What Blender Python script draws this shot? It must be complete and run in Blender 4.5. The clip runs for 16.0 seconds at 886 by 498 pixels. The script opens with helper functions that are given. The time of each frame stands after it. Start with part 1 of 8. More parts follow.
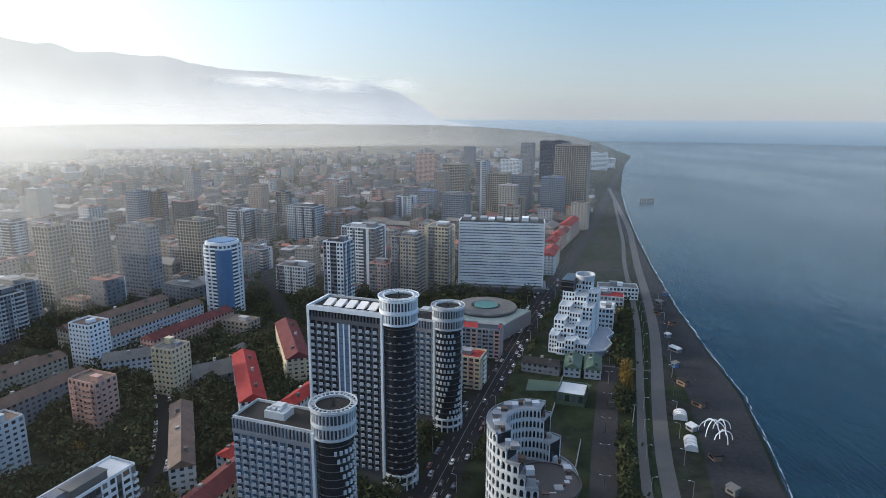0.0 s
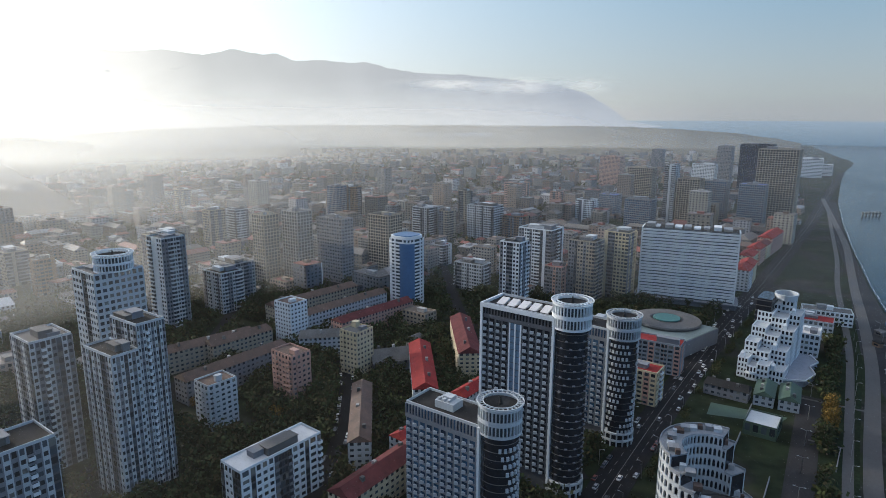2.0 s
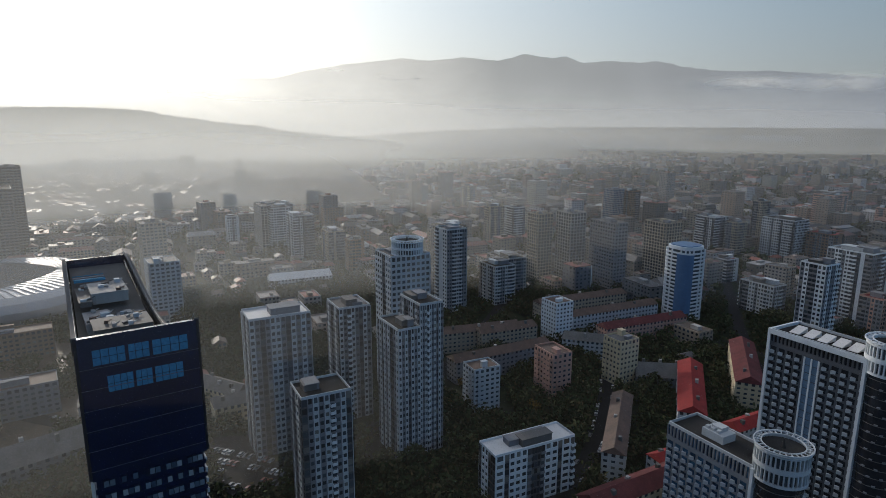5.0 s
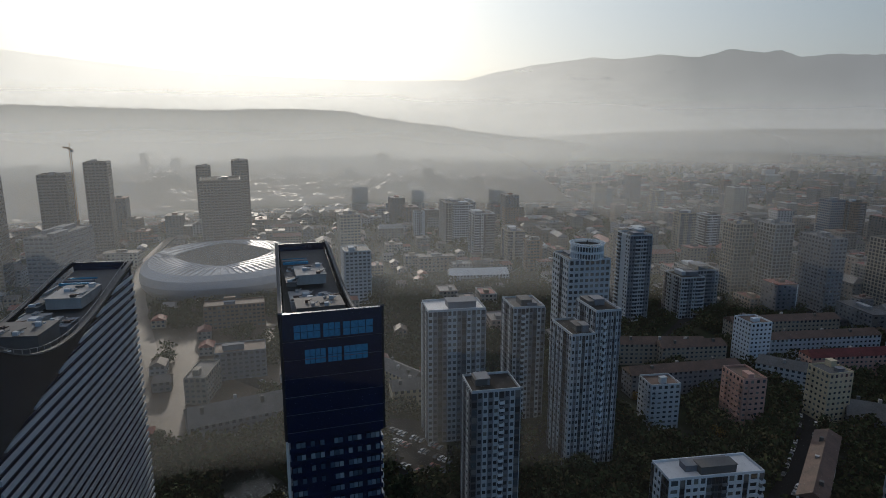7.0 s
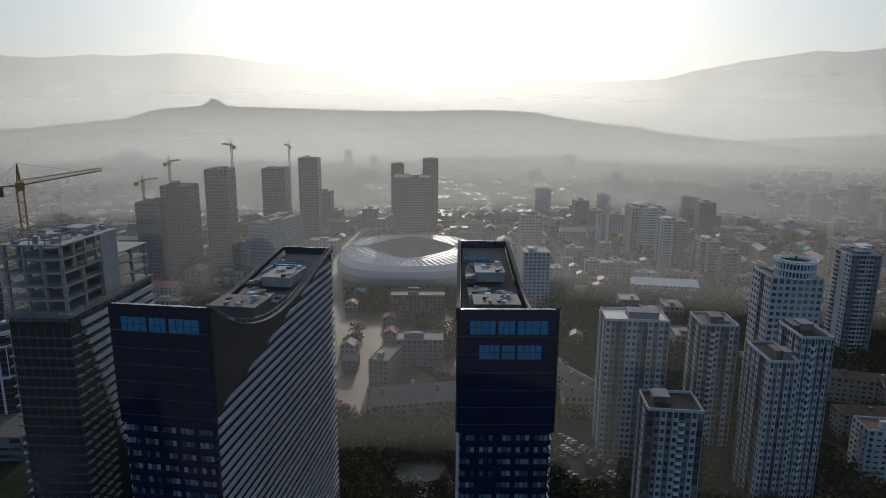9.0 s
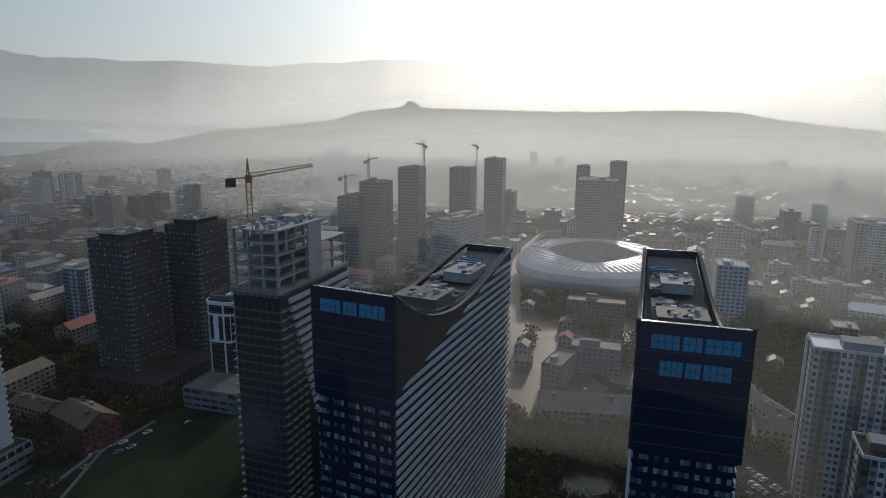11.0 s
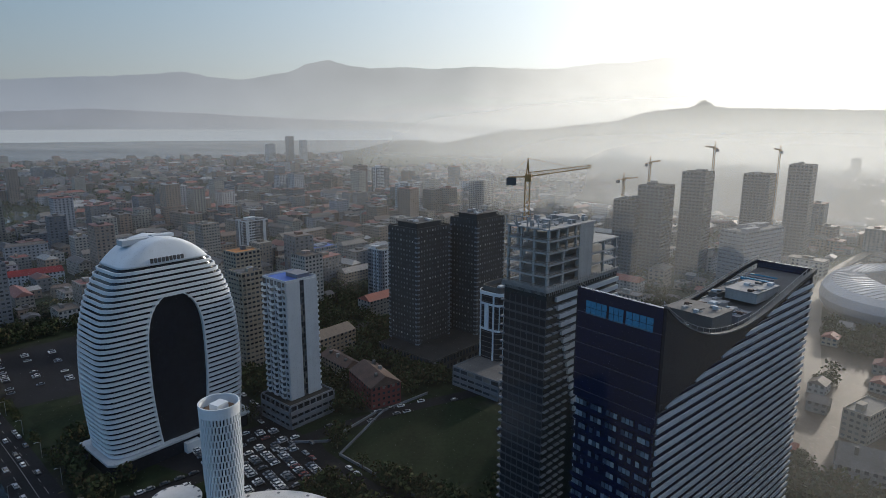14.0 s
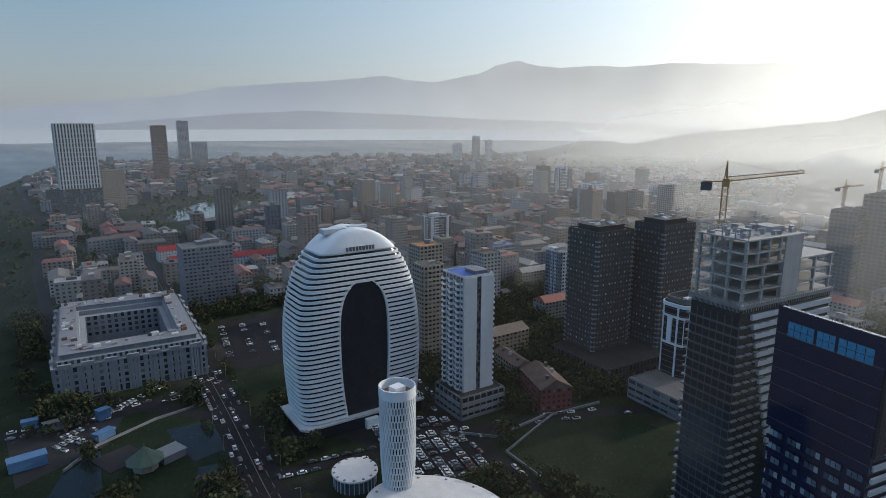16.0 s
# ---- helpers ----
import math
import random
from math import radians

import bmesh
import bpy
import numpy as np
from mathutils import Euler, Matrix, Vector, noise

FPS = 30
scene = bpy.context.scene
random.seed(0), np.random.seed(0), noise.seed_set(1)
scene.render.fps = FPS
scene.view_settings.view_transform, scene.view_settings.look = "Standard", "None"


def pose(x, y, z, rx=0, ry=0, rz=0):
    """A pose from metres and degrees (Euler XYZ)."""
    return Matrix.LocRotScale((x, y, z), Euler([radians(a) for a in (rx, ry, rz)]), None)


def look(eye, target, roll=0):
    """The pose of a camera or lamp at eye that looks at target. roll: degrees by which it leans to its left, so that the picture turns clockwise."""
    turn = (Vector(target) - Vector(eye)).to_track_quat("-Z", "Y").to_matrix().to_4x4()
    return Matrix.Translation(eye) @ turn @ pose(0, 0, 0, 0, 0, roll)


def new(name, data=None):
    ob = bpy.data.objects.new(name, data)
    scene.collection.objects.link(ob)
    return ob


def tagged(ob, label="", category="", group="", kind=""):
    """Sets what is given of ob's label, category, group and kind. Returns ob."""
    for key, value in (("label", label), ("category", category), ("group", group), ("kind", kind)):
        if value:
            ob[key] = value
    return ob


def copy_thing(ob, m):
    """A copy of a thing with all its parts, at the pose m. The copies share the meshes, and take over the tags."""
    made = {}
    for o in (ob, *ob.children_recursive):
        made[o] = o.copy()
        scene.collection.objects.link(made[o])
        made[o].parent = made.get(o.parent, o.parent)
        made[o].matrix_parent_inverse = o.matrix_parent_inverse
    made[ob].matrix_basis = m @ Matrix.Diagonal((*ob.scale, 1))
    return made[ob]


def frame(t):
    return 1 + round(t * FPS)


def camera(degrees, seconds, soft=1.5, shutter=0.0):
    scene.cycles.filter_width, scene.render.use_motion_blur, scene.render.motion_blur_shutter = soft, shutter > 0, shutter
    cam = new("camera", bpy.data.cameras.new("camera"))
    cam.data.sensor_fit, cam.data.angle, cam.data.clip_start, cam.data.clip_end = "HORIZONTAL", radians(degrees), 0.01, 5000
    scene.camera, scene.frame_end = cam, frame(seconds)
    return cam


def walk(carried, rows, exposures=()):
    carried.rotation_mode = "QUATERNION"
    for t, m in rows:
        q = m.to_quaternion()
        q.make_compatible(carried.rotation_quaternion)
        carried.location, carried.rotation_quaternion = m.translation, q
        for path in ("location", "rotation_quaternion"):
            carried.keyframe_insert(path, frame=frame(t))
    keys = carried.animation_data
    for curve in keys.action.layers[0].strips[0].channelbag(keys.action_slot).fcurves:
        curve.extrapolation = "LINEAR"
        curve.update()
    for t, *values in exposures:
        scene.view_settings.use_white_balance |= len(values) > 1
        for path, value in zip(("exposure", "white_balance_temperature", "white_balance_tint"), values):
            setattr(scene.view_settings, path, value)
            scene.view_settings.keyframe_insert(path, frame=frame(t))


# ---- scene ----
# the camera hangs still in the air and turns on the spot
cam = camera(71.84, 16.0, soft=0.85)
EYE = 155.0
# the clip's own exposure: it stops down towards the sun
EXPOSURE = [(0.0, 0.30), (1.5, 0.08), (3.5, -0.42), (5.0, -0.87), (7.0, -1.22), (8.0, -1.25), (9.0, -1.16), (11.5, -0.92), (13.5, -0.66), (16.0, -0.25)]
ROWS = [
    (0.0, -0.32, -11.95, -0.28),
    (0.5, 3.95, -11.96, -0.27),
    (1.0, 8.20, -11.94, -0.27),
    (1.5, 12.46, -11.92, -0.24),
    (2.0, 16.43, -11.91, -0.23),
    (2.5, 20.67, -11.88, -0.18),
    (3.0, 24.93, -11.87, -0.19),
    (3.5, 29.17, -11.88, -0.19),
    (4.0, 33.44, -11.86, -0.18),
    (6.5, 54.68, -11.83, -0.16),
    (7.0, 58.92, -11.83, -0.21),
    (7.5, 63.21, -11.82, -0.32),
    (8.0, 67.50, -11.83, -0.37),
    (8.5, 71.76, -11.82, -0.36),
    (9.0, 76.04, -11.83, -0.35),
    (11.5, 97.37, -11.85, -0.35),
    (12.0, 101.60, -11.87, -0.28),
    (12.5, 105.85, -11.88, -0.28),
    (13.0, 110.09, -11.86, -0.27),
    (13.5, 114.35, -11.87, -0.25),
    (14.0, 118.61, -11.88, -0.24),
    (14.5, 122.85, -11.88, -0.18),
    (15.0, 127.07, -11.89, -0.13),
    (15.5, 131.31, -11.89, -0.12),
    (16.0, 135.53, -11.91, -0.08),
]
walk(cam, [(t, pose(0, 0, EYE, 90 + pitch, roll, yaw)) for t, yaw, pitch, roll in ROWS], EXPOSURE)

# ---------------------------------------------------------------- light
SUN_AZ, SUN_EL = 75.5, 14.0


def polar(az, dist):
    """Ground place at an azimuth (degrees, to the left of +y) and distance."""
    a = radians(az)
    return (-math.sin(a) * dist, math.cos(a) * dist)


world = bpy.data.worlds.new("sky")
scene.world = world
world.use_nodes = True
wn = world.node_tree
sky = wn.nodes.new("ShaderNodeTexSky")
sky.sky_type, sky.sun_disc = "NISHITA", False
sky.sun_elevation, sky.sun_rotation = radians(SUN_EL), radians(-SUN_AZ)
sky.air_density, sky.dust_density, sky.ozone_density, sky.altitude = 1.0, 2.0, 3.0, 0
wn.links.new(sky.outputs[0], wn.nodes["Background"].inputs[0])
wn.nodes["Background"].inputs[1].default_value = 0.05
# pale haze over the whole sky, thickest at the horizon
hz, hs, hr = wn.nodes.new("ShaderNodeBackground"), wn.nodes.new("ShaderNodeSeparateXYZ"), wn.nodes.new("ShaderNodeValToRGB")
hc, ha = wn.nodes.new("ShaderNodeTexCoord"), wn.nodes.new("ShaderNodeAddShader")
wn.links.new(hc.outputs["Generated"], hs.inputs[0])
wn.links.new(hs.outputs["Z"], hr.inputs[0])
for e, (p, c) in zip((hr.color_ramp.elements[0], hr.color_ramp.elements[1], hr.color_ramp.elements.new(0.5), hr.color_ramp.elements.new(0.7)), ((0.0, (0.47, 0.50, 0.525, 1)), (1.0, (0.0, 0.14, 0.52, 1)), (0.20, (0.25, 0.42, 0.57, 1)), (0.40, (0.0, 0.20, 0.64, 1)))):
    e.position, e.color = p, c
wn.links.new(hr.outputs[0], hz.inputs[0])
hz.inputs[1].default_value = 0.8
wn.links.new(wn.nodes["Background"].outputs[0], ha.inputs[0])
wn.links.new(hz.outputs[0], ha.inputs[1])
# the wide bright aureole that haze spreads round the sun
gd, gl = wn.nodes.new("ShaderNodeVectorMath"), wn.nodes.new("ShaderNodeBackground")
gd.operation = "DOT_PRODUCT"
gd.inputs[1].default_value = (*polar(SUN_AZ, math.cos(radians(SUN_EL))), math.sin(radians(SUN_EL)))
wn.links.new(hc.outputs["Generated"], gd.inputs[0])
last = None
for power, gain in ((1.5, 0.62), (5.0, 0.84), (16.0, 0.38)):
    mx_, pw_, ml_ = (wn.nodes.new("ShaderNodeMath") for _ in range(3))
    mx_.operation, pw_.operation, ml_.operation = "MAXIMUM", "POWER", "MULTIPLY"
    mx_.inputs[1].default_value, pw_.inputs[1].default_value, ml_.inputs[1].default_value = 0.0, power, gain
    wn.links.new(gd.outputs["Value"], mx_.inputs[0])
    wn.links.new(mx_.outputs[0], pw_.inputs[0])
    wn.links.new(pw_.outputs[0], ml_.inputs[0])
    if last:
        sm_ = wn.nodes.new("ShaderNodeMath")
        wn.links.new(last.outputs[0], sm_.inputs[0])
        wn.links.new(ml_.outputs[0], sm_.inputs[1])
        ml_ = sm_
    last = ml_
gl.inputs[0].default_value = (1.0, 0.98, 0.92, 1)
wn.links.new(last.outputs[0], gl.inputs[1])
# the clear blue half of the sky, over the sea and away from the sun
bk, bm_, bg = wn.nodes.new("ShaderNodeMapRange"), wn.nodes.new("ShaderNodeBackground"), wn.nodes.new("ShaderNodeAddShader")
bk.interpolation_type = "SMOOTHSTEP"
for nm_, v_ in zip(("From Min", "From Max", "To Min", "To Max"), (-0.3, -1.0, 0.0, 0.55)):
    bk.inputs[nm_].default_value = v_
wn.links.new(gd.outputs["Value"], bk.inputs["Value"])
wn.links.new(bk.outputs[0], bm_.inputs[1])
bm_.inputs[0].default_value = (0.14, 0.52, 1.0, 1)
wn.links.new(ha.outputs[0], bg.inputs[0])
wn.links.new(bm_.outputs[0], bg.inputs[1])
hb = wn.nodes.new("ShaderNodeAddShader")
wn.links.new(bg.outputs[0], hb.inputs[0])
wn.links.new(gl.outputs[0], hb.inputs[1])
wn.links.new(hb.outputs[0], wn.nodes["World Output"].inputs[0])
sun = new("sun", bpy.data.lights.new("sun", "SUN"))
sx, sy = polar(SUN_AZ, math.cos(radians(SUN_EL)))
sun.matrix_world = look((sx * 900, sy * 900, 900 * math.sin(radians(SUN_EL))), (0, 0, 0))
sun.data.energy, sun.data.angle, sun.data.color = 4.4, radians(2.0), (1.0, 0.9, 0.77)

# ---------------------------------------------------------------- materials


def mat(name, col, rough=0.8, metal=0.0, var=0.22, scale=0.25, bump=0.0, palette=None, by="island", streak=0.0, spec=0.5):
    """A surface with two scales of variation; palette: colours picked at random by piece."""
    m = bpy.data.materials.new(name)
    m.use_nodes = True
    n, l = m.node_tree.nodes, m.node_tree.links
    b = n["Principled BSDF"]
    b.inputs["Roughness"].default_value, b.inputs["Metallic"].default_value = rough, metal
    b.inputs["Specular IOR Level"].default_value = spec
    co = n.new("ShaderNodeTexCoord")
    big, fine = n.new("ShaderNodeTexNoise"), n.new("ShaderNodeTexNoise")
    big.inputs["Scale"].default_value, fine.inputs["Scale"].default_value = scale, scale * 11
    big.inputs["Detail"].default_value, fine.inputs["Detail"].default_value = 4, 3
    l.new(co.outputs["Object"], big.inputs["Vector"])
    l.new(co.outputs["Object"], fine.inputs["Vector"])
    add = n.new("ShaderNodeMath")
    add.operation = "ADD"
    l.new(big.outputs[0], add.inputs[0])
    l.new(fine.outputs[0], add.inputs[1])
    last = add
    if streak:
        mp, st = n.new("ShaderNodeMapping"), n.new("ShaderNodeTexNoise")
        mp.inputs["Scale"].default_value = (0.9, 0.9, 0.04)
        st.inputs["Scale"].default_value = 1.0
        l.new(co.outputs["Object"], mp.inputs["Vector"])
        l.new(mp.outputs[0], st.inputs["Vector"])
        k = n.new("ShaderNodeMath")
        k.operation = "MULTIPLY_ADD"
        k.inputs[1].default_value = streak
        l.new(st.outputs[0], k.inputs[0])
        l.new(add.outputs[0], k.inputs[2])
        last = k
    ran = n.new("ShaderNodeMapRange")
    ran.inputs["From Min"].default_value, ran.inputs["From Max"].default_value = 0.6, 1.4 + streak
    ran.inputs["To Min"].default_value, ran.inputs["To Max"].default_value = 1 - var, 1 + var
    l.new(last.outputs[0], ran.inputs["Value"])
    mix = n.new("ShaderNodeMix")
    mix.data_type, mix.blend_type = "RGBA", "MULTIPLY"
    mix.inputs[0].default_value = 1.0
    if palette:
        pick = n.new("ShaderNodeNewGeometry") if by == "island" else n.new("ShaderNodeObjectInfo")
        ramp = n.new("ShaderNodeValToRGB")
        ramp.color_ramp.interpolation = "CONSTANT"
        els = ramp.color_ramp.elements
        for i, c in enumerate(palette):
            e = els[i] if i < 2 else els.new(1.0)
            e.position = i / len(palette)
            e.color = (*c, 1)
        l.new(pick.outputs["Random Per Island" if by == "island" else "Random"], ramp.inputs[0])
        l.new(ramp.outputs[0], mix.inputs[6])
    else:
        mix.inputs[6].default_value = (*col, 1)
    l.new(ran.outputs[0], mix.inputs[7])
    l.new(mix.outputs[2], b.inputs["Base Color"])
    if bump:
        bu = n.new("ShaderNodeBump")
        bu.inputs["Strength"].default_value, bu.inputs["Distance"].default_value = bump, 0.1
        l.new(fine.outputs[0], bu.inputs["Height"])
        l.new(bu.outputs[0], b.inputs["Normal"])
    return m


M_WHITE = mat("white_render", (0.56, 0.60, 0.63), 0.7, var=0.12, streak=0.5)
M_PALE = mat("pale_render", (0.375, 0.408, 0.435), 0.8, var=0.18, streak=0.6)
M_GREY = mat("grey_render", (0.145, 0.155, 0.175), 0.85, var=0.2, streak=0.6)
M_CONC = mat("bare_concrete", (0.29, 0.285, 0.275), 0.9, var=0.3, streak=0.8)
M_DARKWALL = mat("anthracite_cladding", (0.046, 0.050, 0.058), 0.6, var=0.25)
M_BLACKWALL = mat("black_brown_cladding", (0.052, 0.049, 0.047), 0.75, var=0.3, spec=0.25)
M_CREAM = mat("cream_render", (0.434, 0.371, 0.252), 0.85, var=0.2, streak=0.7)
M_PINK = mat("pink_panel", (0.374, 0.224, 0.184), 0.85, var=0.25, streak=0.7)
M_BEIGE = mat("beige_render", (0.279, 0.242, 0.192), 0.85, var=0.2, streak=0.6)
M_BROWN = mat("brown_render", (0.156, 0.098, 0.065), 0.85, var=0.25, streak=0.6)
M_REDWALL = mat("red_render", (0.14, 0.032, 0.028), 0.8, var=0.2, streak=0.4)
M_BLUEWALL = mat("blue_cladding", (0.055, 0.132, 0.253), 0.5, var=0.15)
M_NAVY = mat("navy_glass", (0.0018, 0.0068, 0.034), 0.12, var=0.35, scale=0.15, spec=0.8)
M_GLASS = mat("window_glass", (0.03, 0.035, 0.045), 0.1, spec=0.7, palette=[(0.025, 0.03, 0.038), (0.04, 0.05, 0.065), (0.02, 0.024, 0.03), (0.06, 0.075, 0.09), (0.03, 0.035, 0.042), (0.15, 0.15, 0.14)])
M_BLUEGLASS = mat("blue_window_glass", (0.03, 0.07, 0.13), 0.1, spec=0.8, palette=[(0.02, 0.05, 0.10), (0.03, 0.08, 0.15), (0.015, 0.03, 0.06), (0.05, 0.11, 0.18), (0.02, 0.04, 0.08)])
M_PANE = mat("pale_small_panes", (0.3, 0.3, 0.3), 0.3, palette=[(0.09, 0.095, 0.105), (0.05, 0.055, 0.06), (0.03, 0.03, 0.035), (0.13, 0.135, 0.14), (0.06, 0.065, 0.07), (0.07, 0.075, 0.08), (0.02, 0.02, 0.025)])
M_HOTEL = mat("blue_grey_render", (0.06, 0.07, 0.085), 0.75, var=0.15, streak=0.5)
# base colour raised to cyan to stand for reflected sky
M_CYAN = mat("cyan_sky_tint_glass", (0.03, 0.19, 0.32), 0.2, var=0.3, scale=1.5)
M_ROOFDARK = mat("bitumen_roof", (0.025, 0.025, 0.026), 0.9, var=0.4, scale=0.12, spec=0.1)
M_ROOFGREY = mat("grey_roof", (0.10, 0.10, 0.10), 0.75, var=0.4, scale=0.12, spec=0.2)
M_ROOFRED = mat("red_sheet_roof", (0.20, 0.022, 0.022), 0.8, var=0.5, scale=0.2, streak=0.3, spec=0.15)
M_ROOFMAROON = mat("maroon_sheet_roof", (0.095, 0.026, 0.028), 0.8, var=0.5, scale=0.2, spec=0.15)
M_ROOFRUST = mat("rusty_brown_roof", (0.072, 0.043, 0.033), 0.75, var=0.6, scale=0.2)
M_ROOFGREEN = mat("green_sheet_roof", (0.030, 0.062, 0.042), 0.6, var=0.25)
M_ROOFWHITE = mat("white_membrane_roof", (0.525, 0.525, 0.525), 0.6, var=0.15)
M_STEEL = mat("galvanised_steel", (0.26, 0.265, 0.27), 0.5, 0.5, var=0.2)
M_CRANE = mat("yellow_crane_paint", (0.30, 0.16, 0.045), 0.6, var=0.2)
M_BLUEPLASTIC = mat("blue_tarpaulin", (0.035, 0.098, 0.364), 0.5, var=0.2)
M_ORANGE = mat("orange_render", (0.360, 0.156, 0.048), 0.8, var=0.2)
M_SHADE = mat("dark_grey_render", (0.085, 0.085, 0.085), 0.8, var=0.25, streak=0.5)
M_SCREEN = mat("black_glass_screen", (0.016, 0.018, 0.024), 0.2, var=0.3, scale=0.4, spec=0.4)
M_ASPHALT = mat("asphalt", (0.012, 0.012, 0.014), 0.8, var=0.35, scale=0.06, spec=0.12)
M_PAVE = mat("paving", (0.027, 0.027, 0.029), 0.85, var=0.3, scale=0.08, spec=0.1)
M_PROM = mat("promenade_paving", (0.052, 0.050, 0.049), 0.75, var=0.22, scale=0.06)
M_GRASS = mat("grass", (0.012, 0.019, 0.009), 0.95, var=0.55, scale=0.05, spec=0.08)
M_SOIL = mat("brown_field", (0.036, 0.030, 0.018), 0.95, var=0.5, scale=0.03, spec=0.1)
M_BEACH = mat("dark_shingle", (0.019, 0.020, 0.023), 0.85, var=0.5, scale=0.04, bump=0.4, spec=0.15)
M_LINE = mat("road_paint", (0.15, 0.15, 0.145), 0.7, var=0.2)
M_POND = mat("pond_water", (0.008, 0.013, 0.012), 0.2, var=0.3, scale=0.05, spec=0.14)
M_FARWALL = mat("far_house_walls", (0.240, 0.240, 0.240), 0.85, var=0.2, scale=0.05, palette=[(0.19, 0.17, 0.14), (0.12, 0.11, 0.10), (0.25, 0.24, 0.21), (0.16, 0.12, 0.10), (0.09, 0.10, 0.12), (0.20, 0.155, 0.125), (0.13, 0.14, 0.15), (0.32, 0.32, 0.33)])
M_FARROOF = mat("far_house_roofs", (0.124, 0.124, 0.124), 0.62, var=0.25, scale=0.05, palette=[(0.075, 0.065, 0.06), (0.11, 0.045, 0.035), (0.055, 0.05, 0.048), (0.11, 0.10, 0.09), (0.15, 0.045, 0.035), (0.085, 0.06, 0.05), (0.22, 0.22, 0.22), (0.045, 0.045, 0.05)])
M_HOUSEWALL = mat("house_walls", (0.240, 0.240, 0.240), 0.85, var=0.2, streak=0.5, by="object", palette=[(0.276, 0.258, 0.234), (0.204, 0.192, 0.174), (0.330, 0.324, 0.306), (0.252, 0.204, 0.156), (0.180, 0.174, 0.168), (0.288, 0.228, 0.198)])
M_HOUSEROOF = mat("house_roofs", (0.120, 0.060, 0.060), 0.6, var=0.35, by="object", palette=[(0.102, 0.090, 0.084), (0.150, 0.054, 0.042), (0.072, 0.066, 0.066), (0.168, 0.156, 0.150), (0.192, 0.054, 0.036), (0.096, 0.072, 0.054)])
M_BARK = mat("bark", (0.09, 0.07, 0.05), 0.95, var=0.3, scale=2.0)
M_LEAF = mat("green_leaves", (0.032, 0.044, 0.018), 0.95, var=0.3, scale=0.08, spec=0.06, palette=[(0.034, 0.047, 0.019), (0.042, 0.052, 0.022), (0.032, 0.041, 0.018), (0.048, 0.050, 0.024), (0.058, 0.049, 0.024)])
M_LEAFGOLD = mat("autumn_leaves", (0.25, 0.15, 0.03), 0.95, var=0.3, scale=0.4, spec=0.06, palette=[(0.15, 0.09, 0.022), (0.11, 0.075, 0.02), (0.18, 0.115, 0.03), (0.08, 0.065, 0.02)])
M_CARPAINT = mat("car_paint", (0.4, 0.4, 0.4), 0.3, var=0.05, by="object", spec=0.6, palette=[(0.62, 0.62, 0.62), (0.05, 0.05, 0.055), (0.33, 0.34, 0.36), (0.70, 0.70, 0.69), (0.12, 0.13, 0.15), (0.16, 0.04, 0.035), (0.06, 0.07, 0.10), (0.45, 0.45, 0.46), (0.08, 0.08, 0.085), (0.2, 0.2, 0.21)])
M_TYRE = mat("tyre", (0.02, 0.02, 0.02), 0.9)
M_ROCK = mat("wooded_hillside", (0.045, 0.055, 0.035), 0.95, var=0.4, scale=0.004)
M_SAND = mat("sandy_building_road", (0.10, 0.078, 0.055), 0.6, var=0.35, scale=0.06)
M_STONE = mat("weathered_pale_stone", (0.19, 0.21, 0.235), 0.85, var=0.4, streak=0.9)
M_FAROPEN = mat("plain_fields", (0.125, 0.113, 0.085), 0.95, var=0.6, scale=0.004, spec=0.1)

# ---------------------------------------------------------------- building kit


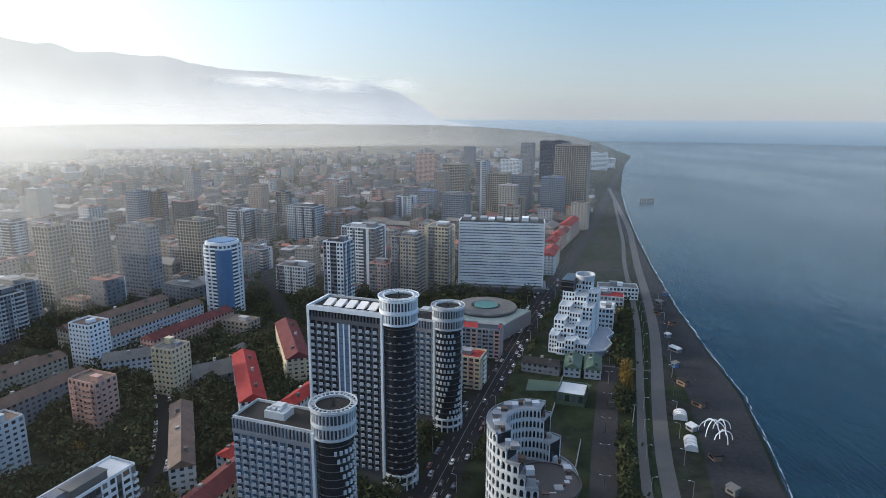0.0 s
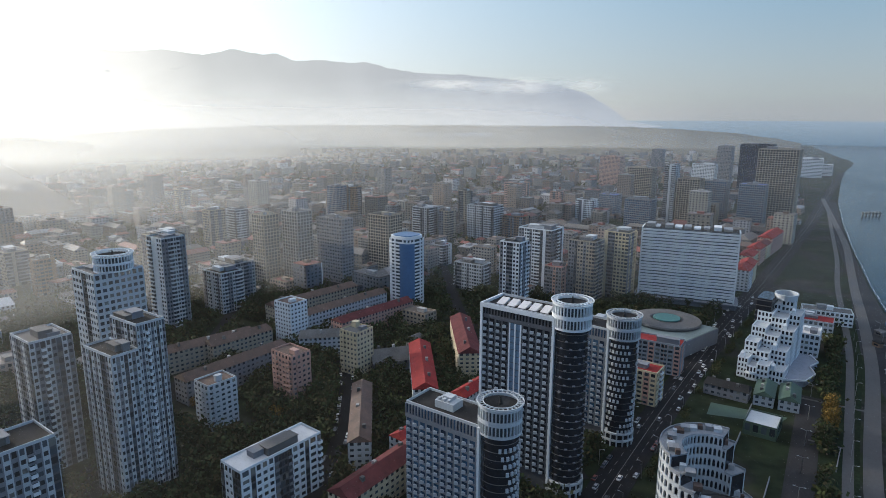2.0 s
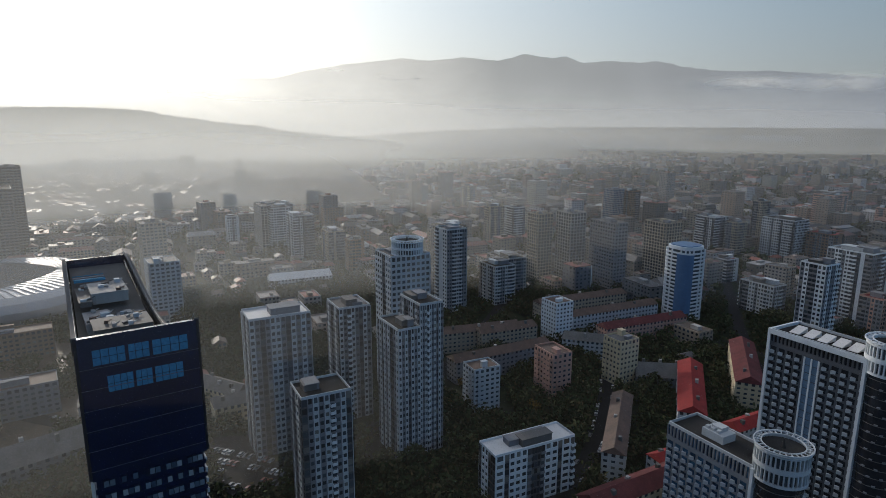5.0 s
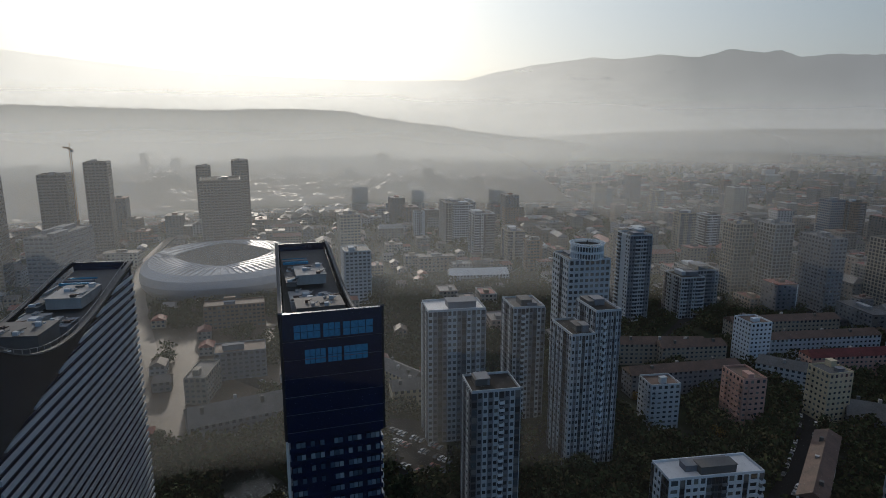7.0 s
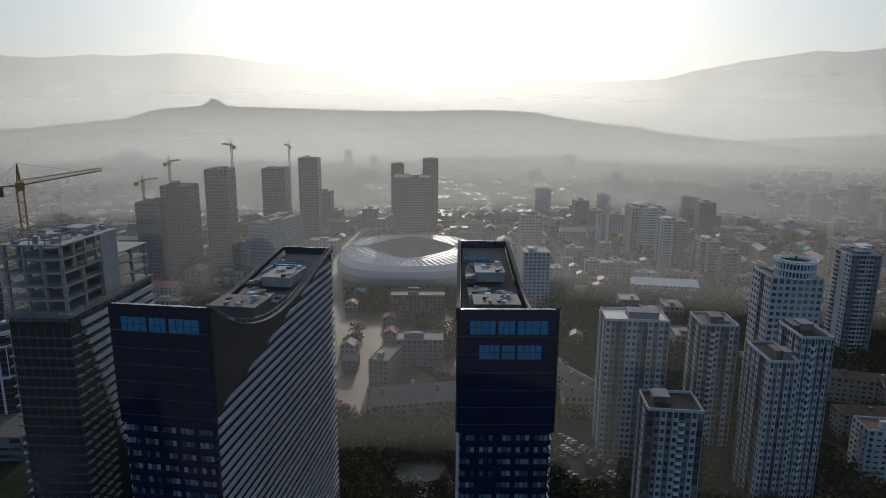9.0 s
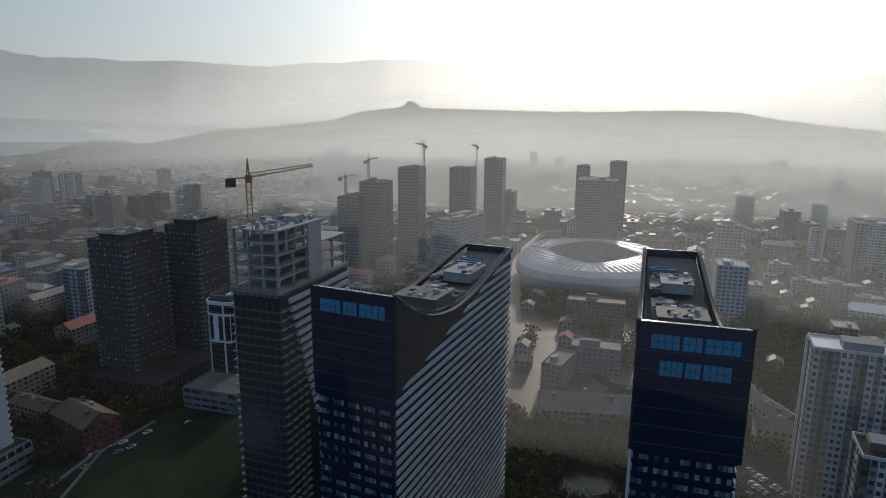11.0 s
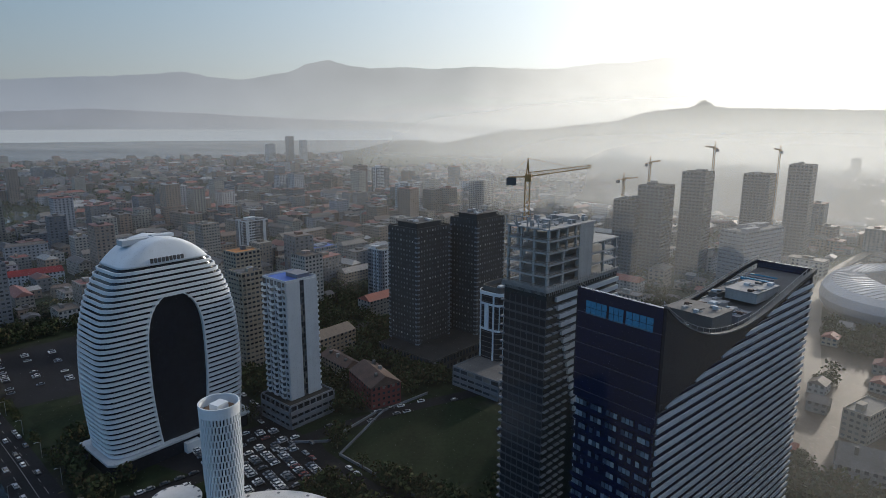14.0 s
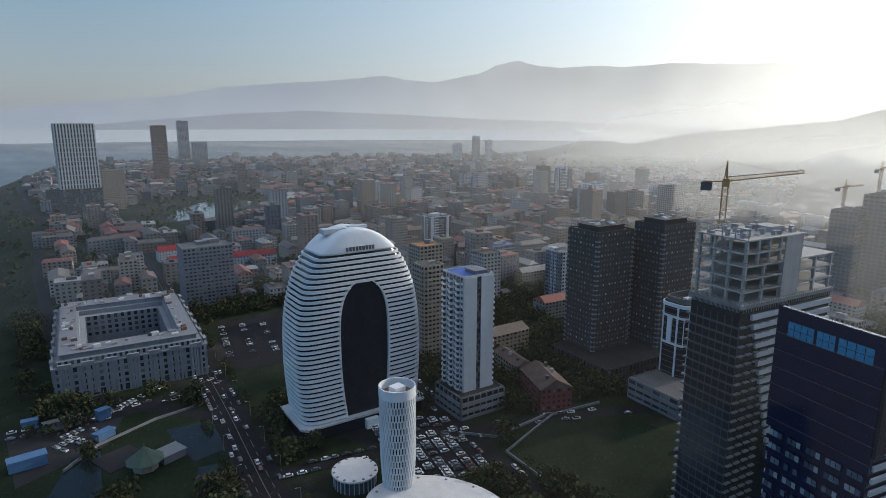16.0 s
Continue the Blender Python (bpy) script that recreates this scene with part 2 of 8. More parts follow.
class Geo:
    """Collects faces for one mesh."""

    def __init__(self):
        self.v, self.f = [], []

    def quad(self, *p):
        i = len(self.v)
        self.v.extend(p)
        self.f.append(tuple(range(i, i + len(p))))

    def box(self, x0, x1, y0, y1, z0, z1):
        i = len(self.v)
        self.v.extend([(x0, y0, z0), (x1, y0, z0), (x1, y1, z0), (x0, y1, z0), (x0, y0, z1), (x1, y0, z1), (x1, y1, z1), (x0, y1, z1)])
        for q in ((3, 2, 1, 0), (4, 5, 6, 7), (0, 1, 5, 4), (1, 2, 6, 5), (2, 3, 7, 6), (3, 0, 4, 7)):
            self.f.append(tuple(i + k for k in q))

    def prism(self, pts, z0, z1, top=True, bottom=True):
        """Upright prism on a counter-clockwise outline; z0 and z1 may be lists."""
        n, i = len(pts), len(self.v)
        za = z0 if isinstance(z0, (list, tuple)) else [z0] * n
        zb = z1 if isinstance(z1, (list, tuple)) else [z1] * n
        self.v.extend((p[0], p[1], a) for p, a in zip(pts, za))
        self.v.extend((p[0], p[1], b) for p, b in zip(pts, zb))
        for k in range(n):
            j = (k + 1) % n
            self.f.append((i + k, i + j, i + n + j, i + n + k))
        if bottom:
            self.f.append(tuple(i + k for k in reversed(range(n))))
        if top:
            self.f.append(tuple(i + n + k for k in range(n)))

    def loft(self, rings, close=True, cap=True):
        """Skin over rings of equal length."""
        n = len(rings[0])
        i = len(self.v)
        for r in rings:
            self.v.extend(r)
        for a in range(len(rings) - 1):
            for k in range(n if close else n - 1):
                j = (k + 1) % n
                self.f.append((i + a * n + k, i + a * n + j, i + (a + 1) * n + j, i + (a + 1) * n + k))
        if cap and close:
            self.f.append(tuple(i + k for k in reversed(range(n))))
            self.f.append(tuple(i + (len(rings) - 1) * n + k for k in range(n)))

    def strip(self, line, thick, z0, z1, close=False):
        """A wall of some thickness on an open or closed line, its outer face on the line's right."""
        n = len(line)
        out = []
        for k in range(n):
            a = line[k - 1] if (k or close) else line[k]
            b = line[(k + 1) % n] if (k < n - 1 or close) else line[k]
            dx, dy = b[0] - a[0], b[1] - a[1]
            d = math.hypot(dx, dy) or 1
            out.append((line[k][0] + dy / d * thick, line[k][1] - dx / d * thick))
        i = len(self.v)
        za = z0 if isinstance(z0, (list, tuple)) else [z0] * n
        zb = z1 if isinstance(z1, (list, tuple)) else [z1] * n
        for p, o, a, b in zip(line, out, za, zb):
            self.v.extend([(p[0], p[1], a), (o[0], o[1], a), (o[0], o[1], b), (p[0], p[1], b)])
        for k in range(n if close else n - 1):
            j = (k + 1) % n
            for e in range(4):
                g = (e + 1) % 4
                self.f.append((i + 4 * k + e, i + 4 * j + e, i + 4 * j + g, i + 4 * k + g))
        if not close:
            self.f.append((i, i + 1, i + 2, i + 3))
            self.f.append(tuple(i + 4 * (n - 1) + e for e in (3, 2, 1, 0)))

    def bar(self, a, b, r):
        """Square bar from a to b."""
        a, b = Vector(a), Vector(b)
        d = (b - a).normalized()
        u = d.cross(Vector((0, 0, 1)))
        u = (u if u.length > 1e-3 else Vector((1, 0, 0))).normalized() * r
        w = d.cross(u).normalized() * r
        self.loft([[tuple(p + s * u + t * w) for s, t in ((1, 1), (-1, 1), (-1, -1), (1, -1))] for p in (a, b)])

    def gable(self, x0, x1, y0, y1, z0, z1, over=0.5):
        """Pitched roof with its ridge along y."""
        xm = (x0 + x1) / 2
        x0, x1, y0, y1 = x0 - over, x1 + over, y0 - over, y1 + over
        i = len(self.v)
        self.v.extend([(x0, y0, z0), (x1, y0, z0), (x1, y1, z0), (x0, y1, z0), (xm, y0 + over * 2, z1), (xm, y1 - over * 2, z1)])
        for q in ((3, 2, 1, 0), (0, 1, 4), (2, 3, 5), (1, 2, 5, 4), (3, 0, 4, 5)):
            self.f.append(tuple(i + k for k in q))

    def mesh(self, name, material, smooth=False):
        me = bpy.data.meshes.new(name)
        me.from_pydata(self.v, [], self.f)
        if not smooth:
            bm = bmesh.new()
            bm.from_mesh(me)
            bmesh.ops.recalc_face_normals(bm, faces=bm.faces)
            bm.to_mesh(me)
            bm.free()
        me.materials.append(material)
        if smooth:
            me.shade_smooth()
        me.update()
        return me


def part(name, geo, material, parent, label="", smooth=False, kind=""):
    me = geo.mesh(name, material, smooth) if isinstance(geo, Geo) else geo
    ob = new(name, me)
    ob.parent = parent
    return tagged(ob, label, kind=kind)


def thing(name, label, category, x, y, z=0.0, rot=0.0, group="", kind=""):
    ob = new(name)
    ob.matrix_world = pose(x, y, z, 0, 0, rot)
    return tagged(ob, label, category, group, kind)


OCC = []  # taken ground: x, y, radius


def taken(x, y, r):
    return any((x - a) ** 2 + (y - b) ** 2 < (r + c) ** 2 for a, b, c in OCC)


def facade(gw, gg, a, b, z0, z1, floors, bays, pier=0.3, sill=0.35, proud=0.25, gap=0.06):
    """One side with its windows: recessed panes in gg between bands and piers in gw. a to b runs counter-clockwise."""
    dx, dy = b[0] - a[0], b[1] - a[1]
    length = math.hypot(dx, dy)
    if length < 0.5 or floors < 1 or bays < 1:
        return
    ux, uy = dx / length, dy / length
    nx, ny = uy, -ux
    fh, bw = (z1 - z0) / floors, length / bays

    def at(s, n, z):
        return (a[0] + ux * s + nx * n, a[1] + uy * s + ny * n, z)

    def slab(s0, s1, n1, za, zb):
        gw.loft([[at(s0, 0, za), at(s1, 0, za), at(s1, 0, zb), at(s0, 0, zb)], [at(s0, n1, za), at(s1, n1, za), at(s1, n1, zb), at(s0, n1, zb)]])

    for i in range(floors):
        slab(0, length, proud, z0 + i * fh - 0.15 * fh * (i > 0), z0 + (i + sill) * fh)
        for k in range(bays):
            s0, s1 = (k + pier / 2) * bw, (k + 1 - pier / 2) * bw
            za, zb = z0 + (i + sill) * fh, z0 + (i + 0.85 + 0.15 * (i == floors - 1)) * fh
            gg.quad(at(s0, gap, za), at(s1, gap, za), at(s1, gap, zb), at(s0, gap, zb))
    if pier > 0:
        for k in range(bays + 1):
            s0, s1 = max(0, (k - pier / 2) * bw), min(length, (k + pier / 2) * bw)
            slab(s0, s1, proud - 0.03, z0, z1)


def balconies(g, a, b, z0, z1, floors, spans, out=1.2, rail=1.0, each=None):
    """Slabs with parapets along spans (fractions) of a side; each: (parent, material) for pieces of their own."""
    dx, dy = b[0] - a[0], b[1] - a[1]
    fh = (z1 - z0) / floors
    d = math.hypot(dx, dy)
    nx, ny = dy / d, -dx / d
    if each:
        for s0, s1 in spans:
            g1 = Geo()
            balconies(g1, a, b, 0, fh * 2, 2, [(s0, s1)], out, rail)
            me = g1.mesh("balcony", each[1])
            for i in range(1, floors):
                part("balcony", me, None, each[0]).location = (0, 0, z0 + (i - 1) * fh)
        return
    for i in range(1, floors):
        z = z0 + i * fh
        for s0, s1 in spans:
            p, q = (a[0] + dx * s0, a[1] + dy * s0), (a[0] + dx * s1, a[1] + dy * s1)
            pts = [p, (p[0] + nx * out, p[1] + ny * out), (q[0] + nx * out, q[1] + ny * out), q]
            g.prism(pts, z - 0.2, z)
            g.strip([pts[0], pts[1], pts[2], pts[3]], -0.12, z, z + rail)


def corners(w, d):
    return [(-w / 2, -d / 2), (w / 2, -d / 2), (w / 2, d / 2), (-w / 2, d / 2)]


def block(name, label, category, x, y, rot, w, d, h, wall=M_PALE, glass=M_GLASS, roof=M_ROOFGREY, fh=3.1, bay=3.6, pier=0.35, sill=0.35, proud=0.25, balc=(), plant=2, top="flat", group="", z0=0.0, base=0.0, seed=0):
    """A slab or tower block with windows on all sides, its roof and roof cabins."""
    rnd = random.Random(int(x * 7 + y * 13) + seed)
    t = thing(name, label, category, x, y, z0, rot, group)
    OCC.append((x, y, 0.5 * math.hypot(w, d) * 0.85 + 2))
    body, gw, gg = Geo(), Geo(), Geo()
    c = corners(w, d)
    body.prism(c, 0, h)
    floors = max(1, round((h - base) / fh))
    for k in range(4):
        a, b = c[k], c[(k + 1) % 4]
        facade(gw, gg, a, b, base, h, floors, max(1, round(math.hypot(b[0] - a[0], b[1] - a[1]) / bay)), pier, sill, proud)
    part("wall", body, wall, t)
    fr_ = part("facade_frame", gw, wall, t)
    part("window_panes", gg, glass, fr_, kind="stuff")
    if balc:
        gb = Geo()
        for side, spans in balc:
            balconies(gb, c[side], c[(side + 1) % 4], base, h, floors, spans, each=(t, wall) if 1 < math.hypot(x, y) < 345 else None)
        if gb.v:
            part("balcony_stack", gb, wall, t, kind="stuff")
    gr = Geo()
    if top == "gable":
        gr.gable(-w / 2, w / 2, -d / 2, d / 2, h + 0.02, h + min(w, d) * 0.28) if d >= w else None
        if d < w:
            g2 = Geo()
            g2.gable(-d / 2, d / 2, -w / 2, w / 2, h + 0.02, h + min(w, d) * 0.28)
            gr.v, gr.f = [(-p[1], p[0], p[2]) for p in g2.v], g2.f
        ridge_ = part("roof", gr, roof, t)
        if 180 < math.hypot(x, y) < 520 and max(w, d) > 20:
            for k in range(3):
                gk = Geo()
                u = (-0.32 + 0.3 * k + rnd.uniform(-0.05, 0.05)) * max(w, d)
                v = rnd.choice((-0.2, 0.16)) * min(w, d)
                px, py = (v, u) if d >= w else (u, v)
                gk.box(px - 0.8, px + 0.8, py - 0.8, py + 0.8, h + 0.5, h + min(w, d) * 0.28 + rnd.uniform(0.1, 0.9))
                part("chimney", gk, M_CONC if k % 2 else M_SHADE, ridge_)
    else:
        gr.box(-w / 2 + 0.4, w / 2 - 0.4, -d / 2 + 0.4, d / 2 - 0.4, h + 0.004, h + 0.15)
        deck = part("roof", gr, roof, t)
        gp = Geo()
        gp.strip(c, -0.4, h, h + 1.0, close=True)
        part("parapet", gp, wall, t)
        for k in range(plant):
            gk = Geo()
            pw, pd = rnd.uniform(0.12, 0.3) * w, rnd.uniform(0.15, 0.35) * d
            px, py = rnd.uniform(-0.28, 0.28) * w, rnd.uniform(-0.28, 0.28) * d
            ph = rnd.uniform(1.8, 3.6)
            gk.box(px - pw / 2, px + pw / 2, py - pd / 2, py + pd / 2, h + 0.16, h + ph)
            gk.box(px - pw / 2 - 0.2, px + pw / 2 + 0.2, py - pd / 2 - 0.2, py + pd / 2 + 0.2, h + ph, h + ph + 0.2)
            part("roof_cabin", gk, wall if k % 2 == 0 else M_GREY, deck)
    return t


def slab_between(name, label, category, a, b, depth, h, **kw):
    """A block whose long axis runs from a to b on the plan."""
    dx, dy = b[0] - a[0], b[1] - a[1]
    t = block(name, label, category, (a[0] + b[0]) / 2, (a[1] + b[1]) / 2, math.degrees(math.atan2(dy, dx)), math.hypot(dx, dy), depth, h, **kw)
    OCC.pop()
    n = max(2, int(math.hypot(dx, dy) / depth) + 1)
    OCC.extend((a[0] + dx * k / n, a[1] + dy * k / n, depth / 2 + 1.5) for k in range(n + 1))
    return t


def sheet(name, label, category, pts, z, material, kind="structure"):
    g = Geo()
    g.quad(*[(p[0], p[1], z) for p in pts])
    ob = new(name, g.mesh(name, material))
    if ob.data.polygons[0].normal.z < 0:
        ob.data.flip_normals()
    return tagged(ob, label, category, kind=kind)


def band(name, label, category, line, width, z, material):
    """A road or path of a width along a line of places, as a low slab."""
    dense = []
    for p, q in zip(line[:-1], line[1:]):
        n = max(1, int(math.hypot(q[0] - p[0], q[1] - p[1]) / 25))
        dense += [(p[0] + (q[0] - p[0]) * k / n, p[1] + (q[1] - p[1]) * k / n) for k in range(n)]
    dense.append(line[-1])
    for _ in range(3):
        dense = [dense[0]] + [tuple((a[i] + 2 * b[i] + c[i]) / 4 for i in (0, 1)) for a, b, c in zip(dense[:-2], dense[1:-1], dense[2:])] + [dense[-1]]
    g = Geo()
    g.strip(dense, width, z - 0.3, z)
    off = []
    for k in range(len(dense)):
        a, b = dense[max(0, k - 1)], dense[min(len(dense) - 1, k + 1)]
        d = math.hypot(b[0] - a[0], b[1] - a[1])
        off.append(((b[1] - a[1]) / d, -(b[0] - a[0]) / d))
    g.v = [(v[0] - off[i // 4][0] * width / 2, v[1] - off[i // 4][1] * width / 2, v[2]) for i, v in enumerate(g.v)]
    ob = new(name, g.mesh(name, material))
    tagged(ob, label, category, kind="structure")
    return dense


def near_line(x, y, line, r):
    for p, q in zip(line[:-1], line[1:]):
        vx, vy = q[0] - p[0], q[1] - p[1]
        k = max(0, min(1, ((x - p[0]) * vx + (y - p[1]) * vy) / (vx * vx + vy * vy)))
        if (x - p[0] - k * vx) ** 2 + (y - p[1] - k * vy) ** 2 < r * r:
            return True
    return False


def inside(x, y, poly):
    c = False
    for (x0, y0), (x1, y1) in zip(poly, poly[1:] + poly[:1]):
        if (y0 > y) != (y1 > y) and x < (x1 - x0) * (y - y0) / (y1 - y0) + x0:
            c = not c
    return c


# ---------------------------------------------------------------- land, sea and hills
COAST = [(1160, 4560), (1010, 3720), (915, 3150), (880, 2890), (846, 2732), (790, 2560), (640, 2150), (404, 1364), (330, 1080), (278, 864), (232, 660), (201, 505), (184, 400), (174, 328), (158, 270), (146, 229), (140, 100), (135, 0), (125, -200), (95, -500), (20, -900), (-120, -1350), (-263, -1749), (-503, -2374), (-700, -2560), (-950, -2540), (-1200, -2330), (-1560, -2180), (-1800, -2010), (-2150, -1880), (-2700, -1990), (-4060, -2640)]
rim = [polar(az, 4880) for az in range(122, -13, -4)]
LAND = COAST + rim


def build_ground():
    bm = bmesh.new()
    top = [bm.verts.new((p[0], p[1], 0)) for p in LAND]
    low = [bm.verts.new((p[0] + (6 if i < len(COAST) else 0), p[1], -3.0)) for i, p in enumerate(LAND)]
    f = bm.faces.new(top)
    for k in range(len(top)):
        j = (k + 1) % len(top)
        bm.faces.new((top[k], top[j], low[j], low[k]))
    bmesh.ops.triangulate(bm, faces=[f])
    bmesh.ops.recalc_face_normals(bm, faces=bm.faces)
    me = bpy.data.meshes.new("ground")
    bm.to_mesh(me)
    bm.free()
    m = bpy.data.materials.new("city_ground")
    m.use_nodes = True
    n, l = m.node_tree.nodes, m.node_tree.links
    co = n.new("ShaderNodeTexCoord")
    a, b, c = n.new("ShaderNodeTexNoise"), n.new("ShaderNodeTexNoise"), n.new("ShaderNodeTexNoise")
    for node, s in ((a, 0.02), (b, 0.12), (c, 0.0016)):
        node.inputs["Scale"].default_value = s
        node.inputs["Detail"].default_value = 5
        l.new(co.outputs["Object"], node.inputs["Vector"])
    r1, r2 = n.new("ShaderNodeValToRGB"), n.new("ShaderNodeValToRGB")
    for r, cols in ((r1, [(0.40, (0.010, 0.017, 0.007)), (0.52, (0.016, 0.022, 0.010)), (0.60, (0.021, 0.021, 0.019)), (0.72, (0.036, 0.034, 0.032))]), (r2, [(0.35, (0.6, 0.6, 0.6)), (0.65, (1.35, 1.35, 1.35))])):
        while len(r.color_ramp.elements) < len(cols):
            r.color_ramp.elements.new(0.5)
        for e, (p, col) in zip(r.color_ramp.elements, cols):
            e.position, e.color = p, (*col, 1)
    l.new(a.outputs[0], r1.inputs[0])
    l.new(b.outputs[0], r2.inputs[0])
    mx = n.new("ShaderNodeMix")
    mx.data_type, mx.blend_type = "RGBA", "MULTIPLY"
    mx.inputs[0].default_value = 1
    l.new(r1.outputs[0], mx.inputs[6])
    l.new(r2.outputs[0], mx.inputs[7])
    bs = n["Principled BSDF"]
    bs.inputs["Roughness"].default_value = 0.9
    bs.inputs["Specular IOR Level"].default_value = 0.1
    l.new(mx.outputs[2], bs.inputs["Base Color"])
    me.materials.append(m)
    return tagged(new("ground", me), "dark city ground of lawns, yards and paving", "ground", kind="structure")


build_ground()


def build_sea():
    g = Geo()
    radii = [0, 120, 250, 450, 800, 1400, 2400, 4950]
    rings = [[(*polar(a, r), -1.2) for a in range(0, 360, 6)] for r in radii[1:]]
    g.loft(rings, cap=False)
    g.quad(*[(p[0], p[1], -1.2) for p in rings[0]])
    m = bpy.data.materials.new("sea_water")
    m.use_nodes = True
    n, l = m.node_tree.nodes, m.node_tree.links
    b = n["Principled BSDF"]
    b.inputs["Base Color"].default_value = (0.004, 0.022, 0.034, 1)
    b.inputs["Specular IOR Level"].default_value = 0.28
    b.inputs["Roughness"].default_value = 0.22
    b.inputs["IOR"].default_value = 1.33
    co = n.new("ShaderNodeTexCoord")
    mp = n.new("ShaderNodeMapping")
    mp.inputs["Rotation"].default_value = (0, 0, radians(20))
    mp.inputs["Scale"].default_value = (1.0, 0.35, 1)
    l.new(co.outputs["Object"], mp.inputs[0])
    w1, w2, w3 = n.new("ShaderNodeTexNoise"), n.new("ShaderNodeTexNoise"), n.new("ShaderNodeTexNoise")
    for node, s in ((w1, 0.35), (w2, 0.08), (w3, 0.004)):
        node.inputs["Scale"].default_value, node.inputs["Detail"].default_value = s, 4
        l.new(mp.outputs[0], node.inputs["Vector"])
    ad = n.new("ShaderNodeMath")
    ad.operation = "MULTIPLY_ADD"
    ad.inputs[1].default_value = 2.5
    l.new(w2.outputs[0], ad.inputs[0])
    l.new(w1.outputs[0], ad.inputs[2])
    bu = n.new("ShaderNodeBump")
    bu.inputs["Strength"].default_value, bu.inputs["Distance"].default_value = 0.45, 0.8
    l.new(ad.outputs[0], bu.inputs["Height"])
    l.new(bu.outputs[0], b.inputs["Normal"])
    rr = n.new("ShaderNodeMapRange")
    rr.inputs["From Min"].default_value, rr.inputs["From Max"].default_value = 0.35, 0.65
    rr.inputs["To Min"].default_value, rr.inputs["To Max"].default_value = 0.17, 0.26
    l.new(w3.outputs[0], rr.inputs["Value"])
    l.new(rr.outputs[0], b.inputs["Roughness"])
    ob = new("water", g.mesh("water", m))
    return tagged(ob, "calm blue sea with light ripples and slicks", "sea", kind="structure")


build_sea()

# skylines of the mountains and the near hill: azimuth and elevation in degrees
RIDGE = [(-60, -1.2), (-4, -0.6), (0.1, 0.0), (1.3, 0.95), (3.5, 2.3), (6.5, 3.1), (10.5, 3.6), (14.6, 4.0), (18.6, 4.1), (21.2, 4.5), (23.1, 4.98), (25.2, 4.9), (27.0, 5.15), (29.7, 5.0), (31.0, 5.6), (32.3, 5.45), (34.6, 5.85), (37.0, 5.28), (40.0, 5.55), (43.3, 5.3), (45.7, 5.45), (50.8, 4.85), (53.9, 4.35), (57, 3.6), (66, 3.5), (80, 3.9), (87.3, 4.45), (93.5, 5.05), (96.0, 5.35), (99.2, 5.3), (102.3, 4.95), (105.4, 4.9), (108.5, 4.45), (116.2, 4.75), (119.4, 4.5), (122, 4.68), (125.2, 4.52), (127.1, 4.75), (128.9, 5.15), (130.7, 4.8), (132.2, 4.1), (136.2, 3.35), (138.8, 3.5), (140.8, 3.88), (145.9, 3.4), (152, 3.0), (155.4, 2.65), (159, 1.95), (171, 0.8), (190, -1.2)]
HILL = [(38, -3.5), (46, -2.0), (55.9, -0.9), (58.2, -0.5), (62, -0.1), (65.6, 0.42), (67.7, 0.85), (73, 1.0), (80, 0.85), (87, 0.95), (94.2, 1.15), (97.8, 1.15), (101, 0.7), (103, 0.0), (106.2, -0.3), (109.2, -0.72), (112.5, -0.85), (116.5, -1.6), (119.5, -2.25), (124, -3.0), (128, -3.6)]


def ridge_mesh(name, label, profile, r0, r1, az0, az1, material, rough, step=0.25, foot=None):
    g = Geo()
    azs = np.arange(az0, az1 + 0.01, step)
    rings = []
    for k in range(9):
        u = k / 8
        ring = []
        for a in azs:
            el = np.interp(a, [p[0] for p in profile], [p[1] for p in profile])
            top = max(0.0, EYE + r1 * math.tan(radians(el)))
            dist = r0 + (r1 - r0) * u
            x, y = polar(a, dist)
            wob = noise.fractal((x / 420, y / 420, 3.1), 0.9, 2.1, 5) * rough * (0.25 + 0.75 * math.sin(math.pi * min(1, u)))
            rise = u ** 1.5
            z = top * rise + (wob * (1 - 0.8 * u) + noise.fractal((a * 1.6, 1.7, u), 1, 2, 4) * rough * 0.16) * min(1, top / 120) * (u > 0)
            base = EYE + dist * math.tan(radians(np.interp(a, *zip(*foot)))) if foot else 0.0
            ring.append((x, y, max(z, base if u > 0 else base - 1.0)))
        rings.append(ring)
    g.loft(rings, close=False, cap=False)
    me = g.mesh(name, material, smooth=True)
    ob = tagged(new(name, me), label, "mountains", kind="structure")
    return ob


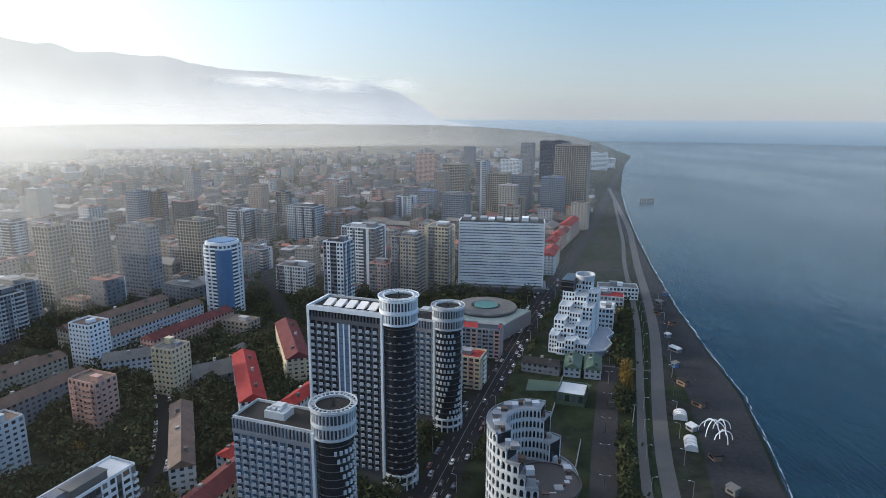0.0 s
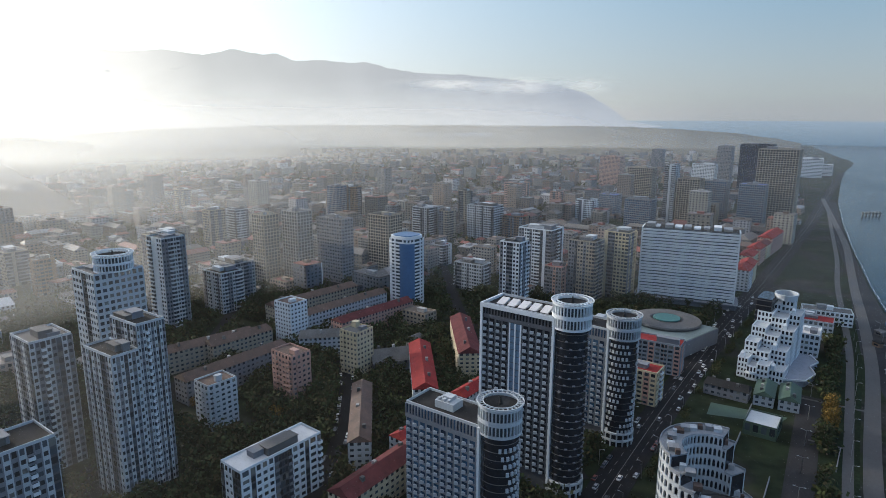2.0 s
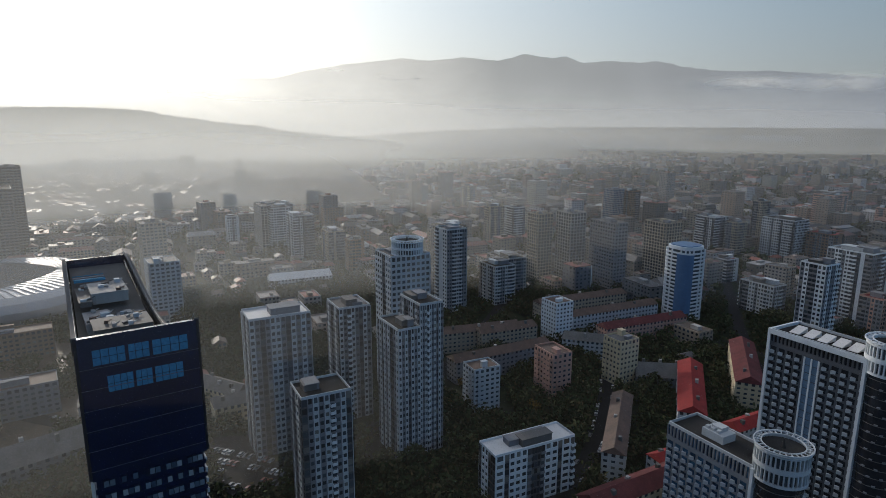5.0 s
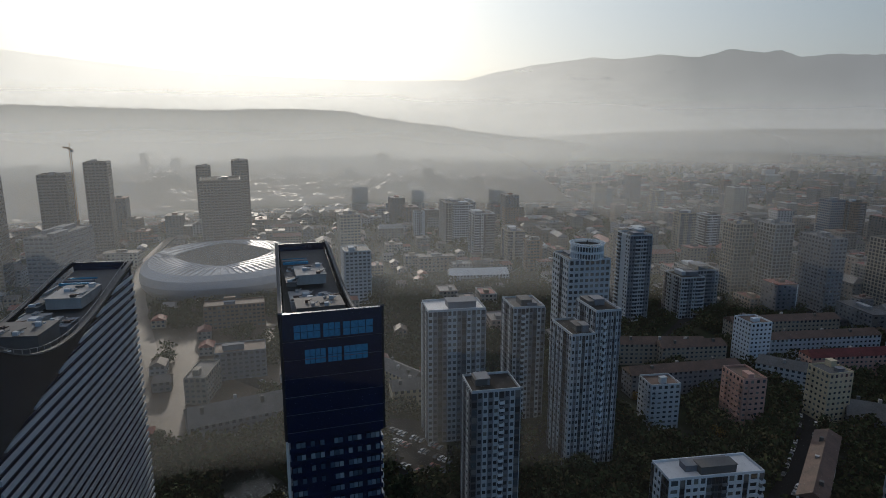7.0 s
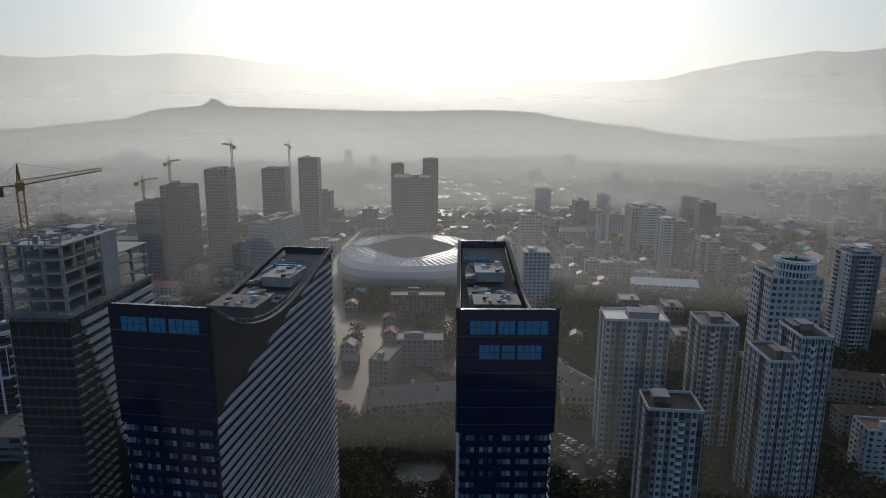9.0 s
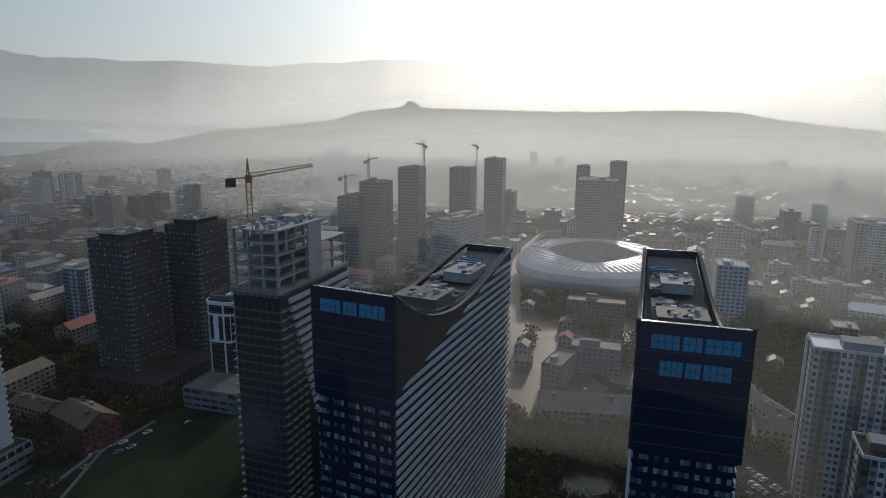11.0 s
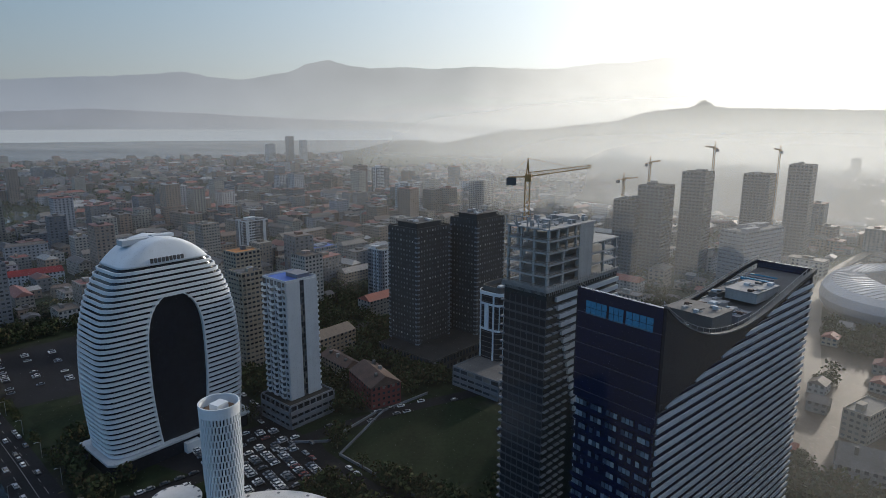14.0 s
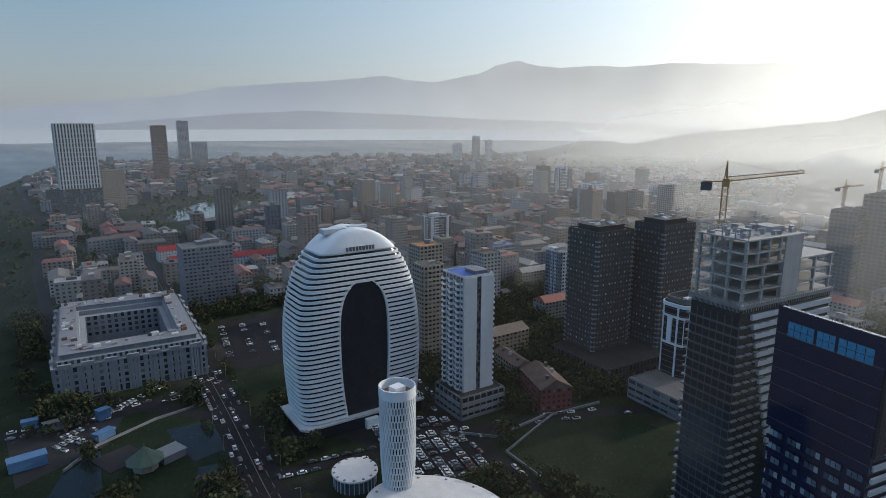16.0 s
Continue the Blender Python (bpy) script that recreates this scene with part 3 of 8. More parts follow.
def painted_haze_material(name, away, mid, near, low):
    """Haze painted into the emission of far land: blue-grey, paler towards the sun and towards the mist at its foot."""
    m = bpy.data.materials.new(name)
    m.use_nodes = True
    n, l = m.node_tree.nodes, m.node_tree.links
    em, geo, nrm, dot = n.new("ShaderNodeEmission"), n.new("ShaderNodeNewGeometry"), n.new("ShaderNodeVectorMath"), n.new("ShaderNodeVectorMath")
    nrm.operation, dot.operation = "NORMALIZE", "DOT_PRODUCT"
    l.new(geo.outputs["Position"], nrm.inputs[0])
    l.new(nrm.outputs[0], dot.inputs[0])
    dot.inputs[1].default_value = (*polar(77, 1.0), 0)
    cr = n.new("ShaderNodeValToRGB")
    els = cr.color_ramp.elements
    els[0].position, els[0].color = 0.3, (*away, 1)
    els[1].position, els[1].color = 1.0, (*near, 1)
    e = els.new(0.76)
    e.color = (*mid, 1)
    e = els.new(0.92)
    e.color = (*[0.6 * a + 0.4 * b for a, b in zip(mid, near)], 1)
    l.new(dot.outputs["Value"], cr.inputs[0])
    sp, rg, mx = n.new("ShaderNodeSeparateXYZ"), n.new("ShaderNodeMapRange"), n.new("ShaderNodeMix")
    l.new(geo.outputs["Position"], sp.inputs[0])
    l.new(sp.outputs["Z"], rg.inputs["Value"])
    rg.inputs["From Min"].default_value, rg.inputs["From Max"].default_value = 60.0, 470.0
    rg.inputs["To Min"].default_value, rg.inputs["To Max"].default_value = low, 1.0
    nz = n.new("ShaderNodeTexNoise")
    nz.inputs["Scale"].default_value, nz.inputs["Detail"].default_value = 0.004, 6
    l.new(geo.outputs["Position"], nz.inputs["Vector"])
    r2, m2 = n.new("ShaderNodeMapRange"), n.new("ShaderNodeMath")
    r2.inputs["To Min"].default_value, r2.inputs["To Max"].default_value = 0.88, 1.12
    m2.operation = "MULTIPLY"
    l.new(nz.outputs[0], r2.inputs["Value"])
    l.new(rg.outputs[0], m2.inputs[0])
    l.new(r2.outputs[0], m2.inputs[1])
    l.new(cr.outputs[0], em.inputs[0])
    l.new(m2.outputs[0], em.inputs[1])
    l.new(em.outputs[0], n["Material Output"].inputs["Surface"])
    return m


HEAD = [(112, -0.7), (118, -0.4), (125, -0.1), (132, 0.1), (140, 0.5), (148, 0.8), (154, 0.5), (160, 0.0), (166, -0.5)]
ridge_mesh("backdrop", "far mountain ridge with pale haze painted into its glow", RIDGE, 4450, 4790, -3, 176, painted_haze_material("far_ridge_painted_haze", (0.37, 0.42, 0.50), (0.64, 0.665, 0.67), (2.9, 2.8, 2.55), 1.2), 45, foot=[(-3, -0.5), (5, -0.9), (14, -1.6), (118, -2.4), (124, -0.7), (176, -0.7)])
ridge_mesh("backdrop", "low dark headland across the bay", HEAD, 4180, 4300, 112, 166, painted_haze_material("headland_painted_haze", (0.28, 0.31, 0.37), (0.48, 0.50, 0.52), (0.8, 0.8, 0.8), 1.15), 10, foot=[(112, -1.6), (120, -0.85), (166, -0.8)])
ridge_mesh("backdrop", "low wooded hill behind the city in mist", HILL, 2150, 2700, 40, 126, M_ROCK, 30)
# sea beyond the last shore, up to the horizon; haze painted in glowing gradient
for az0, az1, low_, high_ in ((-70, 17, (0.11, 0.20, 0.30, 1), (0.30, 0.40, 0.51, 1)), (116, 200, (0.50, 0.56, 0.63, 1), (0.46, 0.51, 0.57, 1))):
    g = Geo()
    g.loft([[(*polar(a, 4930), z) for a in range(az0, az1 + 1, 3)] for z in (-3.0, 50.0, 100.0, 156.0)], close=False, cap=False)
    m = bpy.data.materials.new("far_sea_painted_haze")
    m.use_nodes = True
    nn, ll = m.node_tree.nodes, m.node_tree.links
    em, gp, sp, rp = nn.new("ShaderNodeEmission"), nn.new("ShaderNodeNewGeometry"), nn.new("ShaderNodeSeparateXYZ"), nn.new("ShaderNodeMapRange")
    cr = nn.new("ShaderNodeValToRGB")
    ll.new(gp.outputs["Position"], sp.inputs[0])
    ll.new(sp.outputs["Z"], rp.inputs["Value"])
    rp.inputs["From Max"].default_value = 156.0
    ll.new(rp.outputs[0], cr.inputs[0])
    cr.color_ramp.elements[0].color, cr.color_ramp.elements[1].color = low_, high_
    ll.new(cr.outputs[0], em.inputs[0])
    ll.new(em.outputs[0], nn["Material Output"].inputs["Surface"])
    tagged(new("backdrop", g.mesh("backdrop", m, smooth=True)), "far sea up to the horizon with painted haze", "sea", kind="structure")
PLAIN = [(-13.6, -1.75), (-12, -1.45), (-8.7, -1.0), (-4, -0.72), (0, -0.55), (8, -0.5), (30, -0.55), (42, -0.9), (54, -1.7)]
g = Geo()
g.loft([[(*polar(a, 2650 + 1730 * u), 0.4 + (EYE + 4380 * math.tan(radians(np.interp(a, *zip(*PLAIN)))) - 0.4) * u ** 1.35 + (noise.fractal((a * 0.9, u * 9, 2.2), 1, 2, 3) * 3 + 3) * (0.2 < u)) for a in np.arange(-13.6, 54, 0.4)] for u in np.linspace(0, 1, 14)], close=False, cap=False)
tagged(new("backdrop", g.mesh("backdrop", M_FAROPEN, smooth=True)), "flat olive plain before the mountains", "plain", kind="structure")
hall_ = Geo()
for az_, ln in ((13.2, 170), (15.4, 120), (18.3, 140)):
    x, y = polar(az_, 3700)
    hall_.box(x - ln / 2, x + ln / 2, y - 20, y + 20, 30, 78)
tagged(new("backdrop", hall_.mesh("backdrop", M_ROOFWHITE)), "long white roofs far out on the plain", "halls", kind="structure")
castle = Geo()
for u, w in ((0.0, 1.0), (0.55, 0.93), (-0.7, 0.90)):
    x, y = polar(96.0 + u, 2720)
    castle.loft([[(x + math.cos(k) * r * (1 + 0.2 * math.sin(3 * k + z)), y + math.sin(k) * r, 60 + (z - 60) * w) for k in np.arange(0, 6.2, 0.52)] for r, z in ((120, 60), (88, 170), (62, 196), (42, 214), (26, 224), (16, 227))])
for u, w, h_ in ((0.12, 11, 237), (-0.22, 8, 231), (0.42, 7, 229)):
    x, y = polar(96.0 + u, 2715)
    castle.box(x - w, x + w, y - w, y + w, 200, h_)
tagged(new("backdrop", castle.mesh("backdrop", M_ROCK, True)), "steep dark knoll on the far ridge", "hill", kind="structure")

# ---------------------------------------------------------------- streets and open ground
AVENUE = [(640, 2150), (420, 1480), (271, 1025), (150, 680), (85, 500), (37, 360), (-1, 238), (-35, 120), (-62, 0), (-88, -120), (-112, -230), (-130, -290), (-150, -380), (-210, -620), (-300, -1000)]
PROM = [(395, 1420), (276, 870), (214, 639), (190, 540), (161, 430), (119, 304), (97, 232), (70, 60), (60, -200)]
PATH = [(340, 1180), (240, 780), (204, 655), (156, 456), (112, 312), (87, 232), (58, 60)]
PARKWAY = [(111, 373), (92, 308), (69, 232), (36, 60)]
INLAND = [[(-980, 146), (-744, 68), (-640, 20), (-480, -10), (-330, -60), (-262, -110)], [(-112, -230), (-180, -205), (-250, -178), (-330, -120), (-420, -60)], [(-395, 61), (-330, 95), (-262, 118), (-215, 105), (-150, 60), (-55, 30)], [(-125, 150), (-110, 210), (-140, 290), (-175, 360), (-230, 460), (-300, 600), (-420, 900)], [(-230, 120), (-215, 200), (-270, 340), (-330, 480), (-420, 700)], [(-10, 250), (-60, 330), (-120, 460), (-190, 640), (-260, 900)], [(-640, 20), (-700, 200), (-780, 420), (-900, 800)], [(-150, -380), (-260, -330), (-380, -260), (-520, -190), (-760, -60)], [(-210, -620), (-420, -520), (-640, -420), (-900, -300)]]
SHORE = AVENUE[:12] + [(-75, -380), (-125, -700), (-214, -1130), (-300, -1800), (-520, -2400)]
ROADS = [band("road", "wide asphalt avenue along the sea front", "road", AVENUE, 17, 0.12, M_ASPHALT)]
for line in INLAND:
    ROADS.append(band("road", "grey asphalt city street", "road", line, 9, 0.08, M_ASPHALT))
ROADS.append(band("pavement", "pale paved beach promenade", "promenade", PROM, 7.5, 0.16, M_PROM))
ROADS.append(band("pavement", "grey cycle path beside the lawns", "path", PATH, 4.5, 0.17, M_PROM))
ROADS.append(band("pavement", "dark paved park walk", "path", PARKWAY, 12, 0.15, M_PAVE))
ROADS.append(band("road", "shore road beside dark trees", "road", SHORE[11:], 9, 0.1, M_ASPHALT))
for off, dash in ((-3.6, True), (0.0, False), (3.6, True)):
    g = Geo()
    run = ROADS[0]
    for k in range(10, len(run) - 1):
        (x0, y0), (x1, y1) = run[k], run[k + 1]
        d = math.hypot(x1 - x0, y1 - y0)
        nx, ny = (y1 - y0) / d, -(x1 - x0) / d
        for s in np.arange(0, d, 9.0 if dash else d):
            e = min(d, s + (4.0 if dash else d))
            p = [(x0 + (x1 - x0) * q / d + nx * (off + o), y0 + (y1 - y0) * q / d + ny * (off + o), 0.125) for q, o in ((s, -0.12), (e, -0.12), (e, 0.12), (s, 0.12))]
            g.quad(*p)
    tagged(new("road_marking", g.mesh("road_marking", M_LINE)), "white painted lane line on the avenue", "road marking", kind="structure")
beach = [p for p in COAST if -700 < p[1] < 1500]
beach_in = [(p[0] - (30 if p[1] < 600 else 14), p[1]) for p in beach]
sheet("beach", "dark grey shingle beach", "beach", beach + beach_in[::-1], 0.05, M_BEACH)
foam = Geo()
rnd = random.Random(4)
for p, q in zip(beach[:-1], beach[1:]):
    n = max(2, int(math.hypot(q[0] - p[0], q[1] - p[1]) / 4))
    for k in range(n):
        if rnd.random() < 0.85:
            x, y = p[0] + (q[0] - p[0]) * k / n + 3.2 + rnd.uniform(-0.5, 0.9), p[1] + (q[1] - p[1]) * k / n
            w, ln = rnd.uniform(0.15, 0.6) ** 1.6 * 1.6, rnd.uniform(2, 9)
            dx, dy = (q[0] - p[0]) / n / 4 * ln, (q[1] - p[1]) / n / 4 * ln
            foam.quad((x, y, -1.15), (x + w, y, -1.15), (x + w * rnd.uniform(0.2, 1) + dx, y + dy, -1.15), (x + dx, y + dy, -1.15))
tagged(new("foam", foam.mesh("foam", M_ROOFWHITE)), "thin white surf line along the shingle", "surf", kind="stuff")
sheet("lawn", "dark green lawn between the walks", "lawn", [(86, 232), (101, 280), (122, 345), (150, 440), (140, 440), (114, 360), (98, 305), (78, 232)], 0.06, M_GRASS)
sheet("lawn", "long dark lawn beside the beach promenade", "lawn", [(92, 232), (116, 310), (158, 440), (200, 600), (196, 600), (154, 440), (113, 310), (90, 232)], 0.065, M_GRASS)
sheet("lawn", "dark green bank round the pond", "lawn", [(-218, 8), (-300, 6), (-300, 34), (-296, 118), (-222, 96)], 0.05, M_GRASS)
sheet("lawn", "wooded dark shore park", "lawn", [(-70, -392), (62, -392), (40, -640), (-40, -930), (-150, -1330), (-190, -1320), (-130, -760)], 0.045, M_GRASS)
sheet("lawn", "empty dark green building plot", "lawn", [(-207, -168), (-254, -175), (-285, -165), (-280, -110), (-230, -95), (-196, -120)], 0.06, M_GRASS)
sheet("lawn", "walled dark green plot", "lawn", [(-226, -211), (-254, -177), (-214, -181), (-205, -195)], 0.062, M_GRASS)
sheet("lawn", "dark park lawn round the ponds", "lawn", [(-30, -180), (-108, -215), (-140, -345), (-40, -375), (-10, -300)], 0.05, M_GRASS)
sheet("parking", "grey asphalt car park", "car park", [(-160, -240), (-201, -226), (-232, -214), (-196, -158), (-166, -172)], 0.055, M_ASPHALT)
sheet("parking", "crowded asphalt car park", "car park", [(-275, 128), (-258, 148), (-205, 128), (-212, 104)], 0.055, M_ASPHALT)
for pts in ([(-100, -303), (-121, -297), (-114, -264), (-98, -264), (-98, -285)], [(-97, -258), (-111, -252), (-102, -218), (-86, -230)], [(-40, -275), (-58, -306), (-70, -304), (-60, -268), (-48, -240)], [(-228, 30), (-262, 44), (-258, 60), (-234, 68), (-222, 50)]):
    sheet("pond", "still dark pond with a reed edge", "pond", pts, 0.09, M_POND)
M_LAKE = mat("lake_water", (0.05, 0.075, 0.09), 0.12, var=0.2, scale=0.01, spec=0.9)
sheet("lake", "pale still city lake among trees", "lake", [(-345, -965), (-420, -960), (-560, -1075), (-560, -1150), (-480, -1150), (-360, -1030)], 0.09, M_LAKE)
sheet("parking", "asphalt forecourt with parked cars and a small square", "car park", [(-160, -352), (-192, -447), (-250, -436), (-190, -338)], 0.055, M_ASPHALT)
sheet("lawn", "dark plot beside the avenue", "lawn", [(-157, -336), (-184, -326), (-164, -284), (-146, -284)], 0.06, M_GRASS)
sheet("parking", "dark paved yard beside the metal sheds", "yard", [(-40, -352), (-90, -335), (-74, -308), (-34, -296)], 0.056, M_PAVE)
ROADS.append(band("road", "asphalt street before the classical block", "road", [(-36, -352), (-63, -347), (-94, -332), (-121, -331), (-145, -344)], 11, 0.11, M_ASPHALT))
ROADS.append(band("road", "asphalt street past the car park", "road", [(-235, -275), (-223, -245), (-208, -203), (-202, -172), (-190, -130), (-178, -100)], 10, 0.1, M_ASPHALT))
ROADS.append(band("road", "sandy half-built road past the stadium", "road", [(-1031, 158), (-840, 90), (-718, 52), (-600, 40), (-496, 34), (-410, 32)], 10, 0.13, M_SAND))
M_DUST = mat("dry_brown_building_ground", (0.060, 0.044, 0.031), 0.55, var=0.65, scale=0.05, bump=0.5, spec=0.2)
sheet("field", "dusty brown ground of yards and building plots", "field", [(-268, 40), (-262, -8), (-330, -40), (-470, -20), (-560, 20), (-545, 95), (-470, 130), (-350, 120), (-300, 100)], 0.045, M_DUST)
sheet("lawn", "brown waste ground", "field", [(-300, -215), (-380, -260), (-420, -235), (-330, -190)], 0.06, M_SOIL)

# ---------------------------------------------------------------- round-cornered hotel slabs


M_STRIPE = mat("pale_blue_grey_piers", (0.17, 0.19, 0.215), 0.7, var=0.15, streak=0.5)


def ring(cx, cy, r, n=32, ph=0.0):
    return [(cx + r * math.cos(ph + 2 * math.pi * k / n), cy + r * math.sin(ph + 2 * math.pi * k / n)) for k in range(n)]


def crown(t, cx, cy, r, z0, z1, tiers, label, stone=M_WHITE):
    """White drum with rows of arched openings and a ring on top."""
    g, gg = Geo(), Geo()
    th = (z1 - z0) / tiers
    for k in range(tiers):
        a = z0 + k * th
        g.strip(ring(cx, cy, r), 0.7, a, a + th * 0.16, close=True)
        g.strip(ring(cx, cy, r), 0.7, a + th * 0.86, a + th, close=True)
        for i in range(36):
            u = 2 * math.pi * i / 36
            c, s = math.cos(u), math.sin(u)
            p = [(cx + c * (r - 0.1) - s * w, cy + s * (r - 0.1) + c * w) for w in (-0.2, 0.2)]
            q = [(x + c * 0.75, y + s * 0.75) for x, y in p]
            g.prism([p[0], q[0], q[1], p[1]], a + th * 0.16, a + th * 0.86)
    gg.prism(ring(cx, cy, r - 0.35), z0, z1 - 1.2)
    part("glazed_drum", gg, M_GLASS, t)
    part("crown", g, stone, t, label)
    g = Geo()
    g.strip(ring(cx, cy, r + 0.9), 0.35, z1 + 0.5, z1 + 1.0, close=True)
    g.strip(ring(cx, cy, r - 1.2), 0.3, z1 + 0.5, z1 + 0.9, close=True)
    for i in range(28):
        u = 2 * math.pi * i / 28
        g.bar((cx + math.cos(u) * (r - 1.3), cy + math.sin(u) * (r - 1.3), z1 + 0.7), (cx + math.cos(u) * (r + 1.2), cy + math.sin(u) * (r + 1.2), z1 + 0.7), 0.14)
        g.bar((cx + math.cos(u) * (r + 0.3), cy + math.sin(u) * (r + 0.3), z1 - 0.2), (cx + math.cos(u) * (r + 0.3), cy + math.sin(u) * (r + 0.3), z1 + 0.7), 0.12)
    part("pergola_ring", g, stone, t, "open ring of pale ribs")
    g2 = Geo()
    g2.prism(ring(cx, cy, r - 0.4), z1 - 1.19, z1 - 0.6)
    g2.loft([[(*p, z) for p in ring(cx, cy, q, 8)] for q, z in ((0.9, z1 - 0.6), (0.5, z1 + 0.6), (0.15, z1 + 2.2))])
    part("roof", g2, M_ROOFDARK, t)


def round_hotel(x, y, rot, length, depth, h, drum, label, wave, white_end=False, lower=True):
    """Slab that runs from its corner drum at the origin along -x, its front at -y."""
    t = thing("hotel_tower", label, "hotel", x, y, 0, rot, "round-cornered hotels")
    ca, sa = math.cos(radians(rot)), math.sin(radians(rot))
    for f in (0.1, 0.5, 0.9):
        OCC.append((x - ca * length * f, y - sa * length * f, 13))
    r = 7.0
    y0, y1 = -5.5, depth - 5.5
    c = [(-length, y0), (-3, y0), (-3, y1), (-length, y1)]
    body = Geo()
    body.prism(c, 0, h)
    part("wall", body, M_HOTEL, t)
    gw, gg, gb = Geo(), Geo(), Geo()
    floors = round((h - 9) / 3.1)
    zc = h - 5.5
    for k in range(4):
        a, b = c[k], c[(k + 1) % 4]
        facade(gw, gg, a, b, 7, zc, floors, max(2, round(math.hypot(b[0] - a[0], b[1] - a[1]) / 3.2)), 0.26, 0.14, 0.3)
        facade(gw, gg, a, b, zc, h, 1, max(2, round(math.hypot(b[0] - a[0], b[1] - a[1]) / 1.5)), 0.4, 0.3, 0.55)
    fr_ = part("facade_frame", gw, M_HOTEL if white_end else M_STRIPE, t)
    part("window_panes", gg, M_SCREEN if white_end else M_BLUEGLASS, fr_, kind="stuff")
    # tilted bay boxes, one a window, all in one comb per column
    bays = max(2, round((length - 3) / 3.2))
    fh = (zc - 7) / floors
    bw = (length - 3) / bays
    g = Geo()
    g.prism([(0, -0.1), (0.2, -1.15), (bw * 0.46, -0.45), (bw * 0.46, -0.1)], 0, fh * 0.4)
    bay_me = g.mesh("bay_box", M_PALE)
    for k in range(bays):
        if white_end and k in (int(bays * 0.42), int(bays * 0.42) + 1):
            continue
        for i in range(floors):
            ob = part("bay_box", bay_me, M_PALE, t)
            ob.location = (-length + (k + 0.16) * bw, y0, 7 + i * fh + fh * 0.05)
    # back side too
    g = Geo()
    for k in range(bays):
        for i in range(floors):
            xa, za = -length + (k + 0.15) * bw, 7 + i * fh + fh * 0.12
            g.box(xa, xa + bw * 0.7, y1 + 0.1, y1 + 0.9, za, za + fh * 0.4)
    part("rear_balconies", g, M_PALE, t, kind="stuff")
    if white_end:
        g = Geo()
        xa = -length + int(bays * 0.42) * bw
        for q in (0.15, 0.95, 1.75):
            g.box(xa + q * bw, xa + (q + 0.16) * bw, y0 - 0.7, y0 - 0.05, 7, zc)
        part("glazed_strip_mullion", g, M_WHITE, t, "white upright fins of the glazed strip")
        g = Geo()
        for i in range(floors):
            z = 7 + i * fh
            g.quad((xa + 0.3, y0 - 0.4, z + 0.2), (xa + 1.9 * bw, y0 - 0.4, z + 0.2), (xa + 1.9 * bw, y0 - 0.4, z + fh - 0.1), (xa + 0.3, y0 - 0.4, z + fh - 0.1))
        part("strip_glazing", g, mat("pale_blue_strip_glass", (0.12, 0.19, 0.27), 0.15, var=0.3, scale=0.3), t, "pale blue glazed strip")
        g = Geo()
        g.box(-length - 0.9, -length + 0.25, y0 - 0.9, y1, 0, h + 1)
        g.box(-length + 0.25, -3, y0 - 0.9, y0 - 0.6, h - 0.9, h + 1)
        part("white_fin", g, M_WHITE, t, "white end wall and cornice")
    g = Geo()
    g.box(-length + 0.5, -3.5, y0 + 0.5, y1 - 0.5, h + 0.004, h + 0.15)
    part("roof", g, M_ROOFDARK, t)
    g = Geo()
    g.strip(c, -0.5, h, h + 1.1, close=True)
    part("parapet", g, M_PALE, t)
    if white_end:
        for k in range(5):
            g = Geo()
            xa = -length + 5 + k * 5.2
            g.prism([(xa, y0 + 3), (xa + 3.6, y0 + 3), (xa + 3.6, y0 + 8.5), (xa, y0 + 8.5)], [h + 0.5] * 4, [h + 0.7, h + 0.7, h + 2.4, h + 2.4])
            part("skylight", g, M_ROOFWHITE, t, "pale sloping roof light")
    else:
        g = Geo()
        g.box(-length * 0.72, -length * 0.5, y0 + 4, y0 + 10.5, h + 0.15, h + 3.0)
        g.box(-length * 0.66, -length * 0.56, y0 + 6, y0 + 9.5, h + 3.0, h + 4.6)
        for k in range(3):
            g.box(-length * 0.7 + k * 2.2, -length * 0.7 + k * 2.2 + 1.2, y0 + 4.6, y0 + 6, h + 3.0, h + 4.0)
        part("roof_cabin", g, M_PALE, t)
    # the drum: dark glass with small balcony leaves on a wave
    g = Geo()
    g.prism(ring(0, 0, r, 40), 0, drum - 10.5)
    part("glass_drum", g, M_SCREEN, t, "dark glass corner drum")
    g = Geo()
    nf = int((drum - 10.5 - 7) / 3.1)
    rd = random.Random(3)
    for i in range(nf):
        z = 7 + i * 3.1
        for k in range(38):
            u = math.pi * (-0.95 + 1.6 * k / 38)
            if wave == 1:
                on = u > -0.95 + 0.35 * math.sin(i * 0.3) and (k + i) % 2 == 0
            elif wave == 3:
                on = abs(u + 1.05 - 0.75 * math.sin(i * 0.2 - 0.6)) > 0.34 and (k + i) % 2 == 0
            else:
                on = u > -1.9 and (k + 2 * i) % 4 == 0
            if on:
                c0, s0 = math.cos(u), math.sin(u)
                p = [(c0 * (r - 0.1) - s0 * w, s0 * (r - 0.1) + c0 * w) for w in (-0.5, 0.5)]
                q = [(a + c0 * 0.7, b + s0 * 0.7) for a, b in p]
                g.prism([p[0], q[0], q[1], p[1]], z, z + (1.5 if wave else 0.5))
    part("balcony_leaves", g, M_PALE if wave else M_GREY, t, "scattered pale balcony fronts", kind="stuff")
    g = Geo()
    for i in range(nf + 1):
        g.strip(ring(0, 0, r, 40), 0.18, 7 + i * 3.1 - 0.2, 7 + i * 3.1, close=True)
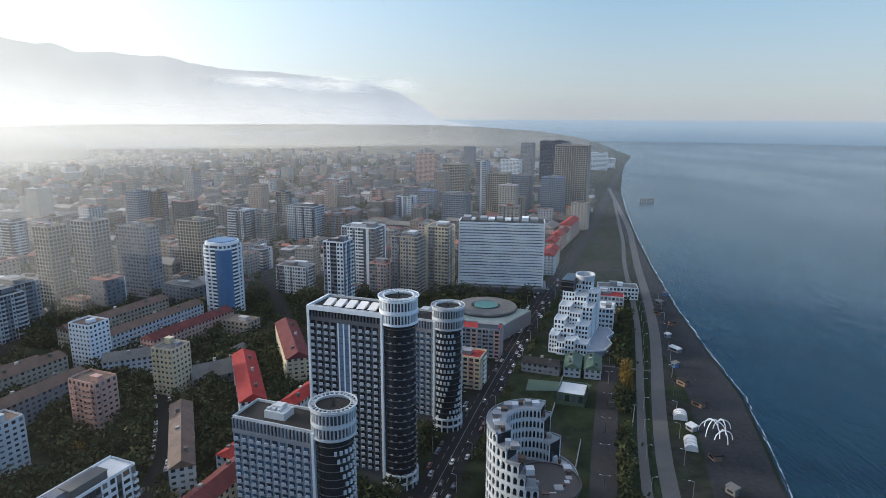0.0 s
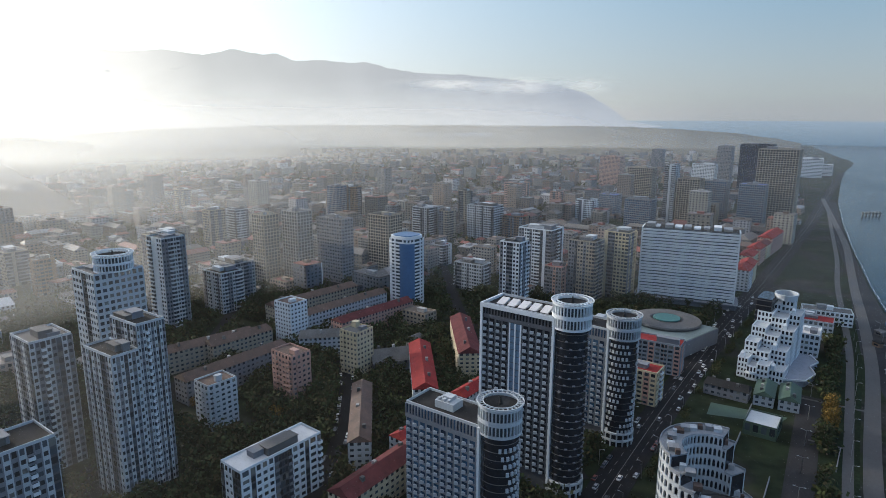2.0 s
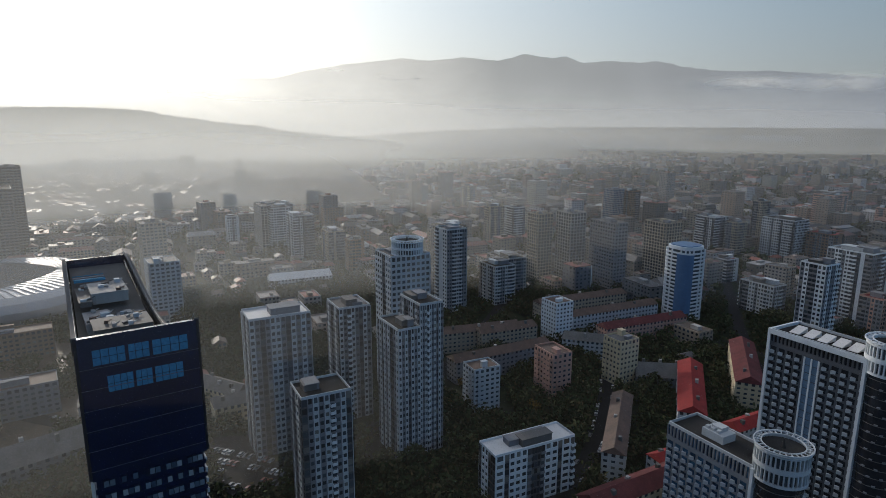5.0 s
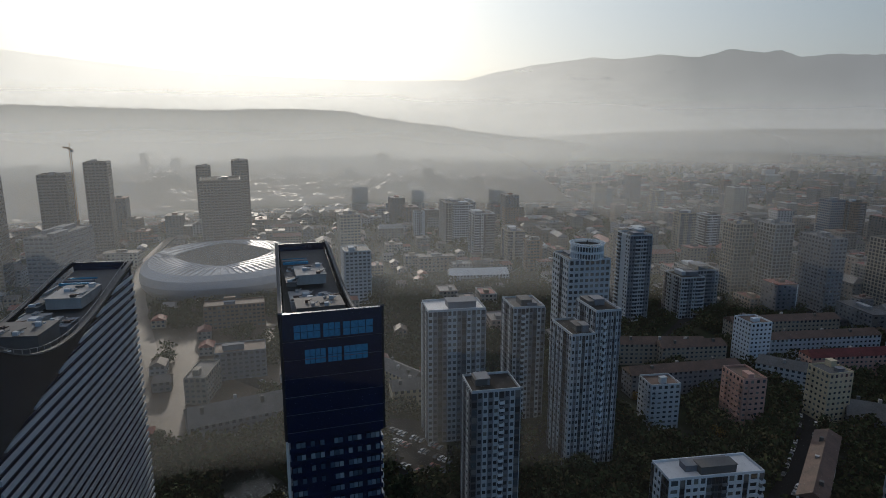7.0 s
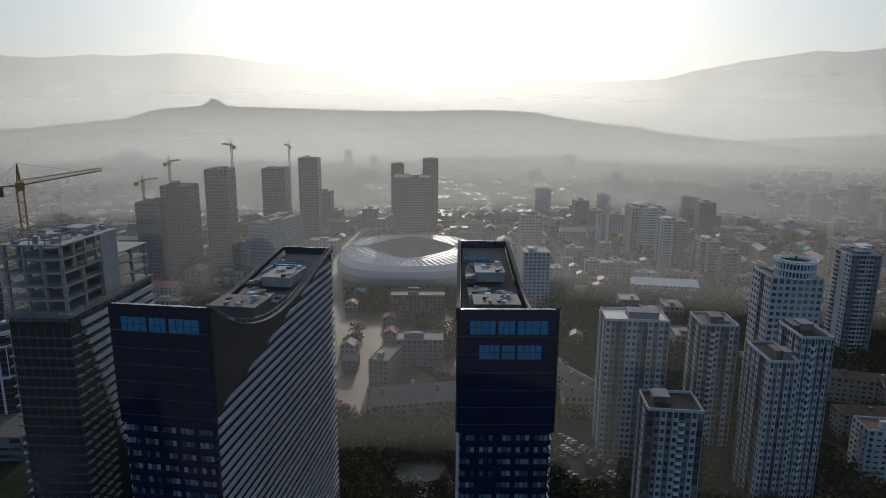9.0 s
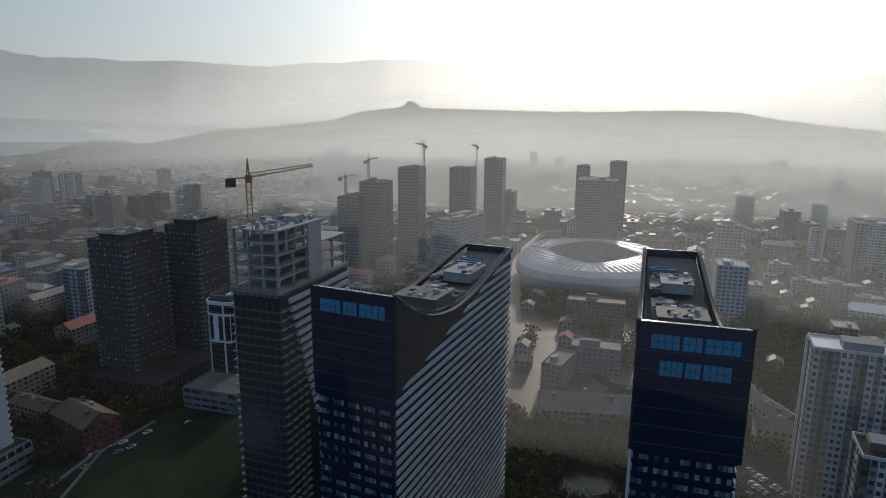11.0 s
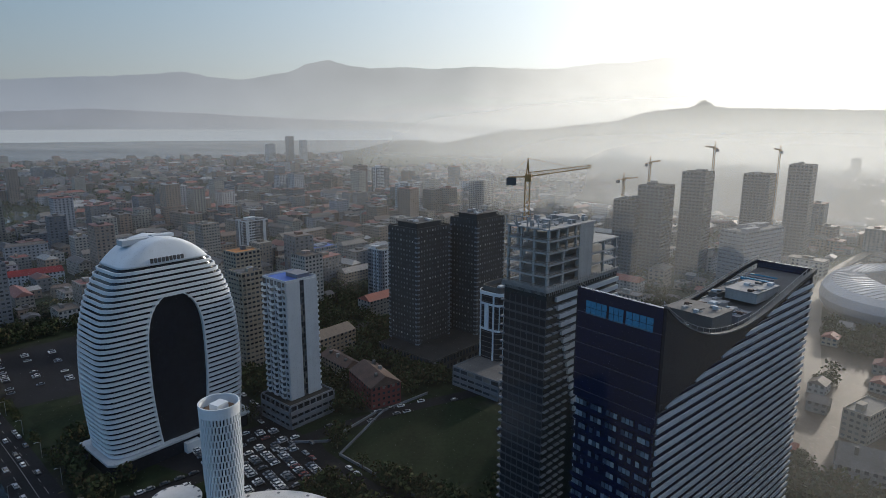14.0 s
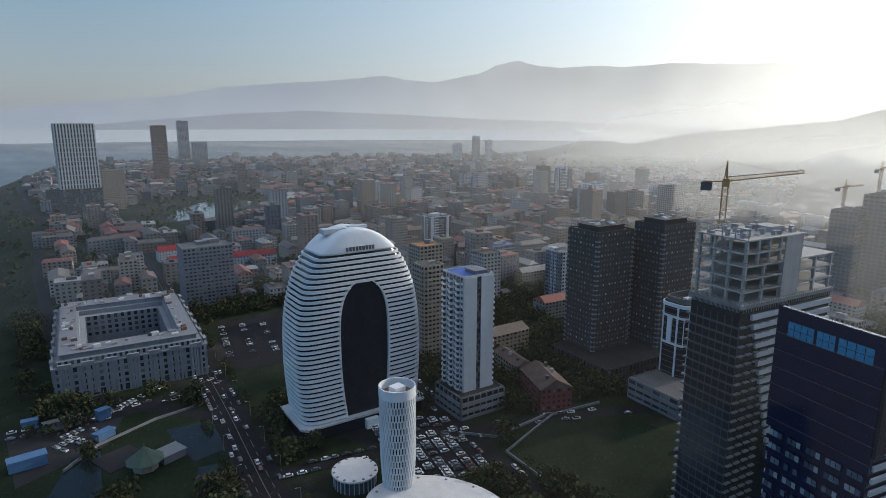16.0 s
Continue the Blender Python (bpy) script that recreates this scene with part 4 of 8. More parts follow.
    part("drum_floor_edges", g, M_SHADE, t, kind="stuff")
    g = Geo()
    g.box(-5.2, -4.2, y0 - 1.5, y0 + 0.3, 0, h + 1)
    part("white_pier", g, M_WHITE, t)
    g = Geo()
    for z in (6.2, 2.6):
        g.strip(ring(0, 0, r, 40), 0.9, z, z + 0.9, close=True)
    part("arcade", g, M_PALE, t)
    g = Geo()
    g.box(-0.3, 0.3, -0.3, 0.3, 0, 6.2)
    col_me = g.mesh("column", M_PALE)
    for a in ring(0, 0, r + 0.5, 16):
        part("column", col_me, None, t).location = (a[0], a[1], 0)
    crown(t, 0, 0, r + 0.3, drum - 10.5, drum, 2, "pale colonnaded crown of the drum", M_WHITE if white_end else M_PALE)
    return t


round_hotel(-37, 199, -20, 39, 15, 47.5, 57, "grey hotel slab with a white crowned corner drum", 1)
round_hotel(-16.5, 241, -20, 39, 17, 77, 84, "tall white-framed hotel slab with a dark glass corner drum", 0, white_end=True)
round_hotel(4.5, 291, -22, 36, 15, 57, 64.5, "grey hotel slab with a checkered corner drum", 3)

# ---------------------------------------------------------------- blue-headed sea-front towers


def prow_tower(x, y, rot, front, back, length, h, skirt, label, mirrored=False, fall=0.0, slope=0.36, lift=0.0):
    """Narrow front at the origin facing -y, long banded sides, roof line sagging between raised ends."""
    t = thing("apartment_tower", label, "tower", x, y, 0, rot, "blue-headed towers")
    ca, sa = math.cos(radians(rot)), math.sin(radians(rot))
    for f in (0.1, 0.35, 0.6, 0.9):
        OCC.append((x - sa * length * f, y + ca * length * f, 15))
    n = 28

    def half(s):
        return (front + (back - front) * s) / 2

    def top(s):
        return h - fall * s - 11.5 * math.sin(math.pi * min(1.0, s) ** 0.72) ** 1.2

    left = [(-half(k / n), length * k / n) for k in range(n + 1)]
    right = [(half(k / n), length * k / n) for k in range(n + 1)]
    outline = right + left[::-1]
    tops = [top(k / n) for k in range(n + 1)]
    g = Geo()
    g.prism([(p[0] * 0.97, p[1] + (0.3 if p[1] < 1 else -0.3 if p[1] > length - 1 else 0)) for p in outline], 0, [z - 3.2 for z in tops + tops[::-1]], top=False)
    part("dark_core", g, M_NAVY, t)
    # front head, plain navy glass with two rows of panes, sky reflection painted cyan
    g = Geo()
    g.box(-front / 2 - 0.25, front / 2 + 0.25, -0.5, 0.6, skirt, h)
    part("glass_head", g, M_NAVY, t, "navy glass head of the tower")
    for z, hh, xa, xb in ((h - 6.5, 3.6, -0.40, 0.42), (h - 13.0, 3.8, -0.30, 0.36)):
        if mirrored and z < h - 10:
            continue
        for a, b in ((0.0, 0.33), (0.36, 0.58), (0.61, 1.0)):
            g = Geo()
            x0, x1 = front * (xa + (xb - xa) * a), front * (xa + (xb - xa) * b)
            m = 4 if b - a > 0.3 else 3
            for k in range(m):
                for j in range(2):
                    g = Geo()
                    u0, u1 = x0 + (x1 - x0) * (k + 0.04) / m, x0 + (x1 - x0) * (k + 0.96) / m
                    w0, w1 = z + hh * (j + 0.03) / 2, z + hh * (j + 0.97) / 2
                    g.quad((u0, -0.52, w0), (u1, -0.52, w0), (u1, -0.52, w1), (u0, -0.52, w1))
                    part("window_pane", g, M_CYAN, t, "window pane with sky reflection painted cyan")
    g = Geo()
    for k in range(6):
        z = skirt + (h - skirt) * (k + 0.5) / 7
        g.box(-front / 2 - 0.3, front / 2 + 0.3, -0.56, -0.5, z, z + 0.12)
    part("head_joint", g, M_DARKWALL, t)
    # front lower storeys
    gw, gg = Geo(), Geo()
    fl = round(skirt / 3.3)
    rd = random.Random(8)
    for i in range(fl):
        z = skirt * i / fl
        gw = Geo()
        gw.box(-front / 2, front / 2, -0.35, 0.2, z, z + 1.0)
        part("front_band", gw, M_NAVY, t)
        for k in range(5):
            u0 = -front / 2 + front * (k + 0.12) / 5
            for j in range(3):
                if rd.random() < 0.92:
                    a = u0 + j * front * 0.25 / 5
                    gg.quad((a, -0.12, z + 1.15), (a + front * 0.22 / 5, -0.12, z + 1.15), (a + front * 0.22 / 5, -0.12, z + 2.6), (a, -0.12, z + 2.6))
    part("window_panes", gg, mat("curtained_glass", (0.2, 0.22, 0.25), 0.3, palette=[(0.14, 0.18, 0.22), (0.06, 0.09, 0.13), (0.22, 0.25, 0.27), (0.03, 0.05, 0.08), (0.10, 0.13, 0.16)]), t, kind="stuff")
    # white floor bands on both long sides, ending at a slanting screen
    for i in range(int((h - 9) / 2.8)):
        z = 2.8 * i + 0.6
        lo = max(0.01, (z + 1.5 - skirt - lift) / slope / length)
        if lo > 0.93:
            break
        for side in (1, -1):
            g = Geo()
            line = [(side * half(s), length * s) for s in np.linspace(lo, 1.0, 5)]
            g.strip(line if side > 0 else line[::-1], 0.5, z, z + 1.15)
            part("floor_band", g, M_PALE, t, "white balcony band")
    # dark screen above the bands, under the sagging roof line
    for side in (1, -1):
        g = Geo()
        line = [(side * (half(k / n) + 0.02), length * k / n) for k in range(n + 1)]
        zs = tops
        low = [min(skirt + lift + slope * length * k / n, tops[k] - 1.2) for k in range(n + 1)]
        if side < 0:
            line, zs, low = line[::-1], tops[::-1], low[::-1]
        g.strip(line, 0.9, low, list(zs))
        part("upper_screen", g, M_SCREEN, t)
        g = Geo()
        g.strip(line, 1.15, [z + 0.01 for z in zs], [z + 0.35 for z in zs])
        part("coping", g, M_SHADE, t, "thin dark coping")
        g = Geo()
        for k in range(0, n + 1):
            p = line[k]
            g.box(p[0] - 0.06, p[0] + 0.06, p[1] - 0.06, p[1] + 0.06, zs[k] + 0.35, zs[k] + 1.5)
        for k in range(n):
            g.bar((line[k][0], line[k][1], zs[k] + 1.5), (line[k + 1][0], line[k + 1][1], zs[k + 1] + 1.5), 0.05)
        part("roof_rail", g, M_STEEL, t)
    # roof deck
    g = Geo()
    for k in range(n):
        s0, s1 = k / n, (k + 1) / n
        g.quad(*[(sg * (half(s) - 0.6), length * s, top(s) - 2.6) for sg, s in ((-1, s0), (1, s0), (1, s1), (-1, s1))])
    part("roof", g, M_SHADE, t)
    if not mirrored:
        g = Geo()
        g.strip([(-half(0.07), length * 0.07), (-half(0.0), 0.2)], 0.75, 0.5, h - 2.0)
        part("side_panel", g, mat("pale_glossy_panel", (0.52, 0.50, 0.46), 0.3, var=0.12), t, "smooth pale side panel catching the low sun")
    g = Geo()
    g.box(-half(1), half(1), length - 0.6, length + 0.2, skirt, h - fall)
    part("rear_head", g, M_NAVY, t)
    w = half(0.35) * 2
    zt = top(0.35)
    for (u0, u1, s0, s1, za, zb, mm) in ((-0.3, 0.34, 0.34, 0.46, -2.5, 3.4, M_SHADE), (-0.34, -0.05, 0.48, 0.62, -2.5, 0.4, M_CONC), (0.05, 0.34, 0.5, 0.58, -2.5, 0.0, M_GREY), (-0.2, 0.25, 0.66, 0.82, -2.5, 0.6, M_CONC), (-0.36, -0.22, 0.62, 0.9, -2.5, -1.2, M_SHADE), (0.1, 0.34, 0.12, 0.2, -2.5, -0.6, M_CONC), (-0.34, -0.1, 0.1, 0.24, -2.5, -1.0, M_GREY)):
        g = Geo()
        zz = top((s0 + s1) / 2)
        g.box(u0 * w, u1 * w, length * s0, length * s1, zz + za, zz + zb)
        g.box(u0 * w - 0.25, u1 * w + 0.25, length * s0 - 0.25, length * s1 + 0.25, zz + zb, zz + zb + 0.25)
        part("roof_plant", g, mm, t)
        rp = random.Random(int(100 * s0 + 10 * u1) + 5)
        for j in range(6):
            g = Geo()
            a, b = rp.uniform(u0 * w, u1 * w - 1.2), rp.uniform(length * s0, length * s1 - 1.5)
            e, f = rp.uniform(0.8, 2.2), rp.uniform(0.8, 2.4)
            g.box(a, a + e, b, b + f, zz + zb + 0.25, zz + zb + rp.uniform(0.6, 1.4))
            g.bar((a, b, zz + zb + 0.5), (a + e + 1, b + f, zz + zb + 0.9), 0.12)
            part("air_unit", g, (M_PALE, M_CONC, M_ROOFRUST, M_SHADE)[j % 4], t)
    for k in range(4):
        g = Geo()
        a = length * (0.84 + 0.035 * k)
        g.box(-w * 0.36, w * 0.05, a, a + 1.5, top(0.9) - 3.0, top(0.9) - 2.2)
        part("roof_panel", g, M_CYAN if k % 2 == 0 else M_GREY, t)
    return t


prow_tower(-145.5, -30.5, 68, 23.5, 18, 96, 113.5, 84, "navy glass tower with white-banded sides and a sagging roof", True, fall=6.0, slope=0.20, lift=4.0)
prow_tower(-135.5, 50.5, 76.5, 23.5, 17, 87, 110, 77, "navy glass tower with two cyan window bands and a sagging roof")


def site_tower(x, y, rot, w, d, h, top):
    """Tower under construction: dark clad shaft below, bare concrete frame above."""
    t = thing("unfinished_tower", "dark unfinished tower with a bare concrete frame on top", "tower", x, y, 0, rot)
    ca, sa = math.cos(radians(rot)), math.sin(radians(rot))
    for f in (0.15, 0.5, 0.85):
        OCC.append((x - sa * d * f + ca * w / 2, y + ca * d * f + sa * w / 2, 14))
    c = [(0, 0), (w, 0), (w, d), (0, d)]
    g = Geo()
    g.prism(c, 0, h)
    part("shaft", g, mat("dark_teal_glass", (0.012, 0.022, 0.028), 0.2, var=0.35, scale=0.2, spec=0.6), t)
    gw, gg = Geo(), Geo()
    fl = round(h / 3.2)
    facade(gw, gg, (0, 0), (w, 0), 0, h - 3, fl, 7, 0.10, 0.10, 0.12)
    facade(gw, gg, (0, d), (0, 0), 0, h - 3, fl, 14, 0.10, 0.10, 0.12)
    part("cladding", gw, M_DARKWALL, t)
    part("window_panes", gg, M_SCREEN, t, kind="stuff")
    g = Geo()
    for i in range(fl):
        z = i * (h - 3) / fl
        for k in range(4):
            g.box(w - 0.2, w + 0.9, d * k / 12, d * (k + 0.7) / 12, z, z + 0.5)
        g.box(-0.9, 0.6, -0.9, 0.6, z, z + 0.5)
    part("scaffold_deck", g, M_GREY, t, kind="stuff")
    for i in range(22):
        g = Geo()
        z = h - 4 - i * 3.2
        s0 = 0.10 + 0.022 * i
        g.strip([(w + 0.05, d * s0), (w + 0.05, d)], 0.9, z, z + 1.6)
        part("floor_band", g, M_PALE, t, "white balcony band")
    g = Geo()
    g.box(-0.7, w + 0.7, -0.7, d + 0.7, h + 0.01, h + 1.2)
    part("edge_slab", g, M_CONC, t)
    levels = 5
    rim = Geo()
    for k in range(40):
        f = k / 39
        rim.bar((w + 0.9, d * f, h - 1.0), (w + 0.9, d * f, h + 2.2), 0.07)
        rim.bar((w * f, -0.9, h - 1.0), (w * f, -0.9, h + 2.2), 0.07)
    part("edge_netting", rim, M_STEEL, t, kind="stuff")
    for i in range(levels):
        lh = (top - h) / levels
        z = h + 1.2 + i * lh
        dd = d * (0.62 if i > 2 else 1.0)
        g = Geo()
        for a in np.linspace(0.4, w - 1.2, 4):
            for b in np.linspace(0.4, dd - 1.2, 6):
                if (0.5 < a < w - 1.5) and (0.5 < b < dd - 1.5) and i > 1:
                    continue
                g = Geo()
                g.box(a, a + 0.8, b, b + 0.8, z, z + lh - 0.45)
                part("column", g, M_CONC, t)
        g = Geo()
        g.box(0, w, 0, dd, z + lh - 0.45, z + lh)
        part("floor_slab", g, M_CONC, t)
    g = Geo()
    g.box(w * 0.35, w * 0.7, d * 0.4, d * 0.55, h + 1, top + 3)
    part("core_wall", g, M_CONC, t)
    for z in (top + 2.6, top + 4.4):
        g = Geo()
        for p, q in (((0, d * 0.3), (0, 0)), ((0, 0), (w, 0)), ((w, 0), (w, d * 0.16))):
            g.bar((*p, z), (*q, z), 0.12)
        part("guard_rails", g, M_STEEL, t, kind="stuff")
    for p in [(0, d * 0.3 * k / 3) for k in range(4)] + [(w * k / 4, 0) for k in range(1, 5)]:
        g = Geo()
        g.bar((*p, top + 1.2), (*p, top + 4.4), 0.12)
        part("guard_post", g, M_STEEL, t)
    # tall bare shear wall and hoist beside the frame
    g = Geo()
    g.box(w - 0.3, w + 0.1, d * 0.40, d * 0.58, h + 1.2, top + 1.0)
    part("shear_wall", g, M_CONC, t)
    for i in range(levels):
        z = h + 1.2 + i * (top - h) / levels
        g = Geo()
        for p, q in (((-0.1, d * 0.6), (-0.1, -0.1)), ((-0.1, -0.1), (w + 0.1, -0.1)), ((w + 0.1, -0.1), (w + 0.1, d * 0.4))):
            g.bar((*p, z + 1.1), (*q, z + 1.1), 0.05)
            g.bar((*p, z + 0.6), (*q, z + 0.6), 0.04)
        part("guard_rails", g, M_BROWN, t, kind="stuff")
    rd = random.Random(5)
    g = Geo()
    for k in range(26):
        a, b = rd.uniform(1, w - 3), rd.uniform(1, d * 0.6)
        g.box(a, a + rd.uniform(0.5, 2.5), b, b + rd.uniform(0.5, 2.5), top + 1.2, top + 1.2 + rd.uniform(0.4, 2.2))
    part("building_material", g, M_STEEL, t, kind="stuff")
    return t


site_tower(-193.5, -80.5, 74, 18, 46, 99, 119)


def tower_crane(x, y, z0, z1, rot, jib, counter, base=0.0, group="tower cranes", raise_=0.0):
    t = thing("tower_crane", "yellow lattice tower crane beside a new tower", "crane", x, y, z0, rot, group)
    h = z1 - z0
    g = Geo()
    s = 0.9
    for a, b in ((-s, -s), (s, -s), (s, s), (-s, s)):
        g.bar((a, b, 0), (a, b, h), 0.16)
    n = int(h / 2.2)
    for k in range(n):
        za, zb = h * k / n, h * (k + 1) / n
        g.bar((-s, -s, za), (s, -s, zb), 0.09)
        g.bar((s, -s, za), (s, s, zb), 0.09)
        g.bar((s, s, za), (-s, s, zb), 0.09)
        g.bar((-s, s, za), (-s, -s, zb), 0.09)
    part("mast", g, M_CRANE, t)
    g = Geo()
    up = raise_ * jib
    for a in (-0.7, 0.7):
        g.bar((0, a, h), (jib, a, h + up), 0.16)
    g.bar((0, 0, h + 1.6), (jib, 0, h + up + 0.8), 0.14)
    m = int(jib / 2.0)
    for k in range(m):
        xa, xb = jib * k / m, jib * (k + 1) / m
        for a in (-0.7, 0.7):
            g.bar((xa, a, h + up * k / m), ((xa + xb) / 2, 0, h + 1.4 + up * (k + 0.5) / m), 0.07)
            g.bar(((xa + xb) / 2, 0, h + 1.4 + up * (k + 0.5) / m), (xb, a, h + up * (k + 1) / m), 0.07)
    part("jib", g, M_CRANE, t)
    g = Geo()
    for a in (-0.7, 0.7):
        g.bar((0, a, h), (-counter, a, h - 0.3), 0.2)
    part("counter_jib", g, M_CRANE, t)
    g = Geo()
    g.box(-counter - 0.5, -counter + 3.2, -1.2, 1.2, h - 3.4, h - 0.4)
    part("counterweight", g, M_DARKWALL, t, "dark concrete counterweight")
    g = Geo()
    g.box(-1.0, 1.4, -1.3, 1.3, h - 1.8, h + 1.0)
    part("cab", g, M_CRANE, t)
    g = Geo()
    for a, b in ((-0.5, -0.5), (0.5, -0.5), (0, 0.6)):
        g.bar((a, b, h + 1), (0, 0, h + 7), 0.14)
    g.bar((0, 0, h + 7), (jib * 0.7, 0, h + up * 0.7 + 1.2), 0.05)
    g.bar((0, 0, h + 7), (-counter, 0, h), 0.06)
    part("apex", g, M_CRANE, t)
    return t


tower_crane(-222, -84, 112, 134, 106, 23.5, 7.5, raise_=0.17)

# ---------------------------------------------------------------- white arch-shaped hotel


def arch_hotel(x, y, rot):
    t = thing("hotel", "white-banded arch-shaped hotel with a dark glass oval", "hotel", x, y, 0, rot)
    for k in (-20, 0, 20):
        OCC.append((x + k * math.cos(radians(rot)), y + k * math.sin(radians(rot)), 20))
    H = 102.5

    def half(z):
        u = (z - 36) / (H - 36)
        if z < 36:
            return 34.0 - 3.0 * ((36 - z) / 36) ** 1.6
        return 34.0 * max(0.0, 1 - max(0, u) ** 2.6) ** 0.5

    def deep(z):
        u = max(0.0, (z - 60) / (H - 60))
        return 14.5 * (1 - 0.30 * u ** 3)

    def oval(z):
        u = (z - 43) / (35 if z > 43 else 46)
        if z < 43:
            return 13.6 - 4.6 * (u * u) if z > 7 else 0
        return 13.6 * max(0, 1 - abs(u) ** 3.8) ** 0.5

    def outline(z, grow=0.0, n=40):
        a, b = half(z) + grow, deep(z) + grow
        out = []
        for k in range(n):
            u = 2 * math.pi * (k + 0.5) / n - math.pi / 2
            c, s = math.cos(u), math.sin(u)
            out.append((a * math.copysign(abs(c) ** 0.3, c), b * math.copysign(abs(s) ** 0.3, s)))
        return out

    g = Geo()
    g.loft([[(p[0], p[1], z) for p in outline(z, -0.9)] for z in np.linspace(5.5, H - 1.5, 40)])
    part("glass_body", g, M_SCREEN, t, "dark glass storeys")
    floors = 34
    fh = (91.5 - 8.0) / floors
    for i in range(floors):
        z = 8.0 + i * fh
        o = oval(z + 1.0)
        pts = outline(z + 1.0, 0.0, 64)
        front = -deep(z + 1.0)
        g = Geo()
        if o > 3.0:
            line = [p for p in pts if not (abs(p[0]) < o and p[1] < 0)]
            k0 = max(range(len(line)), key=lambda k: -1e6 if not (line[k][1] < 0 and line[k][0] > 0) else -line[k][0])
            line = line[k0:] + line[:k0]
            line = [(o, front)] + line + [(-o, front)]
            g.strip(line, 0.75, z, z + fh * 0.56)
        else:
            g.strip(pts, 0.75, z, z + fh * 0.56, close=True)
        part("floor_band", g, M_WHITE, t, "white balcony band")
    g = Geo()
    zs = np.linspace(91.6, H, 12)
    g.loft([[(p[0], p[1], z) for p in outline(z, 0.35)] for z in zs])
    part("domed_top", g, M_WHITE, t, "smooth white rounded top", smooth=True)
    g = Geo()
    g.box(-15, -3, -2.6, 2.6, H - 2.6, H - 0.1)
    g.box(-1, 9, -2.2, 2.2, H - 1.0, H + 0.35)
    part("roof_plant", g, M_PALE, t)
    # sign in plain bars
    for k in range(9):
        xa = -8 + k * 1.75
        g = Geo()
        g.box(xa, xa + 1.2, -deep(93) - 0.6, -deep(93) + 0.8, 92.6, 94.6)
        part("sign_bar", g, M_SHADE, t, "plain dark sign bar")
    # oval glass, set back, with its rim
    n = 26
    g = Geo()
    zz = [7.5 + 70.45 * math.sin(0.5 * math.pi * k / (n - 1)) ** 0.9 for k in range(n)]
    g.loft([[(u * max(oval(z), 0.05), -deep(z) + 1.2 - 1.2 * (1 - abs(u)) * 0.4, z) for u in np.linspace(-1, 1, 9)] for z in zz], close=False, cap=False)
    part("oval_glass", g, M_SCREEN, t, "tall dark oval of glass")
    for sg in (1, -1):
        g = Geo()
        for k in range(n - 1):
            z0, z1 = zz[k], zz[k + 1]
            g.loft([[(sg * (oval(z) + e), -deep(z) + q, z) for e, q in ((-0.3, 1.2), (-0.3, -0.75), (0.35, -0.75), (0.35, 1.2))] for z in (z0, z1)], cap=False)
        part("oval_rim", g, M_WHITE, t)
    # podium
    g = Geo()
    pod = [(-33, -17), (33, -17), (35.5, -14), (35.5, 16), (-35.5, 16), (-35.5, -14)]
    g.prism(pod, 6.6, 7.6)
    part("podium_roof", g, M_PALE, t, "pale podium canopy")
    g = Geo()
    g.prism([(p[0] * 0.97, p[1] * 0.94) for p in pod], 0, 6.6)
    part("podium", g, M_SCREEN, t)
    g = Geo()
    g.box(-2, 5, -19, -14, 0, 5)
    part("entrance", g, M_WHITE, t)
    return t


arch_hotel(-179.2, -249.8, 169)


def fin_cylinder(x, y, r, h):
    t = thing("round_tower", "white round tower clad in staggered upright fins", "tower", x, y)
    OCC.append((x, y, 14))

    def rad(z):
        return r * (0.80 + 0.20 * min(1.0, z / (h * 0.45)) ** 0.7)

    g = Geo()
    g.loft([[(*p, z) for p in ring(0, 0, rad(z) - 0.55, 40)] for z in np.linspace(0, h - 4, 14)])
    part("glass_shaft", g, M_SCREEN, t)
    tiers, n = 16, 36
    th = (h - 4.2) / tiers
    rest = Geo()
    toward = math.atan2(-y, -x)
    for i in range(tiers):
        z0 = i * th
        R = rad(z0 + th / 2)
        w = R * 2 * math.pi / n * 0.30
        g = Geo()
        g.prism([(R - 0.6, -w), (R + 0.15, -w * 0.8), (R + 0.15, w * 0.8), (R - 0.6, w)], z0, z0 + th * 1.02)
        me = g.mesh("fin", M_WHITE)
        for k in range(n):
            u = 2 * math.pi * (k + 0.5 * (i % 2)) / n
            if math.cos(u - toward) > 0.02:
                part("fin", me, None, t).rotation_euler = (0, 0, u)
            else:
                c, q = math.cos(u), math.sin(u)
                j = len(rest.v)
                rest.v.extend((c * v[0] - q * v[1], q * v[0] + c * v[1], v[2]) for v in g.v)
                rest.f.extend(tuple(j + e for e in f) for f in g.f)
    part("rear_fins", rest, M_WHITE, t, kind="stuff")
    g = Geo()
    g.strip(ring(0, 0, r - 0.2, 40), 0.45, h - 4.2, h, close=True)
    part("crown_ring", g, M_WHITE, t)
    g = Geo()
    g.box(-2.6, 2.6, -2.2, 2.2, h - 4.1, h - 0.4)
    part("roof_cabin", g, M_WHITE, t)
    g = Geo()
    g.prism(ring(0, 0, r - 0.7, 32), h - 4.1, h - 3.4)
    part("roof", g, M_BROWN, t)
    return t


fin_cylinder(-148, -177, 7.3, 50.5)


